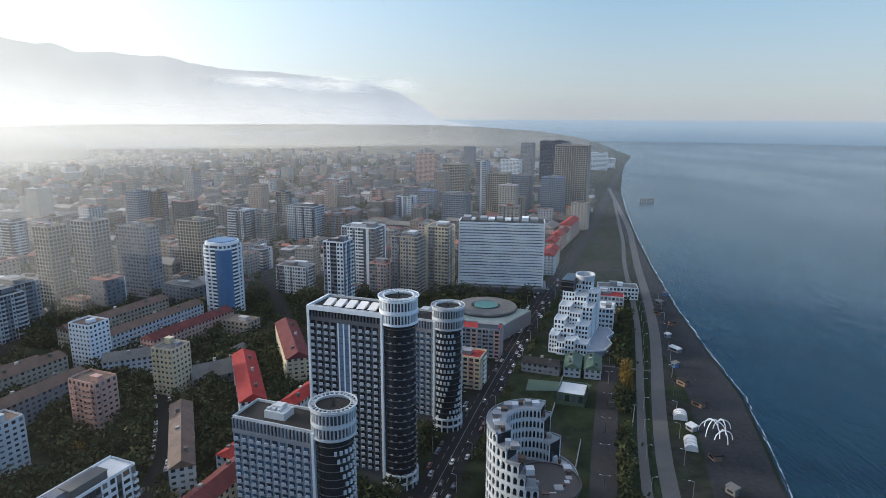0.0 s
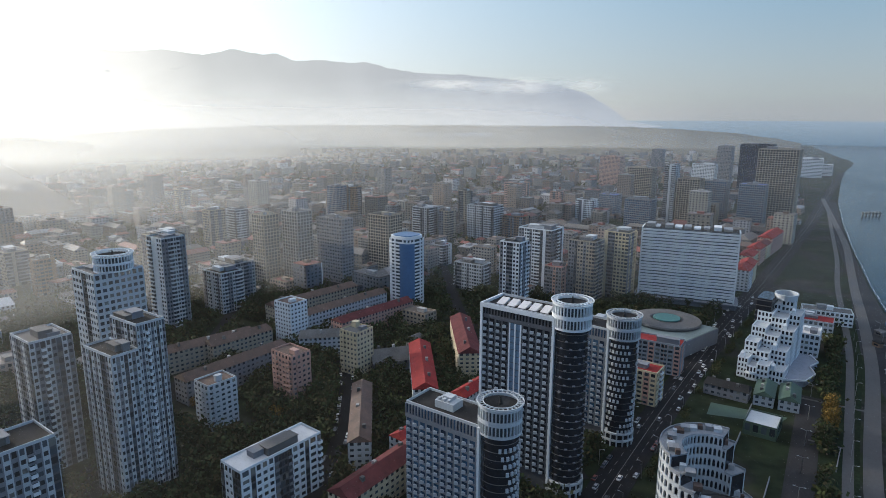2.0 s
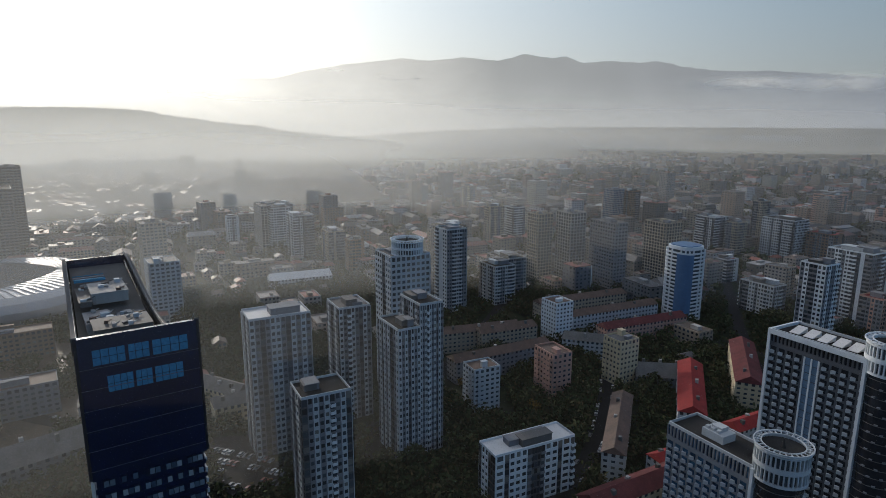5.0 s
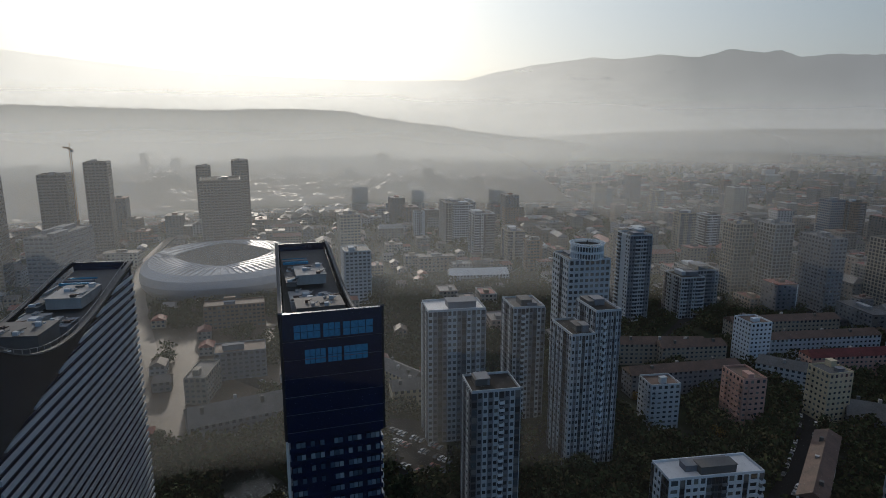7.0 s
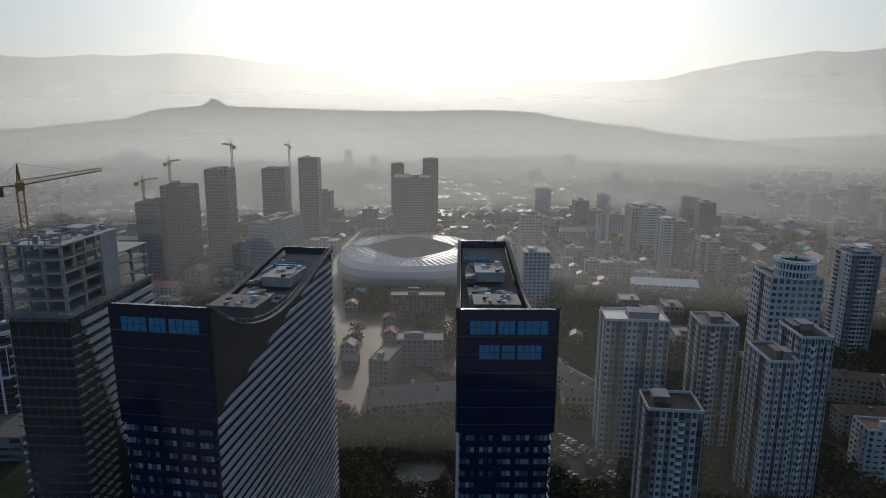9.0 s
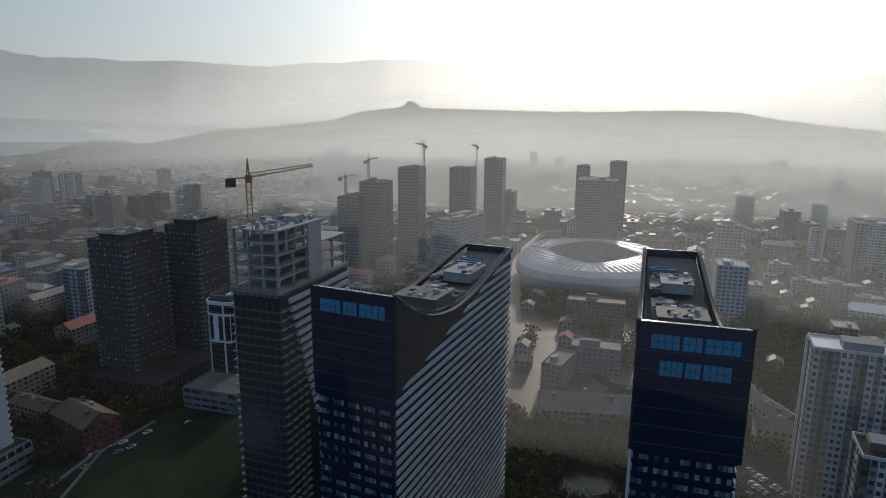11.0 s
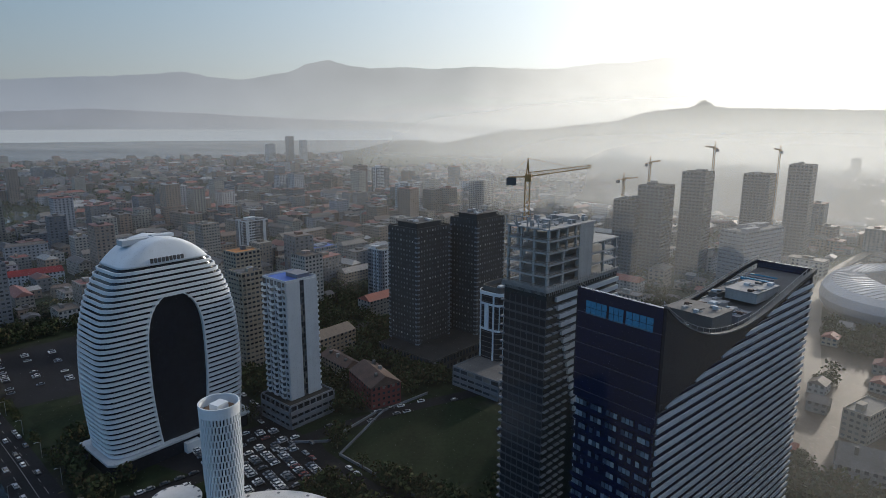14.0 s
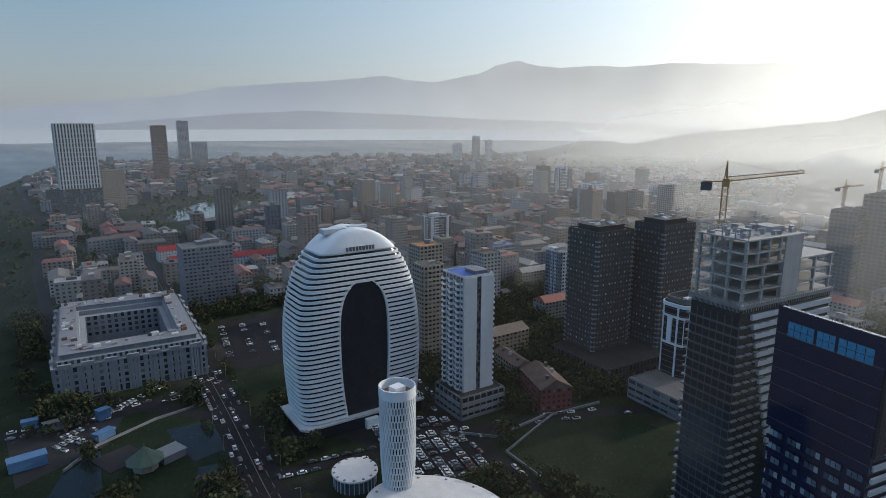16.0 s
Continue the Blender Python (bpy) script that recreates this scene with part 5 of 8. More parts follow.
def disc_hall(x, y, a, b, rot, h, label):
    t = thing("pavilion", label, "pavilion", x, y, 0, rot)
    OCC.append((x, y, max(a, b) * 0.9))
    e = [(math.cos(2 * math.pi * k / 56) * a, math.sin(2 * math.pi * k / 56) * b) for k in range(56)]
    g = Geo()
    g.prism([(p[0] * 0.9, p[1] * 0.9) for p in e], 0, h - 1)
    part("glass_wall", g, M_GLASS, t)
    g = Geo()
    for p in e[::2]:
        g.bar((p[0] * 0.92, p[1] * 0.92, 0), (p[0] * 0.92, p[1] * 0.92, h - 1), 0.14)
    part("mullions", g, M_PALE, t, kind="stuff")
    g = Geo()
    g.loft([[(p[0] * s, p[1] * s, z) for p in e] for s, z in ((0.97, h - 1), (1.0, h - 0.6), (0.99, h), (0.8, h + 0.25), (0.78, h + 0.2), (0.3, h + 0.5))])
    part("roof", g, M_ROOFWHITE, t, "flat white rounded roof")
    for k in range(14):
        u = 2 * math.pi * k / 14
        g = Geo()
        px, py = math.cos(u) * a * 0.9, math.sin(u) * b * 0.9
        g.box(px - 0.5, px + 0.5, py - 0.4, py + 0.4, h, h + 0.4)
        part("roof_vent", g, M_GREY, t)
    return t


disc_hall(-147, -152, 31, 23, 110, 6.5, "low white elliptical pavilion with a flat roof")
disc_hall(-141, -198, 10, 10, 0, 6.5, "small round white pavilion with a flat roof")

# ---------------------------------------------------------------- stadium


def stadium(x, y, rot, a, b, h):
    t = thing("stadium", "silvery stadium with a shell of pale panels", "stadium", x, y, 0, rot)
    OCC.append((x, y, max(a, b) + 10))
    n = 72

    def sup(k, s, p=0.75):
        u = 2 * math.pi * k / n
        c, q = math.cos(u), math.sin(u)
        return (a * s * math.copysign(abs(c) ** p, c), b * s * math.copysign(abs(q) ** p, q))

    shell = []
    for s, z, p in ((0.93, 0, 0.75), (0.985, h * 0.25, 0.75), (1.0, h * 0.5, 0.75), (0.98, h * 0.78, 0.78), (0.90, h * 0.95, 0.85), (0.76, h * 1.04, 1.05), (0.62, h * 1.04, 1.5)):
        shell.append([(*sup(k, s, p), z) for k in range(n)])
    skin = mat("silver_membrane", (0.15, 0.19, 0.25), 0.45, 0.2, var=0.12, scale=0.05)
    for k in range(n):
        g = Geo()
        g.loft([[r[k], r[(k + 1) % n]] for r in shell], close=False, cap=False)
        part("shell_panel", g, skin, t)
    g = Geo()
    for k in range(0, n, 1):
        for q in range(4, 6):
            g.bar(tuple(Vector(shell[q][k]) * 1.003), tuple(Vector(shell[q + 1][k]) * 1.003), 0.35)
    part("shell_ribs", g, M_STRIPE, t, "white radial ribs")
    g = Geo()
    g.loft([[(*sup(k, s, p), z) for k in range(n)] for s, z, p in ((0.615, h * 1.02, 1.5), (0.40, 4, 0.9))], cap=False)
    part("stand", g, M_DARKWALL, t, "dark seating bowl")
    g = Geo()
    g.quad(*[(*sup(k, 0.42, 0.8), 3.9) for k in range(n)])
    part("pitch", g, M_GRASS, t)
    return t


stadium(-628, 122, 76, 76, 92, 23)

# ---------------------------------------------------------------- the towers between the streets
block("panel_block", "pink nine-storey panel block with dark balconies", "apartment block", -175, 290, -22, 18, 13, 26.5, M_PINK, M_GLASS, M_ROOFRUST, 2.9, 3.0, 0.5, 0.42, 0.2, balc=((0, [(0.1, 0.3), (0.55, 0.9)]), (1, [(0.2, 0.5)])), plant=1)
block("panel_block", "cream nine-storey panel block", "apartment block", -154, 333, -18, 14, 15, 27.2, M_CREAM, M_GLASS, M_ROOFGREY, 2.9, 3.0, 0.5, 0.42, 0.2, balc=((0, [(0.05, 0.3)]), (3, [(0.1, 0.4), (0.6, 0.9)])), plant=2)
block("panel_block", "pale nine-storey panel block", "apartment block", -195, 249, -22, 13, 16, 24, M_PALE, M_GLASS, M_ROOFRUST, 2.8, 3.0, 0.45, 0.4, 0.2, balc=((0, [(0.6, 0.95)]), (1, [(0.1, 0.4)])), plant=1)
block("panel_block", "white nine-storey end block", "apartment block", -222, 371, -20, 17, 15, 28.5, M_WHITE, M_GLASS, M_ROOFRUST, 2.9, 3.0, 0.5, 0.4, 0.2, plant=1)
def section_tower(label, x, y, rot, w, d, h, sides, roof=M_ROOFDARK, fh=3.0, plant=2, seed=1, pale=M_PALE, grey=M_GREY, group="balcony towers"):
    """Tower whose sides are upright strips: s solid wall, w white wall with windows, g grey wall with windows,
    d dark glass, b white balconies before glass, o dark open loggias."""
    rnd = random.Random(seed)
    t = thing("apartment_tower", label, "tower", x, y, 0, rot, group)
    OCC.append((x, y, 0.5 * math.hypot(w, d) + 2))
    c = corners(w, d)
    g = Geo()
    g.prism(c, 0, h)
    core = part("core", g, M_DARKWALL, t)
    fl = round(h / fh)
    gl = Geo()
    stack = {"w": Geo(), "g": Geo()}
    walls = {"w": Geo(), "g": Geo(), "s": Geo(), "d": Geo()}
    for k in range(4):
        a, b = c[k], c[(k + 1) % 4]
        code = sides[k]
        L = math.hypot(b[0] - a[0], b[1] - a[1])
        ux, uy = (b[0] - a[0]) / L, (b[1] - a[1]) / L
        n = len(code)
        i = 0
        while i < n:
            j = i
            while j < n and code[j] == code[i]:
                j += 1
            p, q = (a[0] + ux * L * i / n, a[1] + uy * L * i / n), (a[0] + ux * L * j / n, a[1] + uy * L * j / n)
            seg, ch = L * (j - i) / n, code[i]
            if ch in "wg":
                facade(walls[ch], gl, p, q, 0, h, fl, max(1, round(seg / 3.0)), 0.34, 0.3, 0.35)
            elif ch == "s":
                walls["s"].strip([p, q], 0.45, 0, h)
            elif ch == "d":
                facade(walls["d"], gl, p, q, 0, h, fl, max(1, round(seg / 1.6)), 0.08, 0.1, 0.15)
            elif ch in "bo":
                facade(walls["g" if ch == "b" else "d"], gl, p, q, 0, h, fl, max(1, round(seg / 2.4)), 0.15, 0.1, 0.12)
                me_g = Geo()
                balconies(me_g, p, q, 0, fh * 2, 2, [(0.04, 0.96)], 1.3 if ch == "b" else 0.7, 1.05)
                me = me_g.mesh("balcony", M_WHITE if ch == "b" else M_GREY)
                if math.hypot(x, y) < 345:
                    for f in range(1, fl):
                        part("balcony", me, None, t).location = (0, 0, (f - 1) * fh)
                else:
                    balconies(stack["w" if ch == "b" else "g"], p, q, 0, h, fl, [(0.04, 0.96)], 1.3 if ch == "b" else 0.7, 1.05)
            i = j
    for ch, mm in (("w", pale), ("g", grey)):
        if stack[ch].v:
            part("balcony_stack", stack[ch], mm, t, kind="stuff")
    for ch, mm in (("w", pale), ("g", grey), ("s", pale), ("d", M_DARKWALL)):
        if walls[ch].v:
            part({"w": "pale_wall", "g": "grey_wall", "s": "solid_wall", "d": "dark_frame"}[ch], walls[ch], mm, t)
    part("window_panes", gl, M_GLASS, core, kind="stuff")
    g = Geo()
    g.box(-w / 2 + 0.4, w / 2 - 0.4, -d / 2 + 0.4, d / 2 - 0.4, h + 0.004, h + 0.2)
    deck = part("roof", g, roof, t)
    g = Geo()
    g.strip(c, -0.45, h, h + 1.1, close=True)
    part("parapet", g, pale, t)
    for k in range(plant):
        g = Geo()
        px, py = rnd.uniform(-0.25, 0.25) * w, rnd.uniform(-0.25, 0.25) * d
        pw, pd, ph = rnd.uniform(0.12, 0.25) * w, rnd.uniform(0.12, 0.25) * d, rnd.uniform(1.5, 3.8)
        g.box(px - pw, px + pw, py - pd, py + pd, h + 0.2, h + ph)
        g.box(px - pw - 0.3, px + pw + 0.3, py - pd - 0.3, py + pd + 0.3, h + ph, h + ph + 0.25)
        part("roof_cabin", g, (M_GREY, M_SHADE, M_PALE)[k % 3], deck)
    return t


ob_ = section_tower("white office block with blue window strips and a white roof", -130, 198, 68, 39, 13, 24.5, ("wwdwwwwoddowwwdwwb", "dwwd", "wwdwwdwwdww", "dwwdd"), M_ROOFWHITE, 3.0, 2, seed=11, pale=M_WHITE)
section_tower("grey and white balcony tower with a dark glass strip", -195.5, 187, -18, 22, 11, 63.5, ("gwdwgwddgw", "wgwdwgw", "wwgwwgww", "ooddoo"), seed=2)
section_tower("taller rear wing of a white balcony tower", -192.5, 199, -18, 20, 12, 73, ("gwddgwdwg", "wgwbwgwdwg", "wgwgwg", "ooddoo"), seed=3)
td = section_tower("white-framed tower with a curved glazed crown", -247, 240, -20, 23, 24, 81, ("wwwwddwww", "wwwwwwww", "wwwwww", "wwddwwww"), M_ROOFGREY, 3.2, 1, seed=4)
crown(td, 4.5, 1, 8.5, 81.2, 89, 2, "round white roof crown")
section_tower("grey tower with a white sloping roof", -242, 152, -20, 18, 28, 67, ("sdwgddwwgg", "wgdgwwgdwgwg", "wwggww", "gowggowg"), M_ROOFWHITE, 3.0, 1, seed=5)
section_tower("grey balcony tower beside a parking yard", -244, 197, -20, 20, 17, 61, ("gwgddgwgd", "wgbwgdwg", "wwggww", "ogwwgo"), M_ROOFGREY, seed=6)
section_tower("stepped grey balcony tower with pale strips", -180, 130.5, -20, 16, 19, 55.5, ("gwgdgwwgd", "dgwgwbgwd", "wwgg", "owwggo"), seed=7)
section_tower("lower wing of a grey balcony tower", -190, 139, -20, 9, 13, 50, ("gwwo", "ogwwo", "wwgg", "owwgo"), plant=1, seed=8)


def blue_tower(x, y):
    t = thing("apartment_tower", "white round-fronted tower with a blue glass strip", "tower", x, y, 0, -20)
    OCC.append((x, y, 18))
    pts = [(12.5 * math.copysign(abs(math.cos(u)) ** 0.6, math.cos(u)), 12 * math.copysign(abs(math.sin(u)) ** 0.6, math.sin(u))) for u in [2 * math.pi * (k + 0.5) / 36 for k in range(36)]]
    g = Geo()
    g.prism([(p[0] * 0.97, p[1] * 0.97) for p in pts], 0, 57)
    part("glass_body", g, M_GLASS, t)
    for i in range(19):
        g = Geo()
        g.strip(pts, 0.7, i * 3.0, i * 3.0 + 1.25, close=True)
        part("floor_band", g, M_WHITE, t)
    g = Geo()
    for k in range(0, 36, 2):
        g.box(pts[k][0] - 0.45, pts[k][0] + 0.45, pts[k][1] - 0.45, pts[k][1] + 0.45, 0, 57)
    part("piers", g, M_WHITE, t)
    g = Geo()
    g.strip([p for p in pts if p[1] < -4 and p[0] > 2.5], 1.0, 0, 54)
    part("blue_strip", g, M_BLUEWALL, t, "upright blue glass strip")
    g = Geo()
    g.prism([(p[0] * 0.93, p[1] * 0.93) for p in pts], 57, 59.5)
    part("roof", g, M_WHITE, t, "white stepped roof storey")
    g = Geo()
    g.prism([(p[0] * 0.8, p[1] * 0.8) for p in pts], 59.5, 60.2)
    part("roof_deck", g, M_BLUEWALL, t, "blue roof deck")


blue_tower(-174, 482)


def wave_hotel(x, y, rot, w, d, h):
    t = thing("hotel", "long white hotel slab with wavy balcony bands", "hotel", x, y, 0, rot)
    for k in (-25, 0, 25):
        OCC.append((x + k * math.cos(radians(rot)), y + k * math.sin(radians(rot)), 18))
    g = Geo()
    g.prism(corners(w - 1, d), 4, h)
    part("glass_body", g, M_GLASS, t)
    n = 22
    for i in range(n):
        z = 6 + (h - 6) * i / n
        for sg in (-1, 1):
            g = Geo()
            line = [(-w / 2 + w * k / 40, sg * (d / 2 + 1.0 + 0.6 * math.sin(k * 0.5 + 0.5 * math.sin(i * 0.35)))) for k in range(41)]
            g.strip(line if sg < 0 else line[::-1], -1.6, z, z + 1.75 + 0.25 * math.sin(i * 1.7))
            part("balcony_band", g, M_WHITE, t, "wavy white balcony band")
    g = Geo()
    for sx in (-1, 1):
        g.box(sx * w / 2 - 0.6, sx * w / 2 + 0.6, -d / 2 - 0.4, d / 2 + 0.4, 4, h)
    part("end_wall", g, M_WHITE, t)
    g = Geo()
    g.box(-w / 2 + 0.8, w / 2 - 0.8, -d / 2 + 0.2, d / 2 - 0.2, h + 0.01, h + 0.3)
    part("roof", g, M_ROOFDARK, t)
    rd = random.Random(2)
    for k in range(9):
        g = Geo()
        a = -w / 2 + 3 + k * (w - 8) / 9
        g.box(a, a + rd.uniform(3, 7), -d / 2 + 1.5, d / 2 - 4, h + 0.3, h + rd.uniform(1.2, 3.4))
        part("roof_plant", g, M_WHITE if k % 2 else M_STEEL, t)
    g = Geo()
    g.prism(corners(w + 4, d + 8), 0, 4.0)
    g.prism(corners(w + 7, d + 11), 4.0, 4.8)
    part("podium", g, M_GREY, t)


wave_hotel(58, 556, -8, 77, 18, 65)


def mall(x, y):
    t = thing("shopping_hall", "low grey hall with a large disc roof", "hall", x, y, 0, -20)
    OCC.append((x, y, 42))
    g = Geo()
    g.prism([(-42, -26), (30, -26), (42, 20), (-30, 26)], 0, 11)
    part("wall", g, M_GREY, t)
    g = Geo()
    g.prism([(-41.5, -25.5), (29.6, -25.5), (41.4, 19.6), (-29.6, 25.5)], 11.01, 11.5)
    part("roof", g, mat("worn_green_roof", (0.16, 0.20, 0.19), 0.7, var=0.3, scale=0.1), t)
    g = Geo()
    g.loft([[(*p, z) for p in ring(8, 12, r, 40)] for r, z in ((23, 11.5), (24, 13), (23.5, 14), (12, 14.6), (11, 14.2), (10, 12.5))])
    part("disc_roof", g, M_ROOFGREY, t, "wide disc roof with a central well")
    g = Geo()
    g.prism(ring(8, 12, 9.5, 32), 14.2, 14.9)
    part("dome_glass", g, mat("teal_glass", (0.06, 0.16, 0.16), 0.15), t, "teal glass centre")
    for k in range(3):
        g = Geo()
        g.box(-36 + k * 9, -30 + k * 9, -16, -8, 11.5, 14.5)
        part("roof_cabin", g, M_ROOFWHITE, t)


mall(25, 447)


def colosseum(x, y, r):
    t = thing("round_hotel", "white ring-shaped hotel with rows of arched windows", "hotel", x, y, 0, 0)
    OCC.append((x, y, r + 3))
    n = 44
    # storeys drop away towards the open side
    def storeys(k):
        u = 2 * math.pi * k / n
        a = math.degrees(u) % 360
        return int(round(np.interp(a, [0, 36, 38, 52, 56, 64, 205, 272, 360], [3, 3, 5, 5, 7, 8, 8, 3, 3])))
    fh = 4.6
    gl, win = Geo(), Geo()
    wall = Geo()
    for k in range(n):
        u0, u1 = 2 * math.pi * k / n, 2 * math.pi * (k + 1) / n
        s = storeys(k)
        z1 = s * fh
        thick = 7.0
        p = [(math.cos(u) * q, math.sin(u) * q) for u, q in ((u0, r - thick), (u0, r - 0.5), (u1, r - 0.5), (u1, r - thick))]
        gl.prism(p, 0, z1 - 0.3)
        for R0, R1, sg in ((r - 0.5, r + 0.1, 1), (r - thick - 0.6, r - thick, -1)):
            for i in range(s):
                z = i * fh
                def q(u, R, zz):
                    return (math.cos(u) * R, math.sin(u) * R, zz)
                du = u1 - u0
                a, b = u0 + du * 0.19, u1 - du * 0.19
                # piers, sill, arched head
                for ua, ub, za, zb in ((u0, a, z, z + fh), (b, u1, z, z + fh), (a, b, z, z + 0.8), (a, b, z + 4.0, z + fh), (a, a + du * 0.1, z + 3.4, z + 4.0), (b - du * 0.1, b, z + 3.4, z + 4.0)):
                    wall.loft([[q(ua, R0, za), q(ub, R0, za), q(ub, R0, zb), q(ua, R0, zb)], [q(ua, R1, za), q(ub, R1, za), q(ub, R1, zb), q(ua, R1, zb)]])
    part("inner_wall", gl, M_SCREEN, t)
    part("arched_wall", wall, M_PALE, t, "pale wall of arched openings")
    roof = Geo()
    for k in range(n):
        u0, u1 = 2 * math.pi * k / n, 2 * math.pi * (k + 1) / n
        z = storeys(k) * fh
        p = [(math.cos(u) * q, math.sin(u) * q) for u, q in ((u0, r - 7.5), (u0, r + 0.4), (u1, r + 0.4), (u1, r - 7.5))]
        roof.prism(p, z - 0.3, z + 0.25)
        roof.prism([(math.cos(u) * q, math.sin(u) * q) for u, q in ((u0, r - 0.1), (u0, r + 0.3), (u1, r + 0.3), (u1, r - 0.1))], z + 0.25, z + 1.0)
    part("terrace", roof, M_STONE, t)
    rd = random.Random(6)
    for k in range(30):
        u = 2 * math.pi * (k + 0.5) / 30
        z = storeys(int(k * n / 30)) * fh
        g = Geo()
        a, b = math.cos(u) * (r - 3.5), math.sin(u) * (r - 3.5)
        w = rd.uniform(0.6, 1.9)
        g.box(a - w, a + w, b - w, b + w, z + 0.25, z + rd.uniform(1.0, 2.6))
        part("terrace_clutter", g, (M_PALE, M_STEEL, M_ROOFRUST)[k % 3], t)
    g = Geo()
    g.prism(ring(0, 0, r - 7.6, 40), 0, 13.5)
    part("inner_deck", g, M_ROOFGREY, t)
    g = Geo()
    g.prism(ring(-7, 1, 2.8, 20), 13.5, 13.9)
    part("pool", g, M_CYAN, t, "small blue pool")
    g = Geo()
    g.loft([[(*p, z) for p in ring(5.0, -7, q, 40)] for q, z in ((r * 0.70, 12.5), (r * 0.74, 15.2), (r * 0.70, 15.4), (r * 0.70, 14.9), (0.5, 15.0))])
    part("terrace_disc", g, mat("brown_deck", (0.045, 0.040, 0.040), 0.8, var=0.2), t, "round dark roof terrace")


colosseum(38, 225, 18.5)


def stepped_hotel(x, y, rot):
    t = thing("hotel", "white stepped sea-front hotel with arches and terraces", "hotel", x, y, 0, rot)
    for k in (-20, 0, 25):
        OCC.append((x + k * 0.4, y + k, 24))
    rd = random.Random(12)
    blocks = [(-16, -9, -32, -20, 13), (-9, -2, -34, -22, 9), (-2, 6, -33, -20, 11), (6, 16, -30, -14, 8), (-15, -6, -20, -8, 21), (-6, 3, -22, -8, 16), (3, 14, -16, -2, 17), (-14, -4, -8, 6, 28), (-4, 6, -10, 6, 24), (6, 15, -2, 14, 27), (-14, -3, 6, 20, 35), (-3, 8, 4, 22, 33), (8, 16, 14, 30, 34), (-13, 0, 20, 32, 38), (0, 9, 22, 33, 41)]
    for k, (x0, x1, y0, y1, h) in enumerate(blocks):
        g = Geo()
        g.box(x0, x1, y0, y1, 0, h)
        part("wing", g, M_PALE, t)
        gw, gg = Geo(), Geo()
        fl = max(2, round(h / 3.6))
        for a_, b_ in (((x0, y0), (x1, y0)), ((x1, y0), (x1, y1)), ((x0, y1), (x0, y0))):
            facade(gw, gg, a_, b_, 0.5, h, fl, max(2, round(math.hypot(b_[0] - a_[0], b_[1] - a_[1]) / 2.6)), 0.42, 0.3, 0.4)
        part("wing_frame", gw, M_WHITE, t)
        part("window_panes", gg, M_SCREEN, t, kind="stuff")
        g = Geo()
        g.strip([(x0, y0), (x1, y0), (x1, y1), (x0, y1)], 0.5, h, h + 0.9, close=True)
        part("cornice", g, M_WHITE, t)
        if k % 3 == 0:
            g = Geo()
            g.box(x0 + 1, x0 + 3.4, y0 + 1, y0 + 3.4, h, h + 3.2)
            g.loft([[(x0 + 2.2 + c * q, y0 + 2.2 + s_ * q, z) for c, s_ in ((1, 1), (-1, 1), (-1, -1), (1, -1))] for q, z in ((1.6, h + 3.2), (0.1, h + 5.2))])
            part("turret", g, M_WHITE, t)
        if k % 3 == 1:
            g = Geo()
            arc = [(x0 - 0.6 + (x1 - x0 + 1.2) * i / 8, y0 - 1.0 - 1.8 * math.sin(math.pi * i / 8)) for i in range(9)]
            g.prism(arc + [(x1 + 0.6, y0 + 0.2), (x0 - 0.6, y0 + 0.2)], h * 0.55, h * 0.55 + 0.4)
            g.strip(arc, -0.3, h * 0.55 + 0.4, h * 0.55 + 1.4)
            part("terrace", g, M_WHITE, t, "curved white terrace")
    g = Geo()
    g.box(-16.5, -5, 8, 31, 22, 44)
    part("glass_tower", g, M_SCREEN, t, "dark glass upper tower")
    g = Geo()
    for k in range(6):
        g.box(-16.9, -4.6, 7.6, 31.4, 24 + k * 3.7, 24.5 + k * 3.7)
    part("glass_tower_band", g, M_SHADE, t, kind="stuff")
    g = Geo()
    g.strip(ring(2, 26, 8, 20), 0.6, 42, 45, close=True)
    g.strip(ring(2, 26, 8, 20), 1.2, 45, 46, close=True)
    for q in ring(2, 26, 8, 10):
        g.bar((*q, 41), (*q, 45), 0.3)
    part("pergola_ring", g, M_PALE, t)
    g = Geo()
    g.prism([(15, -30), (30, -24), (34, -8), (28, 4), (32, 16), (24, 28), (15, 30)], 0, 3.5)
    part("sea_terrace", g, mat("blue_grey_terrace", (0.20, 0.23, 0.28), 0.7), t, "wide blue grey terrace")
    g = Geo()
    g.strip([(15, -30), (30, -24), (34, -8), (28, 4), (32, 16), (24, 28)], 0.6, 3.5, 4.6)
    part("terrace_parapet", g, M_WHITE, t)
    return t


stepped_hotel(98, 417, -22).scale = (0.78, 0.95, 0.95)
block("sea_front_house", "pale sea-front hotel with a red dome roof", "hotel", 137, 492, -18, 34, 18, 13, M_PALE, M_GLASS, M_ROOFRED, 3.3, 3.0, plant=3)
block("sea_front_house", "pale curved sea-front annex", "hotel", 160, 528, -10, 34, 16, 10, M_WHITE, M_GLASS, M_ROOFGREY, 3.3, 3.0, plant=2)
block("sea_front_house", "low white chapel-like hall with small turrets", "hall", 128, 452, -18, 14, 20, 15, M_WHITE, M_GLASS, M_ROOFWHITE, 4.0, 2.6, plant=3)


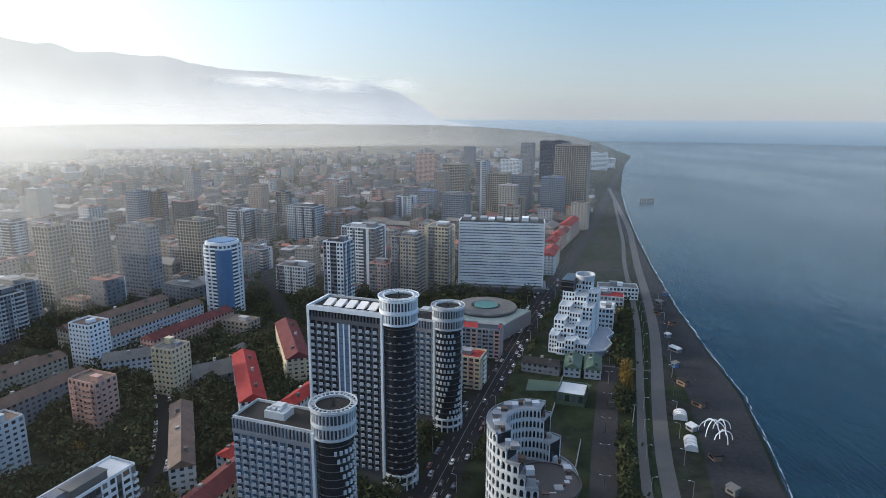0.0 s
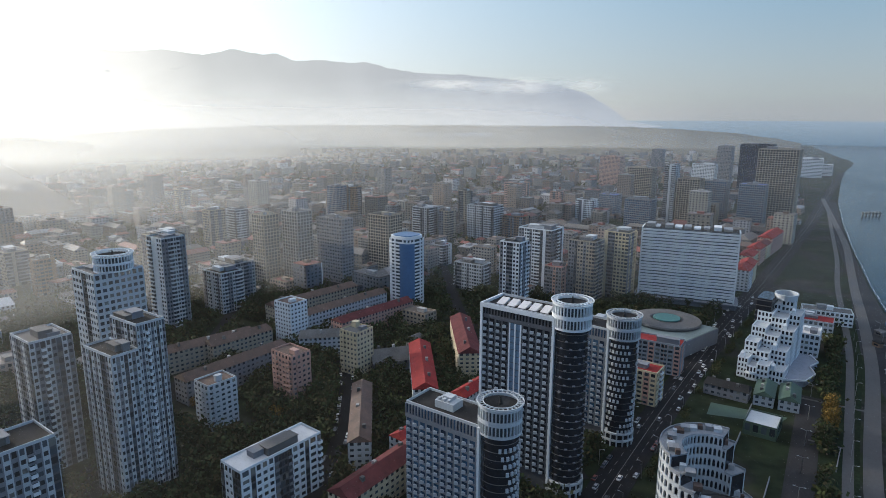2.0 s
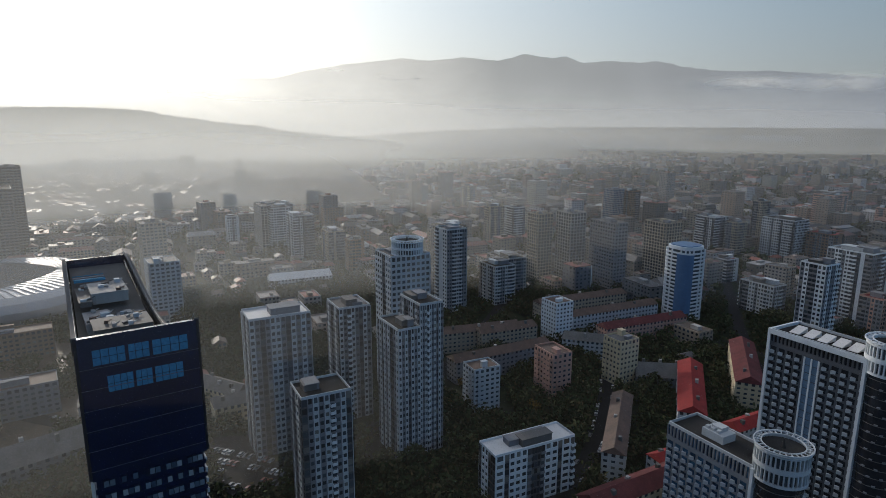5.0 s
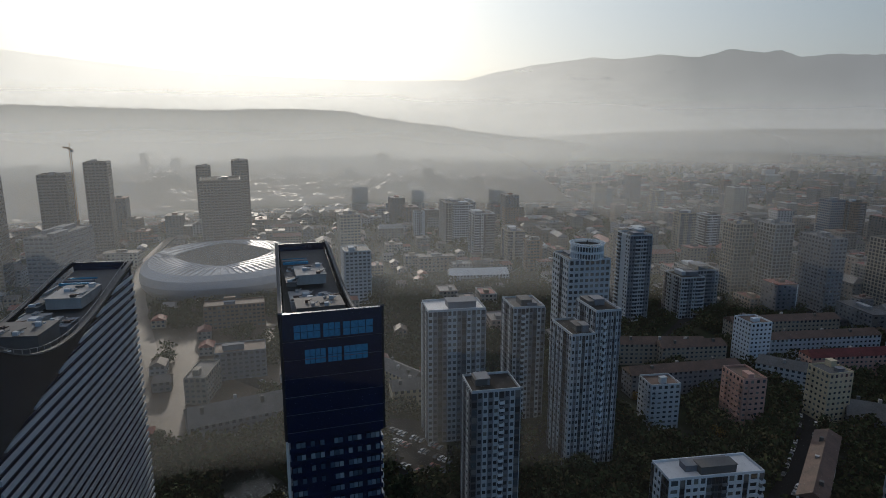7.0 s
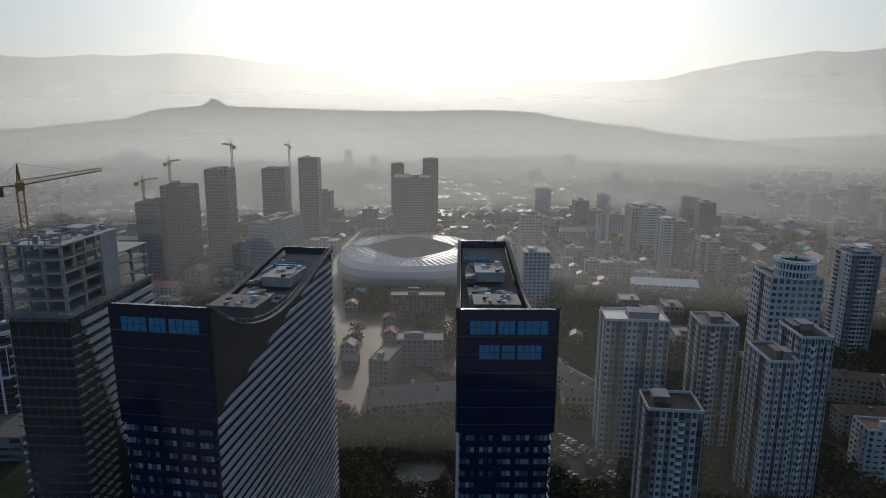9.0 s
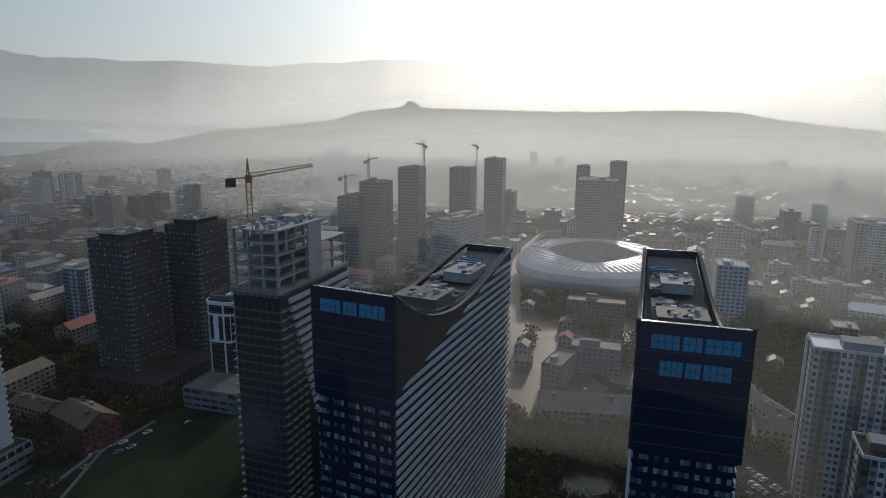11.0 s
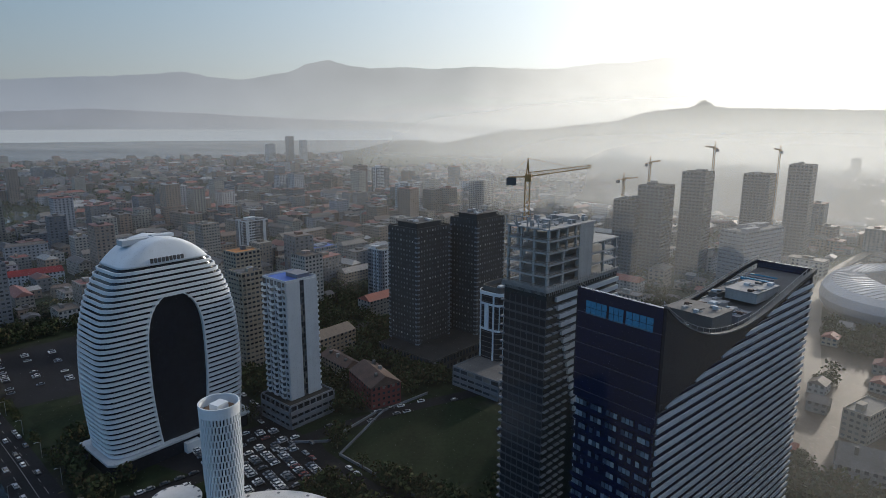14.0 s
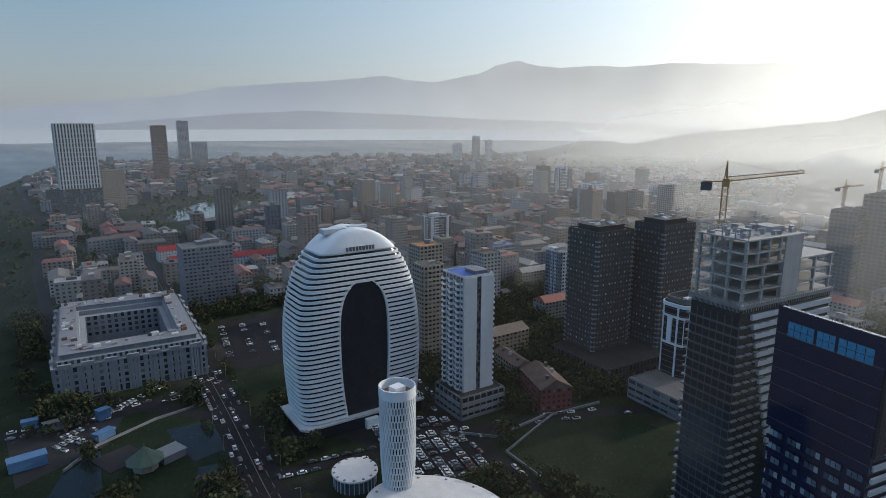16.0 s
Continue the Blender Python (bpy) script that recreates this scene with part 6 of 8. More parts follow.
def palace(a, b, c, d, h):
    """Block round a court, with a stepped mansard; a..d its outer corners."""
    x, y = (a[0] + c[0]) / 2, (a[1] + c[1]) / 2
    t = thing("palace_block", "pale grey classical block round a court, under repair", "apartment block", x, y, 0, 0)
    for p, q in ((a, b), (b, c), (c, d), (d, a)):
        for f in (0.2, 0.5, 0.8):
            OCC.append((p[0] + (q[0] - p[0]) * f, p[1] + (q[1] - p[1]) * f, 14))
    OCC.append((x, y, 40))
    P = [(p[0] - x, p[1] - y) for p in (a, d, c, b)]
    def scale(s):
        return [(p[0] * s, p[1] * s) for p in P]
    wall, frame_, win = Geo(), Geo(), Geo()
    inner = scale(0.58)
    for k in range(4):
        j = (k + 1) % 4
        wall.prism([P[k], P[j], inner[j], inner[k]], 0, h)
        L = math.hypot(P[j][0] - P[k][0], P[j][1] - P[k][1])
        facade(frame_, win, P[k], P[j], 4, h, 4, round(L / 4.2), 0.56, 0.22, 0.5)
        facade(frame_, win, P[k], P[j], 0, 4, 1, round(L / 4.2), 0.4, 0.05, 0.6)
        facade(frame_, win, inner[j], inner[k], 4, h, 4, round(L * 0.58 / 4.2), 0.5, 0.25, 0.3)
    part("wall", wall, M_STONE, t)
    part("facade_frame", frame_, M_STONE, t)
    part("window_panes", win, M_GLASS, t, kind="stuff")
    for z, o_, hh in ((h, 1.3, 0.8), (4.0, 1.0, 0.5), (h - 4.2, 0.9, 0.4)):
        g = Geo()
        g.strip(P, o_, z, z + hh, close=True)
        part("cornice", g, M_STONE, t)
    for k in range(4):
        j = (k + 1) % 4
        ux, uy = P[j][0] - P[k][0], P[j][1] - P[k][1]
        L = math.hypot(ux, uy)
        ux, uy = ux / L, uy / L
        for f in np.arange(0.07, 0.99, 0.143):
            g = Geo()
            s0, s1, q = f * L - 3.2, f * L + 3.2, 1.6
            p4 = [(P[k][0] + ux * s + uy * n_, P[k][1] + uy * s - ux * n_) for s, n_ in ((s0, -0.2), (s0, q), (s1, q), (s1, -0.2))]
            g.prism([p4[0], p4[3], p4[2], p4[1]][::-1], h, h + 2.6)
            for s in (s0, s0 + 1.9, s1 - 3.1, s1 - 1.2):
                p4 = [(P[k][0] + ux * a_ + uy * n_, P[k][1] + uy * a_ - ux * n_) for a_, n_ in ((s, 0.2), (s, 1.2), (s + 1.2, 1.2), (s + 1.2, 0.2))]
                g.prism(p4, 0, h)
            part("pilaster_bay", g, M_STONE, t)
    for s0, s1, z0, z1 in ((0.95, 0.66, h + 0.01, h + 3.2), (0.90, 0.70, h + 3.2, h + 6.0)):
        o, i2 = scale(s0), scale(s1)
        for k in range(4):
            j = (k + 1) % 4
            g = Geo()
            g.prism([o[k], o[j], i2[j], i2[k]], z0, z1)
            part("attic", g, M_STONE, t, "stepped grey attic storey")
    g, gg = Geo(), Geo()
    o = scale(0.95)
    for k in range(4):
        j = (k + 1) % 4
        L = math.hypot(o[j][0] - o[k][0], o[j][1] - o[k][1])
        facade(g, gg, o[k], o[j], h + 0.2, h + 3.1, 1, round(L / 3), 0.5, 0.2, 0.3)
    part("attic_frame", g, M_STONE, t)
    part("attic_panes", gg, M_GLASS, t, kind="stuff")
    g = Geo()
    o, i2 = scale(0.92), scale(0.69)
    for k in range(4):
        j = (k + 1) % 4
        g.prism([o[k], o[j], i2[j], i2[k]], h + 6.01, h + 6.4)
    part("roof", g, M_GREY, t)
    rd = random.Random(9)
    for k in range(60):
        e = rd.randrange(4)
        f, s = rd.random(), rd.uniform(0.72, 0.88)
        px = (P[e][0] + (P[(e + 1) % 4][0] - P[e][0]) * f) * s
        py = (P[e][1] + (P[(e + 1) % 4][1] - P[e][1]) * f) * s
        g = Geo()
        w = rd.uniform(0.5, 2.2)
        g.box(px - w, px + w, py - w * 0.6, py + w * 0.6, h + 6.4, h + 6.4 + rd.uniform(0.5, 2.0))
        part("roof_clutter", g, (M_ROOFRUST, M_STEEL, M_PALE)[k % 3], t)
    g = Geo()
    g.quad(*[(p[0], p[1], 0.12) for p in inner])
    part("court", g, M_PAVE, t)


palace((-68, -377), (-98, -500), (-176, -478), (-146, -358), 19)

# sea-front slab and its podium, far along the shore
g = block("office_tower", "tall striped slab tower on a dark podium", "tower", -281, -1146, -8, 57, 26, 148, M_PALE, M_SCREEN, M_ROOFDARK, 7.5, 4.4, 0.5, 0.02, 0.9, plant=0, base=44)
block("podium", "dark podium of the striped slab tower", "building", -281, -1146, -8, 60, 30, 43, M_DARKWALL, M_GLASS, M_ROOFDARK, 4.0, 4.0, plant=0)
block("tower", "slim dark far tower", "tower", -575, -1590, -10, 32, 28, 140, M_BROWN, M_GLASS, M_ROOFDARK, 3.6, 4.0, plant=1)
block("tower", "slim grey far tower", "tower", -892, -2234, -10, 34, 28, 150, M_GREY, M_GLASS, M_ROOFDARK, 4.0, 5.0, plant=1)
block("tower", "wide lower wing of a far tower", "tower", -930, -2190, -10, 48, 26, 75, M_GREY, M_GLASS, M_ROOFDARK, 4.0, 5.0, plant=1)
block("tower", "pale far apartment tower", "tower", -338, -1180, -10, 40, 26, 68, M_BEIGE, M_GLASS, M_ROOFGREY, 3.2, 4.0, plant=2)
for x, y, w, d, h, lab in ((505, 1985, 70, 60, 52, "white terraced hotel on the far cape"), (560, 2070, 60, 50, 30, "low white wing of the far cape hotel")):
    block("hotel", lab, "hotel", x, y, -16, w, d, h, M_WHITE, M_GLASS, M_ROOFWHITE, 4.0, 5.0, 0.2, 0.5, 1.2, plant=3)
pier = thing("pier", "bare old pier standing in the sea", "pier", 406, 1188, -3.0, 20)
g = Geo()
g.box(-17, 17, -3.5, 3.5, 6.4, 7.4)
part("deck", g, M_SHADE, pier)
for k in range(6):
    g = Geo()
    g.bar((-15 + 6 * k, 0, 0), (-15 + 6 * k, 0, 9.5), 0.9)
    part("pile", g, M_SHADE, pier)
# round the white arch hotel
section_tower("white apartment tower with a blue roof deck", -232.5, -217.5, -12, 19, 20, 75, ("bwbwb", "bwbwbw", "sssdsss", "bwbwb"), M_BLUEPLASTIC, 3.1, 1, seed=14, pale=M_PALE)
block("podium", "pale stepped podium of the white tower", "building", -231, -214, -12, 28, 25, 12, M_GREY, M_SCREEN, M_ROOFDARK, 3.6, 4.0, 0.12, 0.4, 0.8, plant=0)
block("apartment_tower", "yellowish beige balcony tower", "tower", -268, -287, -12, 15, 15, 62, M_BEIGE, M_GLASS, M_ROOFGREY, 3.0, 3.0, 0.3, 0.4, 0.3, balc=((1, [(0.1, 0.9)]), (2, [(0.1, 0.9)])), plant=2)
block("apartment_tower", "unfinished block with an orange end wall", "tower", -345, -372, -12, 22, 18, 52, M_BEIGE, M_GLASS, M_ORANGE, 3.1, 3.4, plant=2)
block("apartment_block", "grey glazed apartment block", "apartment block", -214, -510, -12, 40, 28, 50, M_GREY, M_GLASS, M_ROOFGREY, 3.1, 3.4, 0.35, 0.4, balc=((2, [(0.1, 0.4), (0.6, 0.9)]),), plant=3)


def dark_tower(label, x, y, rot, w, d, h, seed):
    """Dark tower with small square windows, scattered bright ones and pale balcony slots at its corners."""
    t = block("office_tower", label, "tower", x, y, rot, w, d, h, M_BLACKWALL, M_PANE, M_ROOFGREY, 3.2, 2.6, 0.5, 0.42, 0.2, plant=1)
    rd = random.Random(seed)
    g, gb = Geo(), Geo()
    c = corners(w, d)
    fl = round(h / 3.2)
    for k in range(4):
        a, b = c[k], c[(k + 1) % 4]
        L = math.hypot(b[0] - a[0], b[1] - a[1])
        ux, uy = (b[0] - a[0]) / L, (b[1] - a[1]) / L
        nb = round(L / 2.6)
        for i in range(2, fl):
            for j in range(1, nb - 1):
                if (i + 2 * j) % 4 == 0 and rd.random() < 0.8:
                    s0, z = (j + 0.3) * L / nb, (i + 0.45) * h / fl
                    p = [(a[0] + ux * (s0 + e) + uy * 0.24, a[1] + uy * (s0 + e) - ux * 0.24) for e in (0.0, 1.0)]
                    g.quad((*p[0], z), (*p[1], z), (*p[1], z + 1.15), (*p[0], z + 1.15))
        balconies(gb, a, b, 0, h - 2, fl, [(0.0, 1.7 / L), (1 - 1.7 / L, 1.0)], 0.7, 0.75)
    # lit windows imitated by pale pane colour, without any glow
    part("bright_panes", g, mat("pale_lit_look_panes", (0.5, 0.48, 0.44), 0.4, palette=[(0.30, 0.29, 0.27), (0.45, 0.43, 0.40), (0.2, 0.2, 0.19)]), t, "scattered panes painted pale to look lit", kind="stuff")
    part("corner_balconies", gb, M_STONE, t, "pale balcony slots at the corners", kind="stuff")
    g = Geo()
    g.box(-w * 0.36, w * 0.36, -d * 0.34, d * 0.34, h + 0.2, h + 3.4)
    g.box(-w * 0.39, w * 0.39, -d * 0.37, d * 0.37, h + 3.4, h + 3.9)
    cab = part("roof_storey", g, M_BLACKWALL, t, "set-back dark roof storey")
    for k in range(7):
        g = Geo()
        a, b = rd.uniform(-0.33, 0.25) * w, rd.uniform(-0.3, 0.22) * d
        g.box(a, a + rd.uniform(1.5, 4), b, b + rd.uniform(1, 3), h + 3.9, h + rd.uniform(4.4, 5.6))
        part("roof_unit", g, M_ROOFWHITE if k % 2 else M_STEEL, cab)
    return t


dark_tower("dark square-windowed tower with a flat roof", -347, -207, -14, 31, 27, 86, 1)
dark_tower("dark square-windowed twin tower", -383, -181, -14, 30, 24, 89, 2)
block("podium", "dark podium below the twin towers", "building", -348, -190, -14, 70, 50, 9, M_BLACKWALL, M_GLASS, M_ROOFDARK, 4.5, 3.0, 0.4, 0.3, plant=0)


def frame_hotel(x, y, rot, w, d, h):
    """Dark glass block with a rounded front, wrapped in a few broad white frames."""
    t = thing("hotel", "dark glass hotel with rounded corners and white frames", "hotel", x, y, 0, rot)
    OCC.append((x, y, 0.5 * math.hypot(w, d) + 2))
    pts = [(w / 2 * math.copysign(abs(math.cos(u)) ** 0.42, math.cos(u)), d / 2 * math.copysign(abs(math.sin(u)) ** 0.42, math.sin(u))) for u in [2 * math.pi * (k + 0.5) / 40 for k in range(40)]]
    g = Geo()
    g.prism(pts, 9, h - 3)
    part("glass_body", g, M_SCREEN, t)
    for i in range(15):
        g = Geo()
        g.strip(pts, 0.15, 9 + i * 3.2, 9.35 + i * 3.2, close=True)
        part("floor_edge", g, M_SHADE, t)
    for za, zb, o_ in ((h - 5, h - 3, 0.9), (h * 0.80, h * 0.80 + 1.2, 0.6), (h * 0.52, h * 0.52 + 1.2, 0.6)):
        g = Geo()
        g.strip(pts, o_, za, zb, close=True)
        part("white_band", g, M_WHITE, t)
    for k in range(0, 40, 3):
        g = Geo()
        a, b = pts[k], pts[(k + 1) % 40]
        g.strip([a, ((a[0] + b[0]) / 2, (a[1] + b[1]) / 2)], 0.7, h * 0.52 if k % 2 else 9, h * 0.80 if k % 2 else h - 5)
        part("white_upright", g, M_WHITE, t)
    g = Geo()
    g.strip([(p[0] * 0.86, p[1] * 0.86) for p in pts], 0.5, h - 3, h, close=True)
    part("roof_screen", g, M_SHADE, t)
    g = Geo()
    g.prism([(p[0] * 0.85, p[1] * 0.85) for p in pts], h - 2.99, h - 2.6)
    deck = part("roof", g, M_ROOFDARK, t)
    for a, b in ((-0.2, -0.1), (0.15, 0.1), (0.0, 0.22)):
        g = Geo()
        g.box(a * w - 2, a * w + 2, b * d - 1.4, b * d + 1.4, h - 2.6, h - 0.6)
        part("roof_unit", g, M_PALE, deck)
    return t


frame_hotel(-338, -142, -14, 26, 18, 57)
block("podium", "banded podium of the narrow hotel", "building", -322, -136, -14, 46, 34, 11, M_GREY, M_GLASS, M_ROOFGREY, 3.5, 6.0, 0.1, 0.4, 0.5, plant=0)
block("brick_house", "red brick house with a hipped roof", "house", -268, -190, -30, 18, 30, 12.5, M_REDWALL, M_GLASS, M_ROOFRUST, 3.2, 3.2, 0.5, 0.4, 0.15, top="gable", plant=0)
block("house", "house with a bright orange tiled roof", "house", -287, -229, -20, 12, 30, 8, M_BEIGE, M_GLASS, M_ROOFRUST, 3.0, 3.2, top="gable", plant=0)

block("apartment_block", "grey five-storey block among dusty yards", "apartment block", -372, 78, -14, 18, 30, 17, M_GREY, M_GLASS, M_ROOFRUST, 3.0, 3.2, 0.4, 0.4, 0.2, plant=2)
block("apartment_block", "pale long block beside a dusty road", "apartment block", -352, 52, 62, 12, 26, 15, M_BEIGE, M_GLASS, M_ROOFGREY, 3.0, 3.2, 0.4, 0.4, 0.2, plant=1)
block("apartment_block", "brown block near the stadium", "apartment block", -468, 96, -14, 16, 44, 18, M_BROWN, M_GLASS, M_ROOFRUST, 3.0, 3.2, 0.4, 0.4, 0.2, plant=2)
# tall group past the stadium and the towers in haze
for x, y, w, h, lab in ((-836, -18, 34, 93, "dark"), (-811, 25, 28, 107, "dark"), (-668, -70, 27, 105, "grey"), (-640, -105, 30, 92, "grey"), (-628, -128, 26, 78, "grey"), (-810, 159, 56, 82, "dark"), (-905, 156, 22, 92, "dark"), (-897, 204, 27, 99, "dark")):
    block("tower", lab + " tower standing in the haze", "tower", x, y, -12, w, w * 0.85, h, M_DARKWALL, M_SCREEN, M_ROOFDARK, 3.4, 4.0, 0.3, 0.35, plant=2, group="new towers")
block("tower", "lower prow-roofed apartment tower", "tower", -590, -14, 62, 22, 60, 64, M_GREY, M_GLASS, M_ROOFGREY, 3.2, 4.0, 0.15, 0.5, 0.6, plant=5)
for x, y, z0, z1, rot, jb in ((-700, -60, 0, 128, 200, 36), (-680, -120, 0, 112, 170, 30), (-830, 0, 0, 122, 190, 40), (-650, -140, 0, 96, 160, 26)):
    tower_crane(x, y, z0, z1, rot, jb, 12)
block("tower", "pale stepped tower among lower houses", "tower", -609, 249, -14, 25, 22, 57, M_BEIGE, M_GLASS, M_ROOFGREY, plant=3)
block("apartment_tower", "pale twin-stepped apartment tower", "tower", -483, 203, -14, 26, 22, 46, M_PALE, M_GLASS, M_ROOFGREY, plant=3)

TOWERS_INLAND = [
    (-78, 463, 17, 15, 63, M_WHITE, M_ROOFGREY, "white rounded slab tower"), (-324, 503, 17, 17, 67, M_BEIGE, M_ROOFGREY, "unfinished beige floor-stacked tower"), (-300, 520, 22, 18, 69, M_GREY, M_ROOFGREY, "grey unfinished tower"), (-266, 532, 34, 15, 62, M_GREY, M_ROOFGREY, "long grey tower with a white end"),
    (-240, 598, 28, 22, 57, M_BROWN, M_ROOFDARK, "dark brown skeleton tower"), (-407, 824, 20, 20, 59, M_HOTEL, M_ROOFDARK, "dark blue far tower"), (-384, 835, 16, 16, 57, M_BROWN, M_ROOFDARK, "brown far tower"),
    (-252, 776, 27, 24, 41, M_PALE, M_ROOFGREY, "pale wedge-shaped block"), (-220, 769, 14, 18, 38, M_BEIGE, M_ROOFGREY, "beige side block"), (-175, 796, 40, 26, 44, M_GREY, M_ROOFDARK, "dark grey block"),
    (-172, 1030, 32, 30, 52, M_PINK, M_ROOFGREY, "red and white tower"), (-220, 864, 14, 16, 54, M_BEIGE, M_ROOFGREY, "slim beige tower"), (-133, 795, 30, 20, 32, M_BROWN, M_ROOFRED, "brown block with a red roof"),
    (-70, 560, 33, 24, 58, M_WHITE, M_ROOFGREY, "white balcony tower with a round front"), (-51, 527, 16, 15, 31, M_PINK, M_ROOFRED, "orange block with a red roof")]
TOWERS_SHORE = [
    (-27, 534, 24, 20, 54, M_BEIGE, M_ROOFDARK, "honeycomb-fronted beige tower"), (1, 557, 22, 20, 59, M_CREAM, M_ROOFGREY, "yellowish ribbed tower"), (-130, 541, 30, 16, 25, M_PALE, M_ROOFGREY, "long pale hospital-like block"),
    (-29, 1562, 50, 34, 70, M_PINK, M_ROOFGREY, "orange brown far tower block"), (34, 1257, 48, 30, 66, M_BROWN, M_ROOFGREY, "brown concrete skeleton block"), (71, 998, 16, 22, 89, M_PALE, M_ROOFGREY, "slim white and dark tower"),
    (98, 989, 32, 28, 70, M_BEIGE, M_ROOFRUST, "unfinished beige tower"), (122, 962, 24, 20, 36, M_BEIGE, M_ROOFGREY, "low unfinished beige tower"), (136, 1010, 34, 24, 66, M_PALE, M_ROOFGREY, "blue glass balcony tower"),
    (181, 972, 34, 24, 66, M_GREY, M_BLUEPLASTIC, "grey blue balcony tower"), (224, 1561, 30, 30, 98, M_GREY, M_ROOFDARK, "slim dark glass tower"), (270, 1447, 62, 40, 107, M_NAVY, M_ROOFDARK, "broad dark glass tower"),
    (218, 1005, 52, 38, 115, M_BROWN, M_ROOFGREY, "huge brown concrete skeleton tower"), (175, 1501, 48, 30, 60, M_WHITE, M_ROOFGREY, "white far balcony block"), (99, 2014, 32, 30, 69, M_GREY, M_ROOFGREY, "grey far tower")]
TOWERS_MIDTOWN = [
    (-19, 1047, 30, 24, 36, M_PALE, M_BLUEPLASTIC, "pale block with a blue roof"), (26, 926, 38, 24, 44, M_HOTEL, M_ROOFGREY, "blue glazed block"), (-52, 972, 28, 22, 35, M_WHITE, M_ROOFGREY, "white block"),
    (-318, 440, 30, 22, 36, M_CONC, M_ROOFDARK, "bare concrete frame block"), (-276, 500, 15, 14, 23, M_WHITE, M_ROOFRUST, "white nine-storey block"), (-186, 629, 14, 16, 22, M_PALE, M_ROOFRED, "pale block with a red roof"),
    (-111, 1093, 18, 18, 32, M_PINK, M_ROOFGREY, "pink far block"), (-345, 392, 24, 22, 66, M_BEIGE, M_ROOFGREY, "beige and white slab tower"), (-322, 368, 20, 18, 70, M_GREY, M_ROOFGREY, "grey slab tower with white ribs"), (-313, 419, 26, 20, 33, M_GREY, M_ROOFDARK, "dark grey block"),
    (-681, 427, 42, 30, 51, M_CONC, M_ROOFGREY, "wide unfinished block in haze"), (-591, 410, 30, 24, 49, M_GREY, M_ROOFGREY, "dark block with a pale end"), (-554, 429, 26, 20, 32, M_BEIGE, M_ROOFGREY, "beige rounded block"),
    (-698, 384, 12, 14, 38, M_GREY, M_ROOFGREY, "slim dark block"), (-495, 410, 15, 16, 32, M_BROWN, M_ROOFGREY, "brown block"), (-662, 802, 20, 18, 47, M_BEIGE, M_ROOFGREY, "beige curved far block")]
TOWERS_FAR = [
    (-477, 630, 16, 20, 47, M_BEIGE, M_ROOFGREY, "beige slab tower"), (-467, 661, 24, 18, 44, M_PALE, M_ROOFGREY, "pale grey tower"), (-662, 427, 30, 24, 49, M_GREY, M_ROOFGREY, "grey tower"), (-720, 470, 30, 24, 44, M_GREY, M_ROOFGREY, "grey tower in haze"),
    (-850, -523, 30, 26, 56, M_PALE, M_ROOFGREY, "pale tower with a brown side"), (-523, -544, 30, 22, 38, M_GREY, M_ROOFRUST, "ribbed block with a red brown roof"), (-598, -781, 16, 18, 39, M_PALE, M_ROOFGREY, "pale slim block"),
    (-772, -859, 18, 18, 39, M_HOTEL, M_ROOFGREY, "blue slim block"), (-430, -295, 15, 18, 46, M_GREY, M_ROOFGREY, "grey slab in shade"), (-853, -534, 27, 22, 53, M_GREY, M_ROOFGREY, "grey tower"), (-1068, -732, 26, 24, 58, M_GREY, M_ROOFGREY, "dark far tower"),
    (-1632, -1587, 27, 24, 70, M_PALE, M_ROOFGREY, "pale far tower"), (-1680, -1539, 22, 20, 96, M_GREY, M_ROOFGREY, "slim far tower"), (-1712, -1505, 20, 20, 82, M_PALE, M_ROOFGREY, "slim pale far tower"), (-900, -420, 30, 26, 60, M_CONC, M_ROOFGREY, "unfinished tower in haze"), (-470, -400, 34, 20, 30, M_GREY, M_BLUEPLASTIC, "grey block with a blue roof")]
for x, y, w, d, h, wl, rf, lab in TOWERS_INLAND + TOWERS_SHORE + TOWERS_MIDTOWN + TOWERS_FAR:
    rot = -20 if y > 0 else -13
    if "skeleton" in lab or "unfinished" in lab:
        block("apartment_tower", lab + " among lower houses", "tower", x, y, rot, w, d, h, M_BEIGE if "beige" in lab or "brown" in lab else M_CONC, M_SCREEN, rf, 3.2, 3.6, 0.2, 0.12, 0.6, plant=3, group="city towers")
    elif "blue" in lab:
        block("apartment_tower", lab + " among lower houses", "tower", x, y, rot, w, d, h, M_STRIPE, M_BLUEGLASS, rf, 3.1, 2.8, 0.18, 0.25, 0.5, plant=3, group="city towers")
    elif wl in (M_NAVY,) or math.hypot(x, y) > 1300 or "long grey" in lab:
        block("apartment_tower", lab + " among lower houses", "tower", x, y, rot, w, d, h, wl, M_GLASS, rf, 3.2, 3.4, 0.35, 0.35, 0.35, plant=3, group="city towers")
    else:
        code = random.Random(int(x * 3 + y * 5))
        sides = ["".join(code.choice(("ww", "gg", "bb", "oo", "d", "s", "wb", "gw")) for _ in range(max(2, round(q / 5)))) for q in (w, d, w, d)]
        section_tower(lab + " among lower houses", x, y, rot, w, d, h, sides, rf, 3.1, 3, seed=int(x + y), pale=wl if wl != M_GREY else M_PALE, grey=M_GREY, group="city towers")

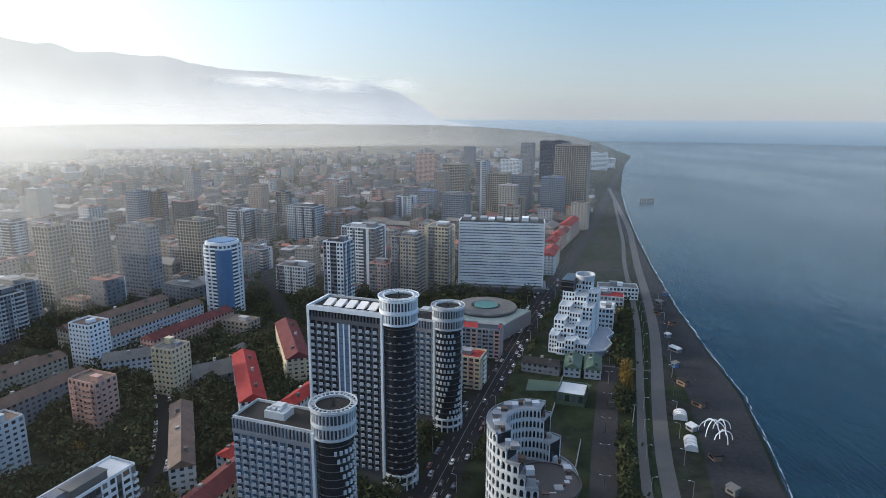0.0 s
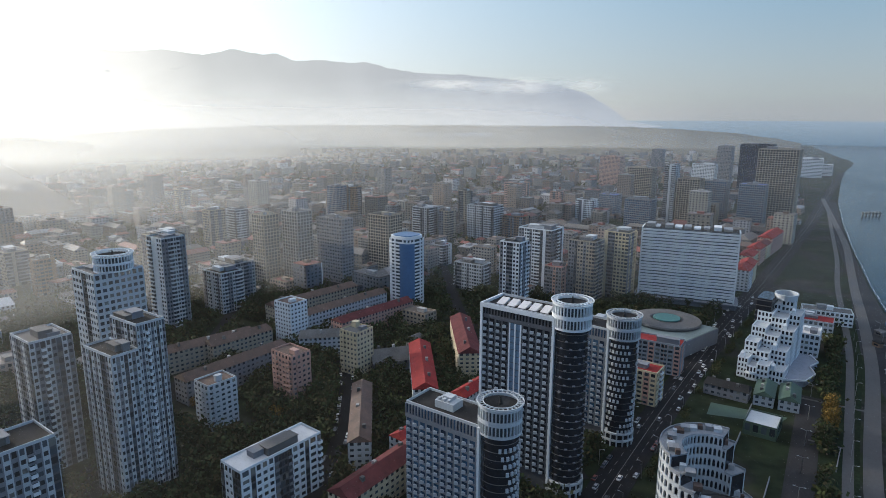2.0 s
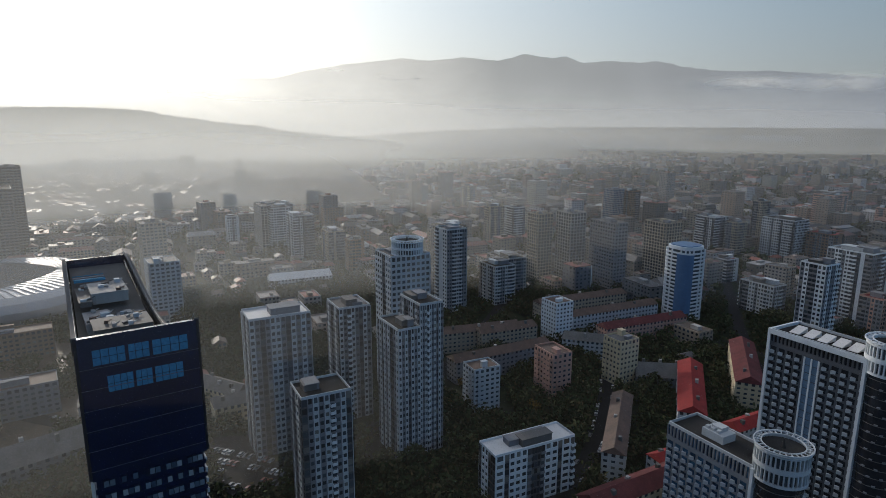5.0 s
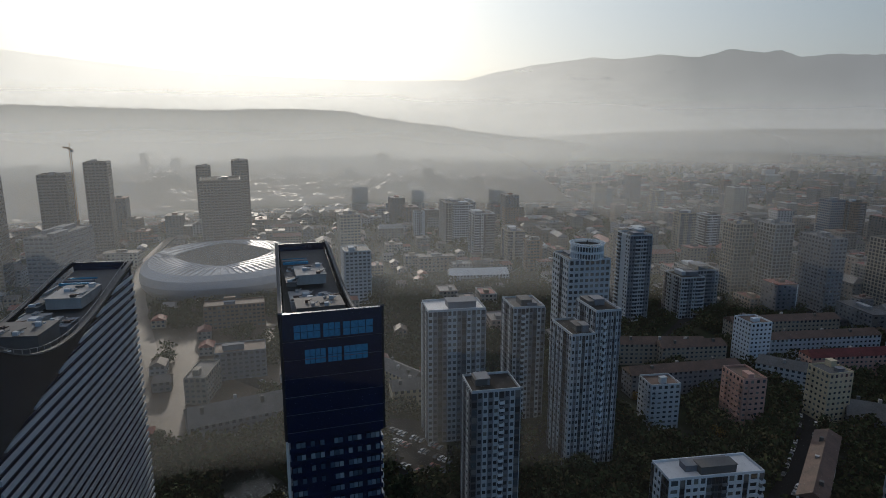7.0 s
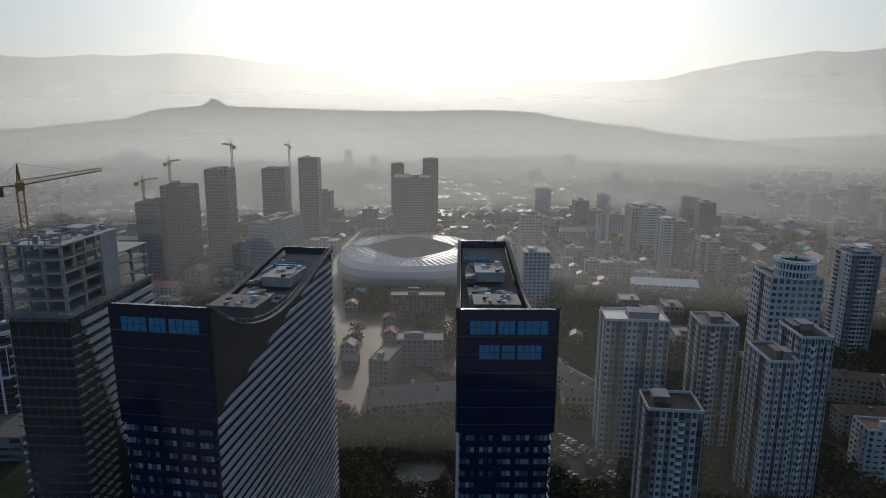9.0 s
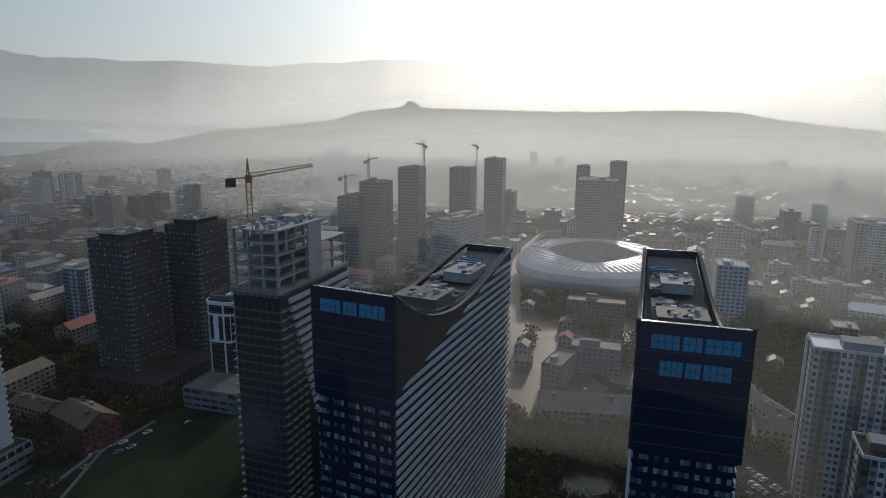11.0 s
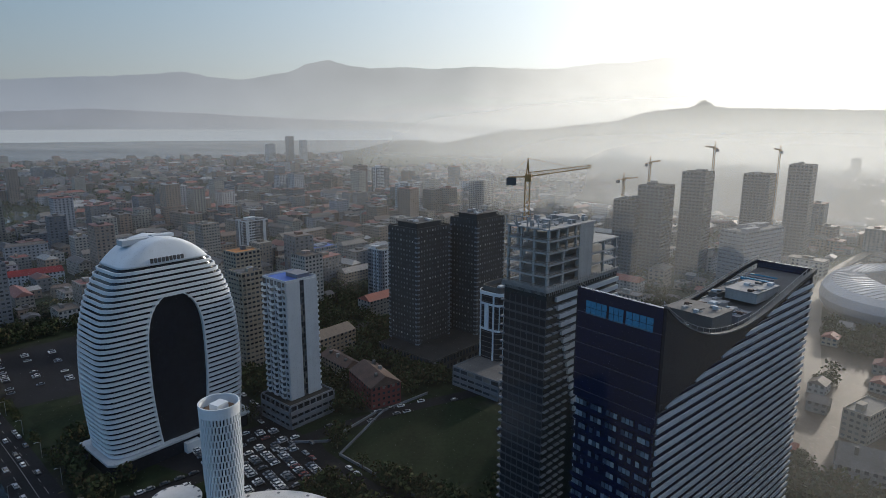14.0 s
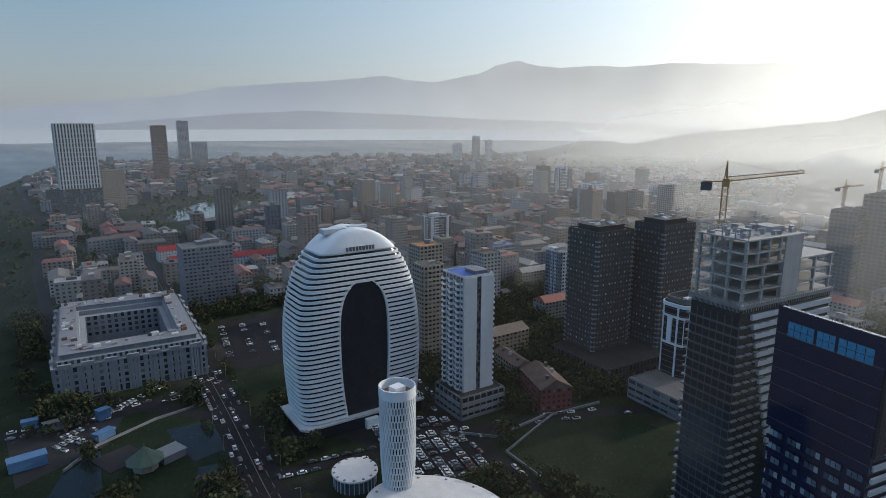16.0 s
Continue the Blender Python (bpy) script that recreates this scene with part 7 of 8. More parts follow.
section_tower("pale apartment block with a red roof and pink bands", 27, 392, -15, 31, 14, 19, ("wbwgwbwg", "wgw", "wwwwww", "wgw"), M_ROOFRED, 2.9, 1, seed=15, pale=M_STONE, grey=M_PINK)
section_tower("cream apartment block with a red roof and balconies", 18, 343, -20, 18, 14, 19, ("wbwgw", "wbw", "wwww", "wbw"), M_ROOFRED, 2.9, 1, seed=16, pale=M_CREAM, grey=M_PINK)
block("sports_hall", "low hall with a flat white roof beside the court", "hall", 76, 322, -20, 15, 17, 6, M_ROOFGREEN, M_GLASS, M_PALE, 5.5, 4.0, plant=0)
sheet("sports_court", "flat dull green sports court", "court", [(55, 349), (92, 341), (86, 332), (51, 333)], 0.09, M_ROOFGREEN)
# long low blocks with pitched roofs
BLOCKS_NEAR = [
    ((-94, 288), (-119, 352), 13, 15, M_PALE, M_ROOFRED, "red"), ((-83, 342), (-107, 408), 14, 16, M_CREAM, M_ROOFMAROON, "maroon"), ((-106, 229), (-130, 287), 10, 14, M_PALE, M_ROOFRUST, "rust-stained brown"),
    ((-97, 190), (-81, 236), 12, 14, M_CREAM, M_ROOFMAROON, "maroon"), ((-92, 240), (-83, 262), 10, 12, M_PALE, M_ROOFRED, "red"), ((-76, 288), (-66, 314), 10, 14, M_PALE, M_ROOFRED, "red"),
    ((-254, 394), (-220, 470), 12, 15, M_BEIGE, M_ROOFRUST, "brown"), ((-220, 384), (-188, 458), 12, 15, M_PALE, M_ROOFRUST, "red brown"), ((-190, 378), (-160, 444), 12, 14, M_PINK, M_ROOFMAROON, "maroon"),
    ((-248, 312), (-230, 352), 12, 14, M_BEIGE, M_ROOFRUST, "brown"), ((-228, 262), (-204, 328), 12, 14, M_GREY, M_ROOFRUST, "rusty"), ((-268, 292), (-238, 344), 12, 14, M_BEIGE, M_ROOFRUST, "brown")]
BLOCKS_FAR = [
    ((-148, 340), (-122, 358), 20, 6, M_GREY, M_ROOFGREY, "grey"), ((-205, 352), (-180, 364), 14, 11, M_PALE, M_ROOFGREY, "grey"),
    ((-494, 305), (-470, 358), 18, 9, M_PALE, M_ROOFWHITE, "white"), ((-318, 150), (-286, 158), 14, 11, M_CREAM, M_ROOFGREY, "grey"), ((-283, 138), (-276, 160), 14, 12, M_CREAM, M_ROOFGREY, "grey"), ((-306, 36), (-303, 84), 22, 9, M_GREY, M_ROOFGREY, "grey"),
    ((128, 690), (138, 718), 14, 17, M_CREAM, M_ROOFRED, "red"), ((142, 728), (152, 754), 14, 18, M_PINK, M_ROOFRED, "red"), ((156, 764), (165, 788), 14, 16, M_CREAM, M_ROOFMAROON, "maroon"), ((110, 606), (117, 628), 14, 20, M_PALE, M_ROOFRED, "red"), ((120, 640), (127, 664), 14, 18, M_CREAM, M_ROOFRED, "red"), ((165, 790), (190, 850), 16, 20, M_PINK, M_ROOFRED, "red"),
    ((-230, -640), (-330, -600), 16, 12, M_PALE, M_ROOFRED, "red"), ((-240, -700), (-300, -690), 16, 12, M_PALE, M_ROOFRED, "red"), ((82, 352), (88, 374), 10, 6, M_PALE, M_ROOFGREEN, "green"), ((94, 349), (100, 372), 10, 6, M_PALE, M_ROOFGREEN, "green"), ((54, 366), (76, 358), 10, 6, M_GREY, M_ROOFDARK, "dark")]
for a, b, dp, h, wl, rf, lab in BLOCKS_NEAR + BLOCKS_FAR:
    slab_between("low_block", "low apartment block with a " + lab + " pitched roof", "apartment block", a, b, dp, h, wall=wl, roof=rf, fh=2.9, bay=3.2, pier=0.5, sill=0.42, proud=0.15, top="gable", plant=0, group="low blocks")

# ---------------------------------------------------------------- the city's lesser houses
BLOCKED = [[(-226, -211), (-254, -177), (-214, -181), (-205, -195)], [(-200, -90), (-300, -100), (-300, -168), (-250, -180), (-205, -170)], [(10, -150), (-118, -215), (-152, -350), (-60, -375), (20, -300)], [(-160, -245), (-201, -226), (-235, -214), (-196, -150), (-160, -170)], [(-275, 128), (-258, 148), (-205, 128), (-212, 104)], [(-300, -215), (-380, -260), (-420, -235), (-330, -190)], [(-345, -965), (-420, -960), (-560, -1075), (-560, -1150), (-480, -1150), (-360, -1030)], [(-222, 20), (-268, 30), (-268, 76), (-222, 76)], [(-140, -290), (-225, -285), (-300, -330), (-290, -440), (-190, -455), (-150, -380)], [(-290, -210), (-330, -270), (-440, -240), (-330, -180)], [(-230, 70), (-275, 120), (-260, 150), (-200, 130)], [(-30, 395), (60, 380), (120, 520), (110, 545), (0, 545)]]


def sea_side(x, y):
    for p, q in zip(SHORE[:-1], SHORE[1:]):
        if q[1] <= y <= p[1]:
            return x > p[0] + (q[0] - p[0]) * (y - p[1]) / (q[1] - p[1]) - 14
    return False


def shore_park(x, y):
    """The wooded strip between the shore road and the beach, south of the ponds."""
    return y < -335 and sea_side(x, y) and x < np.interp(-y, [-p[1] for p in COAST[15:24]], [p[0] for p in COAST[15:24]]) - 32


def free(x, y, r):
    if taken(x, y, r) or sea_side(x, y) or not inside(x, y, LAND):
        return False
    if any(inside(x, y, b) for b in BLOCKED):
        return False
    return not any(near_line(x, y, ln, r * 0.7 + 6) for ln in ROADS[:10] + ROADS[14:])


def proto(kind, k):
    """Pattern houses, to be copied: a villa, a low block, a panel block, a tower."""
    w, d, h, fh, top = {"villa": (9, 11, 6, 3, "gable"), "low": (13, 34, 14, 2.9, "gable"), "flat": (14, 22, 12, 3.1, "flat"), "panel": (15, 20, 27, 2.9, "flat"), "high": (18, 19, 44, 3.1, "flat")}[kind]
    w, d = w * (1 + 0.12 * k), d * (1 - 0.08 * k)
    lab = {"villa": "small house with a pitched roof among trees", "low": "five-storey house with a pitched roof", "flat": "four-storey house with a flat roof", "panel": "plain nine-storey panel block with balconies", "high": "tall plain apartment tower"}[kind]
    n0 = len(OCC)
    t = block({"villa": "house", "low": "low_block", "flat": "house", "panel": "panel_block", "high": "apartment_tower"}[kind], lab, "house" if kind in ("villa", "flat") else "apartment block", 0, 0, 0, w, d, h, M_HOUSEWALL, M_GLASS, M_HOUSEROOF, fh, 3.4, 0.45, 0.4, 0.2, plant=1 if kind != "villa" else 0, top=top, group="city houses", balc=((0, [(0.1, 0.3), (0.6, 0.9)]),) if kind in ("panel", "high") else (), seed=k)
    del OCC[n0:]
    return t, max(w, d) / 2


PROTOS = {(kind, k): proto(kind, k) for kind in ("villa", "low", "flat", "panel", "high") for k in (0, 1)}
used = set()
rnd = random.Random(11)
count = 0
for ring_ in range(4000):
    az, dist = rnd.uniform(-14, 172), 262 + 520 * rnd.random() ** 0.6
    x, y = polar(az, dist)
    kind = rnd.choices(("villa", "low", "flat", "panel", "high"), (5, 3, 4, 1.6, 0.5))[0]
    if 44 < az < 99 and dist < 760:
        if rnd.random() < 0.45:
            continue
        kind = rnd.choice(("villa", "villa", "villa", "flat"))
    key = (kind, rnd.randrange(2))
    src, r = PROTOS[key]
    if dist < 330 and kind == "high":
        continue
    if not free(x, y, r + 2):
        continue
    m = pose(x, y, 0, 0, 0, (-20 if y > 0 else -13) + rnd.choice((0, 90)) + rnd.uniform(-3, 3))
    if key not in used:
        used.add(key)
        src.matrix_world = m
    else:
        copy_thing(src, m)
    OCC.append((x, y, r))
    count += 1
    if count > 276:
        break

# yards and small houses between the sea-front towers and the stadium
rnd = random.Random(17)
villa = 0
for _ in range(400):
    x, y = rnd.uniform(-500, -300), rnd.uniform(-20, 150)
    if villa > 16 or taken(x, y, 6) or any(near_line(x, y, ln, 9) for ln in ROADS[:10] + ROADS[14:]):
        continue
    copy_thing(PROTOS[("villa", villa % 2)][0], pose(x, y, 0, 0, 0, -14 + rnd.choice((0, 90)) + rnd.uniform(-5, 5)))
    OCC.append((x, y, 6))
    villa += 1

# farther houses, too many to count
LAKE_PARK = [(-300, -850), (-420, -860), (-560, -980), (-640, -1120), (-600, -1220), (-430, -1260), (-310, -1120)]
fw, fr, fg = Geo(), Geo(), Geo()
rnd = random.Random(21)
made = 0
for _ in range(42000):
    az = rnd.uniform(-14, 172)
    dist = (540 if not 62 < az < 96 else 400) + 2350 * rnd.random() ** 1.05
    x, y = polar(az, dist)
    if not inside(x, y, LAND) or sea_side(x, y):
        continue
    if (dist > 2000 and 40 < az < 128) or inside(x, y, LAKE_PARK):
        continue
    dens = noise.noise((x / 260, y / 260, 0.5)) * 0.5 + 0.55
    if dist < 860 and (taken(x, y, 9) or any(near_line(x, y, ln, 10) for ln in ROADS[:10] + ROADS[14:])):
        continue
    if dist >= 860 and taken(x, y, 5):
        continue
    if rnd.random() > dens:
        continue
    north = az < 60
    if north and dist > 1500 and rnd.random() < 0.35:
        continue
    tall = rnd.random()
    if 44 < az < 99 and dist < 900:
        tall *= 0.7
        if dist < 560 or rnd.random() < 0.35:
            continue
    if tall < (0.62 if north else 0.42):
        w, d, h = rnd.uniform(8, 13), rnd.uniform(9, 16), rnd.uniform(4, 8)
    elif tall < 0.9:
        w, d, h = rnd.uniform(12, 18), rnd.uniform(16, 42), rnd.uniform(10, 18)
    elif tall < 0.975 or (north and dist > 1300):
        w, d, h = rnd.uniform(14, 22), rnd.uniform(16, 30), rnd.uniform(22, 32)
    else:
        w, d, h = rnd.uniform(16, 24), rnd.uniform(18, 26), rnd.uniform(36, 60)
    if az > 100:
        h *= 1.1 if dist < 1400 else 0.6
    rot = radians((-20 if y > 0 else -13) + rnd.choice((0, 90)) + rnd.uniform(-6, 6))
    c, s = math.cos(rot), math.sin(rot)

    def tr(px, py):
        return (x + c * px - s * py, y + s * px + c * py)

    P = [tr(*p) for p in corners(w, d)]
    fw.prism(P, 0, h, top=False, bottom=False)
    if h < 19 and rnd.random() < 0.7:
        rt = [tr(*p) for p in corners(w + 0.8, d + 0.8)]
        rg = [tr(0, -d * 0.42), tr(0, d * 0.42)]
        zt = h + w * rnd.uniform(0.18, 0.3)
        A, B, C, D = [(p[0], p[1], h) for p in rt]
        e, f = (*rg[0], zt), (*rg[1], zt)
        i = len(fr.v)
        fr.v.extend([A, B, C, D, e, f])
        fr.f.extend([(i, i + 1, i + 4), (i + 1, i + 2, i + 5, i + 4), (i + 2, i + 3, i + 5), (i + 3, i, i + 4, i + 5)])
    else:
        fr.prism(P, h, h + 0.6, bottom=False)
        q = [tr(*p) for p in corners(w * 0.3, d * 0.3)]
        fr.prism(q, h + 0.6, h + 2.8, bottom=False)
    if dist < 1500:
        fl = max(1, int(h / 3.1))
        for k in range(4):
            a, b = P[k], P[(k + 1) % 4]
            L = math.hypot(b[0] - a[0], b[1] - a[1])
            nb = max(2, int(L / 4))
            nx, ny = (b[1] - a[1]) / L * 0.05, -(b[0] - a[0]) / L * 0.05
            if nx * x + ny * y > 0.02 * dist:
                continue
            for i in range(fl):
                z = h * i / fl + 0.9
                for j in range(nb):
                    p0 = (a[0] + (b[0] - a[0]) * (j + 0.28) / nb + nx, a[1] + (b[1] - a[1]) * (j + 0.28) / nb + ny)
                    p1 = (a[0] + (b[0] - a[0]) * (j + 0.72) / nb + nx, a[1] + (b[1] - a[1]) * (j + 0.72) / nb + ny)
                    fg.quad((*p0, z), (*p1, z), (*p1, z + 1.5), (*p0, z + 1.5))
    OCC.append((x, y, max(w, d) * 0.42)) if dist < 860 else None
    made += 1
    if made > 8200:
        break
far = thing("far_city", "dense far houses and blocks of the city", "houses", 0, 0, kind="stuff")
for nm, gg_, mm in (("far_walls", fw, M_FARWALL), ("far_roofs", fr, M_FARROOF), ("far_windows", fg, M_GLASS)):
    me = bpy.data.meshes.new(nm)
    me.from_pydata(gg_.v, [], gg_.f)
    me.materials.append(mm)
    part(nm, me, mm, far, kind="stuff")

# ---------------------------------------------------------------- trees


def tree_proto(kind, seed):
    rd = random.Random(seed)
    tall = kind == "poplar"
    gold = kind in ("gold", "poplar")
    t = thing("tree", {"green": "dark green broad-leaved tree beside houses", "gold": "broad-leaved tree in yellow autumn leaves", "poplar": "tall golden poplar on the lawn"}[kind], "tree", 0, 0, group="street trees")
    h = 15 if tall else rd.uniform(7, 10)
    g = Geo()
    g.loft([[(*p, z) for p in ring(0, 0, r, 7)] for r, z in ((0.32, 0), (0.24, h * 0.25), (0.14, h * 0.55), (0.05, h * 0.9))])
    for k in range(5):
        u = rd.uniform(0, 6.28)
        z = h * rd.uniform(0.28, 0.5)
        ln = h * (0.12 if tall else 0.3)
        g.bar((0, 0, z), (math.cos(u) * ln, math.sin(u) * ln, z + h * 0.2), 0.07)
    part("trunk", g, M_BARK, t)
    g = Geo()
    lobes = [(rd.uniform(-1, 1) * (0.5 if tall else h * 0.2), rd.uniform(-1, 1) * (0.5 if tall else h * 0.2), h * rd.uniform(0.35, 0.85), h * (0.11 if tall else rd.uniform(0.14, 0.22))) for _ in range(12 if tall else 8)]
    for cx, cy, cz, cr in lobes:
        for _ in range(46):
            v = Vector((rd.gauss(0, 1), rd.gauss(0, 1), rd.gauss(0, 1))).normalized() * cr * rd.uniform(0.6, 1.1)
            if tall:
                v.z *= 1.6
            o = Vector((cx, cy, cz)) + v
            a = Vector((rd.gauss(0, 1), rd.gauss(0, 1), rd.gauss(0, 1))).normalized()
            b = a.cross(v).normalized()
            s = rd.uniform(0.22, 0.5)
            g.quad(tuple(o - a * s), tuple(o + b * s * 0.7), tuple(o + a * s), tuple(o - b * s * 0.7))
    me = bpy.data.meshes.new("crown")
    me.from_pydata(g.v, [], g.f)
    me.materials.append(M_LEAFGOLD if gold else M_LEAF)
    part("crown", me, None, t)
    return t


TREES = [tree_proto("green", k) for k in range(3)]
GOLD = tree_proto("gold", 9)
POPLAR = tree_proto("poplar", 5)
placed = set()


def plant(src, x, y, s, rot):
    m = pose(x, y, 0, 0, 0, rot)
    if src not in placed:
        placed.add(src)
        src.matrix_world = m
        src.scale = (s, s, s)
        return src
    t = copy_thing(src, m)
    t.scale = (s, s, s)
    return t


woods = Geo()


def sprinkle(x, y, h, leaves, size, rd):
    """A loose crown of leaf clumps for the joined woods."""
    for k in range(leaves):
        u = rd.random()
        o = Vector((x + rd.gauss(0, h * 0.22), y + rd.gauss(0, h * 0.22), h * (0.2 + 0.75 * u)))
        a = Vector((rd.gauss(0, 1), rd.gauss(0, 1), rd.gauss(0, 1))).normalized() * h * size
        b = Vector((rd.gauss(0, 1), rd.gauss(0, 1), rd.gauss(0, 1))).normalized() * h * size
        woods.quad(tuple(o - a), tuple(o + b), tuple(o + a), tuple(o - b))


rnd = random.Random(31)
for k in range(6):
    plant(POPLAR, 108 + rnd.uniform(-2.5, 2.5), 322 + k * 3.2, rnd.uniform(1.1, 1.5), rnd.uniform(0, 360))
HOUSES = np.array(OCC)
LANES = np.array([(p[0] + (q[0] - p[0]) * f, p[1] + (q[1] - p[1]) * f, w) for i, ln in enumerate(ROADS) for p, q in zip(ln[:-1], ln[1:]) for f in (0, 0.25, 0.5, 0.75) for w in (11 if i == 0 else 7,)])


def clear(x, y, r):
    if ((HOUSES[:, 0] - x) ** 2 + (HOUSES[:, 1] - y) ** 2 < (HOUSES[:, 2] + r) ** 2).any():
        return False
    return not ((LANES[:, 0] - x) ** 2 + (LANES[:, 1] - y) ** 2 < LANES[:, 2] ** 2).any()


OPEN = [BLOCKED[k] for k in (0, 1, 3, 4, 8)] + [[(-112, -212), (-160, -245), (-175, -190), (-170, -130), (-118, -122)], [(-228, 30), (-262, 44), (-258, 60), (-234, 68), (-222, 50)]]
n = 0
for _ in range(36000):
    az, dist = rnd.uniform(-20, 172), 180 + 400 * rnd.random()
    x, y = polar(az, dist)
    park = shore_park(x, y) or inside(x, y, BLOCKED[2]) or (sea_side(x, y) and near_line(x, y, PATH, 15))
    if (sea_side(x, y) and not park) or not clear(x, y, 1.2):
        continue
    if any(inside(x, y, b) for b in OPEN) or (park and noise.noise((x / 22, y / 22, 5.2)) < (-0.12 if y > 0 else 0.3 if y > -335 else -0.3)) or (70 < az < 92 and 300 < dist < 480 and noise.noise((x / 40, y / 40, 9.1)) < 0.15):
        continue
    if noise.noise((x / 45, y / 45, 2.2)) < -0.45 and not park:
        continue
    if n < 290:
        plant(GOLD if rnd.random() < 0.09 else TREES[rnd.randrange(3)], x, y, rnd.uniform(0.7, 1.35), rnd.uniform(0, 360))
    else:
        sprinkle(x, y, rnd.uniform(6, 11), 66, 0.11, rnd)
    n += 1
    if n > 7600:
        break
# hedges along the avenue, and the dense belt of shrubs beside the lawns
for line, offs, step, lo, hi in ((ROADS[0], (-13.5, -11.5, 11.5, 13.0), 3.0, 170, 620), ([(70, 200), (80, 232), (103, 312), (136, 412), (158, 480)], (-4, -2, 0, 2, 4), 3.4, 190, 520)):
    for (x0, y0), (x1, y1) in zip(line[:-1], line[1:]):
        d = math.hypot(x1 - x0, y1 - y0)
        if not lo < math.hypot(x0, y0) < hi:
            continue
        for off in offs:
            for q in np.arange(0, d, step):
                x, y = x0 + (x1 - x0) * q / d + (y1 - y0) / d * off + rnd.uniform(-1, 1), y0 + (y1 - y0) * q / d - (x1 - x0) / d * off + rnd.uniform(-1, 1)
                if noise.noise((x / 14, y / 14, 3.7)) > -0.1 and clear(x, y, 0.5):
                    sprinkle(x, y, rnd.uniform(2.2, 4.0) if lo == 170 else rnd.uniform(3, 8), 44, 0.12, rnd)
rnd = random.Random(41)
n = 0
for _ in range(30000):
    az, dist = rnd.uniform(-14, 172), 540 + 1950 * rnd.random() ** 0.9
    x, y = polar(az, dist)
    if not inside(x, y, LAND) or (sea_side(x, y) and not shore_park(x, y)) or noise.noise((x / 120, y / 120, 7.2)) < -0.15 or not clear(x, y, 1.0):
        continue
    sprinkle(x, y, rnd.uniform(6, 12), 10, 0.26, rnd)
    n += 1
    if n > 7500:
        break
me = bpy.data.meshes.new("woods")
me.from_pydata(woods.v, [], woods.f)
me.materials.append(M_LEAF)
tagged(new("woods", me), "dark tree crowns between far houses", "trees", kind="stuff")

# ---------------------------------------------------------------- cars


CAR_GEO = []


def car_proto():
    t = thing("car", "small car parked on the asphalt", "car", 0, 0, group="cars")
    g = Geo()
    g.loft([[(x * 0.5, y, z) for x, y in ((-1.7, -2.15), (1.7, -2.15), (1.75, 0), (1.7, 2.15), (-1.7, 2.15), (-1.75, 0))] for z in (0.3, 0.62, 0.86)])
    g.loft([[(sx * a, b, z) for sx, b in ((-1, y0), (1, y0), (1, y1), (-1, y1))] for a, y0, y1, z in ((0.62, -1.0, 0.8, 1.40), (0.60, -0.95, 0.75, 1.46))])
    CAR_GEO.append(g)
    part("body", g, M_CARPAINT, t)
    g = Geo()
    g.loft([[(sx * a, b, z) for sx, b in ((-1, y0), (1, y0), (1, y1), (-1, y1))] for a, y0, y1, z in ((0.80, -1.75, 1.45, 0.86), (0.64, -1.1, 0.85, 1.40))])
    CAR_GEO.append(g)
    part("glasshouse", g, M_GLASS, t)
    for sx in (-1, 1):
        for yy in (-1.35, 1.35):
            g = Geo()
            g.loft([[(sx * xx, yy + math.cos(u) * 0.31, 0.31 + math.sin(u) * 0.31) for u in np.arange(0, 6.2, 0.8)] for xx in (0.68, 0.87)])
            part("wheel", g, M_TYRE, t)
    return t


CAR = car_proto()
first = True
rnd = random.Random(51)
spots = []
run = ROADS[0]
for k in range(len(run) - 1):
    (x0, y0), (x1, y1) = run[k], run[k + 1]
    if not 150 < math.hypot(x0, y0) < 620:
        continue
    d = math.hypot(x1 - x0, y1 - y0)
    ang = math.degrees(math.atan2(y1 - y0, x1 - x0)) - 90
    for off, p in ((-7.4, 0.30), (7.4, 0.26), (-4.8, 0.08), (-1.8, 0.06), (1.8, 0.06), (4.8, 0.08)):
        for s in np.arange(0, d, 6.0):
            if rnd.random() < p:
                spots.append((x0 + (x1 - x0) * s / d + (y1 - y0) / d * off, y0 + (y1 - y0) * s / d - (x1 - x0) / d * off, ang))
for line in ROADS[1:5] + ROADS[14:16]:
    for k in range(len(line) - 1):
        (x0, y0), (x1, y1) = line[k], line[k + 1]
        d = math.hypot(x1 - x0, y1 - y0)
        if not 180 < math.hypot(x0, y0) < 420:
            continue
        ang = math.degrees(math.atan2(y1 - y0, x1 - x0)) - 90
        for off in (-3.6, 3.6):
            for s in np.arange(0, d, 6.2):
                if rnd.random() < 0.36:
                    spots.append((x0 + (x1 - x0) * s / d + (y1 - y0) / d * off, y0 + (y1 - y0) * s / d - (x1 - x0) / d * off, ang + rnd.choice((0, 180))))
for cx, cy, rot, nx, ny, gx, gy in ((-186, -195, 68, 22, 7, 2.7, 6.0), (-238, 127, 24, 20, 4, 2.8, 7.5), (-200, -395, 70, 20, 3, 3.4, 15.0), (-98, -346, 24, 18, 1, 2.8, 6.0), (-64, -322, 20, 7, 3, 3.2, 6.0)):
    for i in range(nx):
        for j in range(ny):
            if rnd.random() < 0.6:
                u, v = (i - nx / 2) * gx, (j - ny / 2) * gy
                c, s = math.cos(radians(rot)), math.sin(radians(rot))
                spots.append((cx + c * u - s * v, cy + s * u + c * v, rot + rnd.choice((0, 180)) + rnd.uniform(-3, 3)))
rnd.shuffle(spots)
near_first = sorted(spots, key=lambda s: math.hypot(s[0], s[1]))
cb, cg = Geo(), Geo()
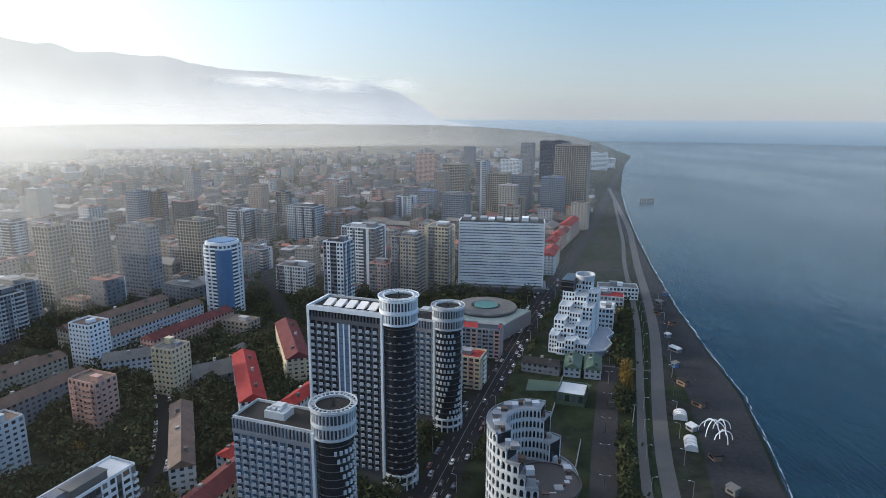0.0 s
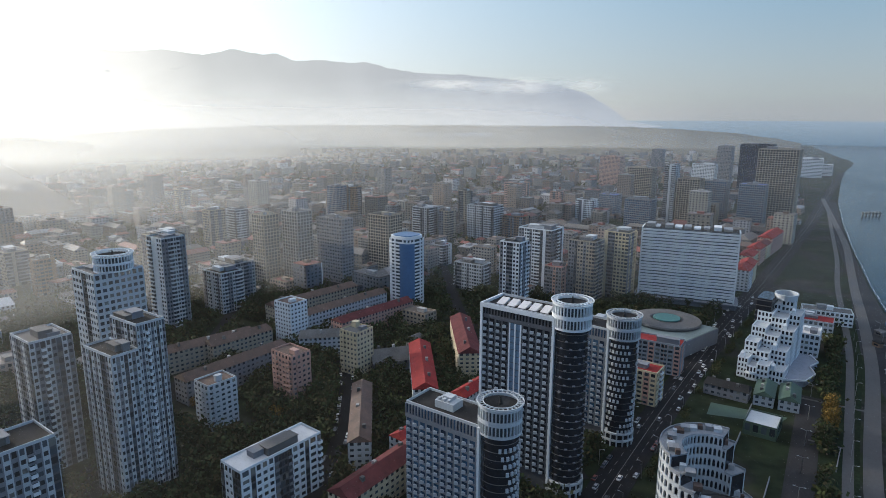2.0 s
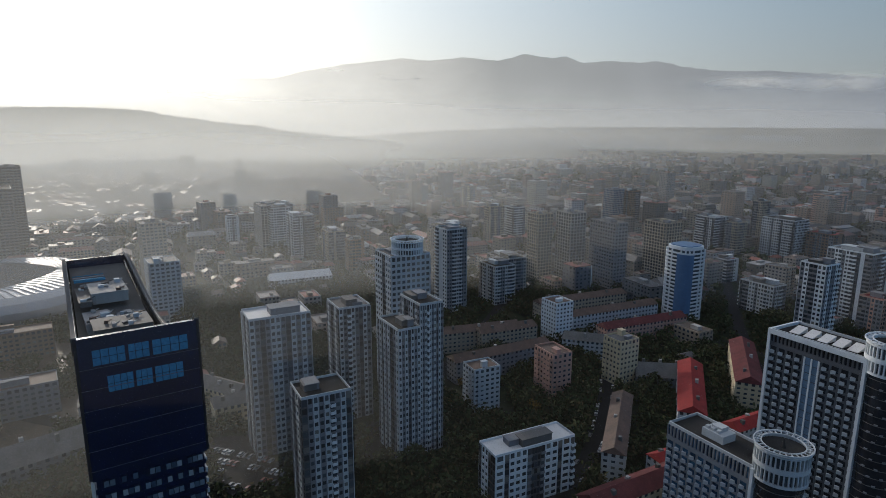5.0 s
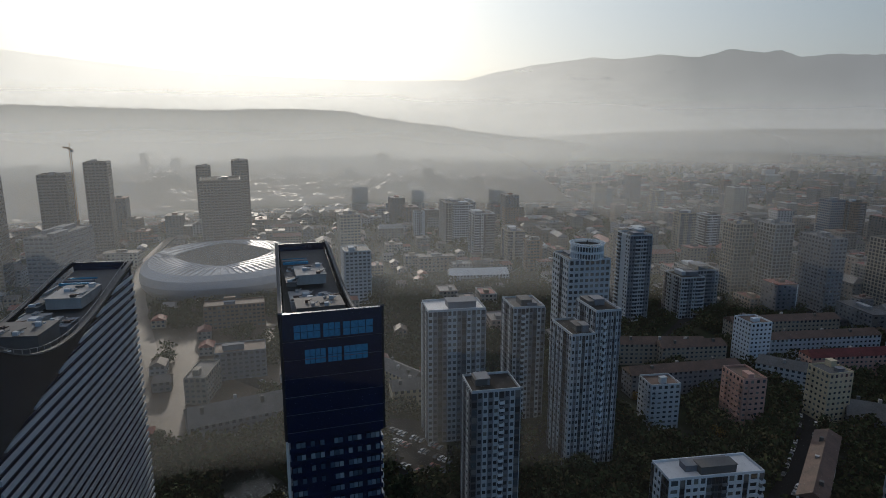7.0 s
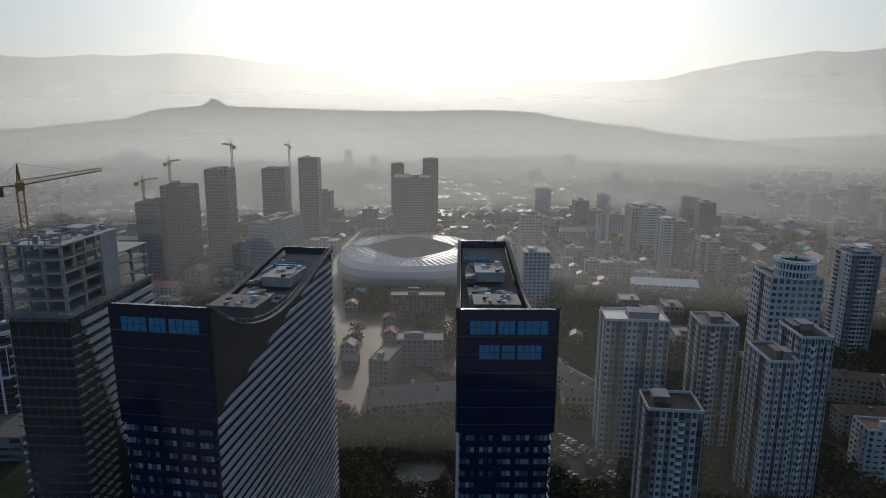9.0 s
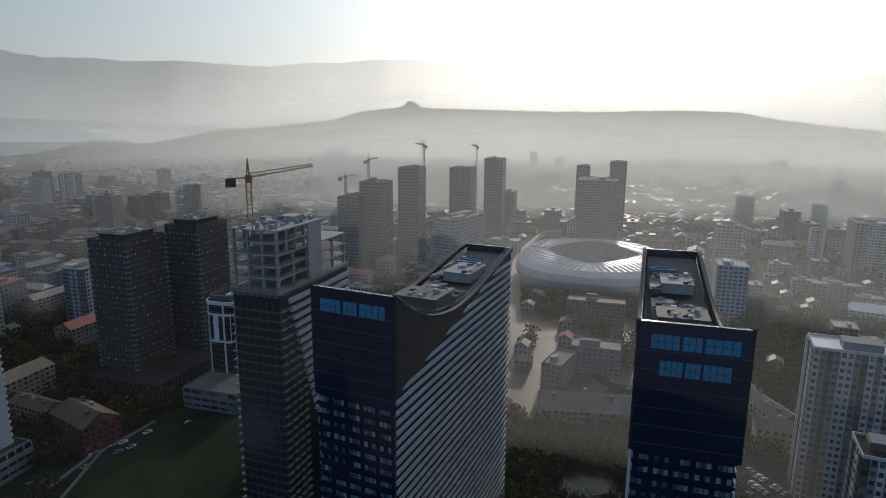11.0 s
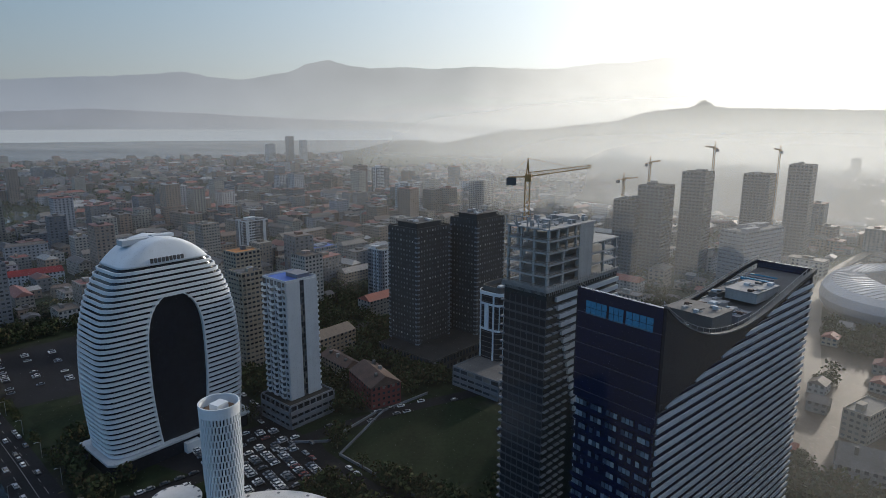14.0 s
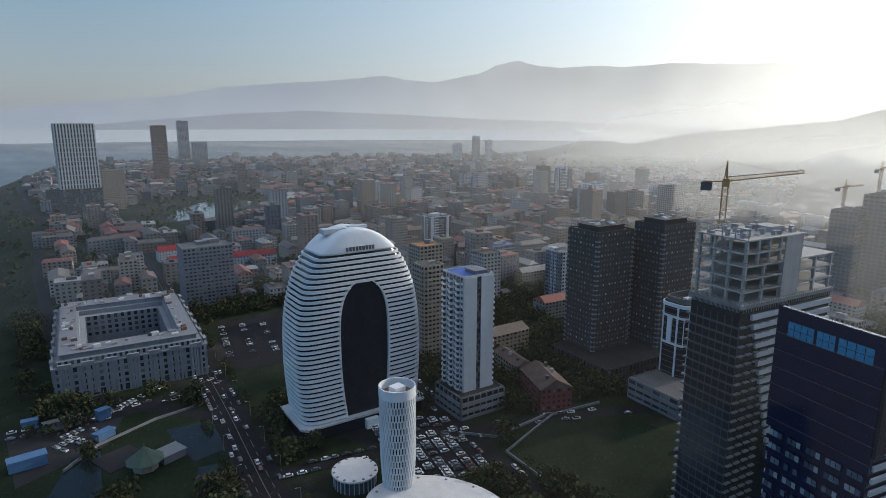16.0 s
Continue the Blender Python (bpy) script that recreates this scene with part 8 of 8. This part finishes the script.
for x, y, a in near_first[262:900]:
    c, s = math.cos(radians(a)), math.sin(radians(a))
    for dst, src in ((cb, CAR_GEO[0]), (cg, CAR_GEO[1])):
        j = len(dst.v)
        dst.v.extend((x + c * v[0] - s * v[1], y + s * v[0] + c * v[1], v[2] - 0.1) for v in src.v)
        dst.f.extend(tuple(j + e for e in f) for f in src.f)
fleet = thing("cars", "rows of farther parked cars", "cars", 0, 0, kind="stuff")
part("bodies", cb, mat("far_car_paint", (0.4, 0.4, 0.4), 0.3, var=0.05, spec=0.6, palette=[(0.62, 0.62, 0.62), (0.05, 0.05, 0.055), (0.33, 0.34, 0.36), (0.70, 0.70, 0.69), (0.12, 0.13, 0.15), (0.5, 0.5, 0.5)]), fleet, kind="stuff")
part("windows", cg, M_GLASS, fleet, kind="stuff")
for x, y, a in near_first[:262]:
    m = pose(x, y, 0.16, 0, 0, a)
    if first:
        CAR.matrix_world, first = m, False
    else:
        copy_thing(CAR, m)

# ---------------------------------------------------------------- beach and park things


def kiosk(x, y, rot, w, d, h, wall, roof, label):
    t = thing("kiosk", label, "kiosk", x, y, 0.05, rot, "beach kiosks")
    g = Geo()
    g.box(-w / 2, w / 2, -d / 2, d / 2, 0, h)
    wl = part("wall", g, wall, t)
    g = Geo()
    g.prism([(-w / 2 - 0.3, -d / 2 - 0.4), (w / 2 + 0.3, -d / 2 - 0.4), (w / 2 + 0.3, d / 2 + 0.4), (-w / 2 - 0.3, d / 2 + 0.4)], [h] * 4, [h + 0.3, h + 0.3, h + 0.9, h + 0.9])
    part("roof", g, roof, t)
    g = Geo()
    g.box(-w * 0.3, w * 0.3, -d / 2 - 0.06, -d / 2, 1.0, 2.0)
    part("hatch", g, M_SCREEN, wl)
    return t


rnd = random.Random(61)
for k in range(12):
    f = k / 11
    x, y = 122 + 74 * f ** 1.15 + rnd.uniform(-3, 9), 232 + 300 * f
    kind = rnd.randrange(4)
    kiosk(x, y, -70 + rnd.uniform(-12, 12), rnd.uniform(3, 8), rnd.uniform(2.5, 4), rnd.uniform(2.4, 3.2), (M_GREY, M_SHADE, M_BROWN, M_BLUEWALL)[kind], (M_PALE, M_ROOFGREY, M_ROOFDARK, M_ROOFGREY)[kind], ("pale", "grey", "brown", "blue")[kind] + " wooden kiosk on the beach edge")


def tent(x, y, rot, w, ln):
    t = thing("tent", "white vaulted tent beside the promenade", "tent", x, y, 0.05, rot, "white tents")
    g = Geo()
    g.loft([[(math.cos(u) * w / 2, yy, 0.6 + math.sin(u) * w * 0.42) for u in np.linspace(0, math.pi, 9)] + [(-w / 2, yy, 0), (w / 2, yy, 0)] for yy in np.linspace(-ln / 2, ln / 2, 4)])
    part("canvas", g, M_ROOFWHITE, t)
    for yy in np.linspace(-ln / 2, ln / 2, 4):
        g = Geo()
        pts = [(math.cos(u) * (w / 2 + 0.08), yy, 0.6 + math.sin(u) * (w * 0.42 + 0.08)) for u in np.linspace(0, math.pi, 9)]
        for p, q in zip(pts[:-1], pts[1:]):
            g.bar(p, q, 0.07)
        part("hoop", g, M_STEEL, t)


tent(123, 271, -18, 6, 11)
tent(129, 300, -18, 7, 7)
arches = thing("arch_frame", "open white lattice of crossing arches", "pergola", 139, 284, 0.05, -20)
for cx, cy, w, h, rot in ((0, 0, 13, 7, 0), (0, 0, 13, 7, 60), (0, 0, 13, 7, 120), (5, 6, 9, 5, 20), (5, 6, 9, 5, 110), (5, -6, 9, 5, 20), (5, -6, 9, 5, 110)):
    g = Geo()
    c, s = math.cos(radians(rot)), math.sin(radians(rot))
    pts = [(cx + c * math.cos(u) * w / 2, cy + s * math.cos(u) * w / 2, math.sin(u) * h) for u in np.linspace(0, math.pi, 13)]
    for p, q in zip(pts[:-1], pts[1:]):
        g.bar(p, q, 0.16)
    part("arch", g, M_WHITE, arches)


def lamp_post(x, y, rot, h=8.0):
    t = thing("street_lamp", "tall grey street lamp beside the road", "lamp", x, y, 0.1, rot, "street lamps")
    g = Geo()
    g.loft([[(*p, z) for p in ring(0, 0, r, 6)] for r, z in ((0.14, 0), (0.09, h))])
    part("pole", g, M_STEEL, t)
    g = Geo()
    g.bar((0, 0, h), (1.8, 0, h + 0.4), 0.06)
    arm = part("arm", g, M_STEEL, t)
    g = Geo()
    g.box(1.5, 2.4, -0.15, 0.15, h + 0.3, h + 0.45)
    part("lamp_head", g, M_PALE, arm)
    return t


post = None
for line, step, off, lo, hi in ((ROADS[0], 1, 9.6, 160, 560), (ROADS[10], 1, 8.4, 160, 560), (ROADS[12], 1, 0.0, 160, 420)):
    for k in range(0, len(line) - 1, step):
        (x0, y0), (x1, y1) = line[k], line[k + 1]
        if not lo < math.hypot(x0, y0) < hi:
            continue
        d = math.hypot(x1 - x0, y1 - y0)
        for sg in (1, -1):
            x, y = x0 + (y1 - y0) / d * off * sg, y0 - (x1 - x0) / d * off * sg
            a = math.degrees(math.atan2(-(x1 - x0) * -sg, (y1 - y0) * -sg))
            if post is None:
                post = lamp_post(x, y, a)
            else:
                copy_thing(post, pose(x, y, 0.1, 0, 0, a))

for a, b, w_ in (((98, 372), (140, 360), 2.0), ((112, 392), (128, 386), 2.6), ((96, 318), (110, 314), 1.6), ((84, 262), (98, 258), 1.6)):
    band("pavement", "narrow pale path across the lawn", "path", [a, b], w_, 0.19, M_PROM)
for x, y, ln, rot in ((60, 300, 30, 72), (72, 338, 26, 72), (66, 262, 26, 72), (104, 300, 22, 70)):
    g = Geo()
    g.box(-ln / 2, ln / 2, -0.2, 0.2, 0.0, 1.7)
    ob_ = tagged(new("garden_wall", g.mesh("garden_wall", M_GREY)), "grey garden wall beside the sea-front hotel", "wall", kind="structure")
    ob_.matrix_world = pose(x, y, 0.05, 0, 0, rot)
# park pavilion with a green tent roof, sheds and walls round the ponds
pav = thing("pavilion", "park pavilion with a green eight-sided tent roof", "pavilion", -80, -274, 0, 10)
g = Geo()
g.prism(ring(0, 0, 5.5, 8), 0, 4.2)
part("wall", g, M_BEIGE, pav)
g = Geo()
g.loft([[(*p, z) for p in ring(0, 0, q, 8)] for q, z in ((8.4, 4.2), (8.2, 4.5), (4.0, 7.4), (0.5, 10.6), (0.1, 12.2))])
part("roof", g, M_ROOFGREEN, pav, "pointed green roof")
g = Geo()
g.box(-17, -6, -4, 5, 0, 3.6)
g.box(-17.5, -5.5, -4.5, 5.5, 3.6, 4.0)
part("side_wing", g, M_GREY, pav, "grey flat-roofed side wing")
g = Geo()
g.box(-6, 12, -26, -8, 0.1, 0.5)
part("deck", g, M_PAVE, pav, "dark paved terrace")
for x, y, rot, w, d, h, mt in ((-75, -317, 20, 9, 5, 3.2, M_BLUEWALL), (-81, -339, 10, 6, 5, 5, M_BLUEWALL), (-51, -354, -10, 7, 5, 4, M_BLUEWALL), (-42, -313, -5, 15, 7, 4.5, M_BLUEWALL), (-63, -343, -8, 17, 5, 4, M_GREY)):
    kiosk(x, y, rot, w, d, h, mt, M_BLUEWALL if mt == M_BLUEWALL else M_ROOFGREY, ("blue" if mt == M_BLUEWALL else "pale") + " metal shed beside the ponds")
for pts in ([(-52, -296), (-70, -310), (-100, -318), (-122, -318)], [(-205, -195), (-214, -181), (-254, -177)], [(-207, -168), (-254, -175), (-285, -165)], [(-196, -120), (-207, -168)]):
    g = Geo()
    g.strip(pts, 0.5, 0.05, 1.4)
    tagged(new("garden_wall", g.mesh("garden_wall", M_GREY)), "low pale wall along the plot", "wall", kind="structure")

# ---------------------------------------------------------------- mist


def mist_material(name, thick, z0, z1, z2, z3, sunward, heart, wide, patches=None):
    """Mist that scatters the sun on: thins out near the ground (z0 to z1) and above (z2 to z3)."""
    m = bpy.data.materials.new(name)
    m.use_nodes = True
    n, l = m.node_tree.nodes, m.node_tree.links
    n.remove(n["Principled BSDF"])
    tr, tl, mx = n.new("ShaderNodeBsdfTransparent"), n.new("ShaderNodeBsdfTranslucent"), n.new("ShaderNodeMixShader")
    df, hf = n.new("ShaderNodeBsdfDiffuse"), n.new("ShaderNodeMixShader")
    tl.inputs[0].default_value = (0.96, 0.96, 0.90, 1)
    df.inputs[0].default_value = (0.86, 0.92, 0.97, 1)
    hf.inputs[0].default_value = 0.35
    l.new(tl.outputs[0], hf.inputs[1])
    l.new(df.outputs[0], hf.inputs[2])
    geo, sep = n.new("ShaderNodeNewGeometry"), n.new("ShaderNodeSeparateXYZ")
    l.new(geo.outputs["Position"], sep.inputs[0])

    def ramp(src, a, b, c, d):
        r = n.new("ShaderNodeMapRange")
        r.interpolation_type = "SMOOTHSTEP"
        for nm, v in zip(("From Min", "From Max", "To Min", "To Max"), (a, b, c, d)):
            r.inputs[nm].default_value = v
        l.new(src, r.inputs["Value"])
        return r.outputs[0]

    def times(a, b):
        k = n.new("ShaderNodeMath")
        k.operation = "MULTIPLY"
        for i, s in enumerate((a, b)):
            if isinstance(s, float):
                k.inputs[i].default_value = s
            else:
                l.new(s, k.inputs[i])
        return k.outputs[0]

    low = ramp(sep.outputs["Z"], z0, z1, 0.0, 1.0)
    high = ramp(sep.outputs["Z"], z2, z3, 1.0, 0.0)
    nz, mp = n.new("ShaderNodeTexNoise"), n.new("ShaderNodeMapping")
    nz.inputs["Scale"].default_value, nz.inputs["Detail"].default_value = 0.0022, 4
    mp.inputs["Scale"].default_value = (0.6, 0.6, 2.2)
    l.new(geo.outputs["Position"], mp.inputs[0])
    l.new(mp.outputs[0], nz.inputs["Vector"])
    dn = ramp(nz.outputs[0], *(patches or (0.3, 0.7, 0.82, 1.12)))
    if patches:
        nz.inputs["Scale"].default_value = 0.006
    # denser inland towards the sun, its glare put into the thickness; thin along shore
    nrm, dot = n.new("ShaderNodeVectorMath"), n.new("ShaderNodeVectorMath")
    nrm.operation, dot.operation = "NORMALIZE", "DOT_PRODUCT"
    l.new(geo.outputs["Position"], nrm.inputs[0])
    l.new(nrm.outputs[0], dot.inputs[0])
    dot.inputs[1].default_value = (*polar(heart, 1.0), 0)
    sh = ramp(dot.outputs["Value"], wide, 1.0, sunward, 1.0)
    l.new(times(times(times(low, high), times(dn, sh)), thick), mx.inputs[0])
    l.new(tr.outputs[0], mx.inputs[1])
    l.new(hf.outputs[0], mx.inputs[2])
    l.new(mx.outputs[0], n["Material Output"].inputs["Surface"])
    return m


# the two nearest sheets are added to lift darks, standing in for lens glare
for k, (dist, thick, z0, z1, z2, z3, sw, heart, wide) in enumerate((
        (118, 0.009, 0.0, 6.0, 160.0, 300.0, 0.8, 76, 0.0), (250, 0.085, 0.0, 20.0, 130.0, 240.0, 0.0, 76, 0.78), (520, 0.17, 0.0, 30.0, 110.0, 260.0, 0.34, 74, 0.5), (950, 0.36, 0.0, 40.0, 90.0, 240.0, 0.18, 80, 0.6),
        (1500, 0.34, 0.0, 50.0, 90.0, 220.0, 0.20, 79, 0.5), (2050, 0.66, 0.0, 50.0, 70.0, 350.0, 0.16, 78, 0.5), (3100, 0.5, 0.0, 40.0, 120.0, 330.0, 0.14, 58, 0.1))):
    g = Geo()
    azs = np.arange(-44, 178, 2.0)
    wob = [dist * (1 + 0.03 * math.sin(a * 0.11 + dist)) for a in azs]
    g.loft([[(*polar(a, w), z) for a, w in zip(azs, wob)] for z in (0.0, 60.0, 120.0, 240.0, 500.0, 800.0)], close=False, cap=False)
    tagged(new("mist", g.mesh("mist", mist_material("mist_and_glare_%s" % "abcdefg"[k], thick, z0, z1, z2, z3, sw, heart, wide), smooth=True)), "thin pale sheet for morning mist and added lens glare", "mist", kind="stuff")
# a long low cloud before the ridge, and wisps on its slopes
for az0, az1, dist, z0, z1, z2, z3, thick, pt in ((-3, 25, 4330, 300.0, 385.0, 390.0, 452.0, 0.75, (0.30, 0.60, 0.25, 1.0)), (32, 60, 4300, 400.0, 470.0, 475.0, 540.0, 0.8, (0.55, 0.68, 0.0, 1.0))):
    g = Geo()
    g.loft([[(*polar(a, dist + 20 * math.sin(a)), z) for a in np.arange(az0, az1, 1.0)] for z in (z0 - 15, z0 + 40, z1 + 15, z3 + 5)], close=False, cap=False)
    tagged(new("cloud", g.mesh("cloud", mist_material("low_cloud", thick, z0, z1, z2, z3, 0.0, (az0 + az1) / 2, 0.975, pt), smooth=True)), "thin white cloud before the ridge", "cloud", kind="stuff")
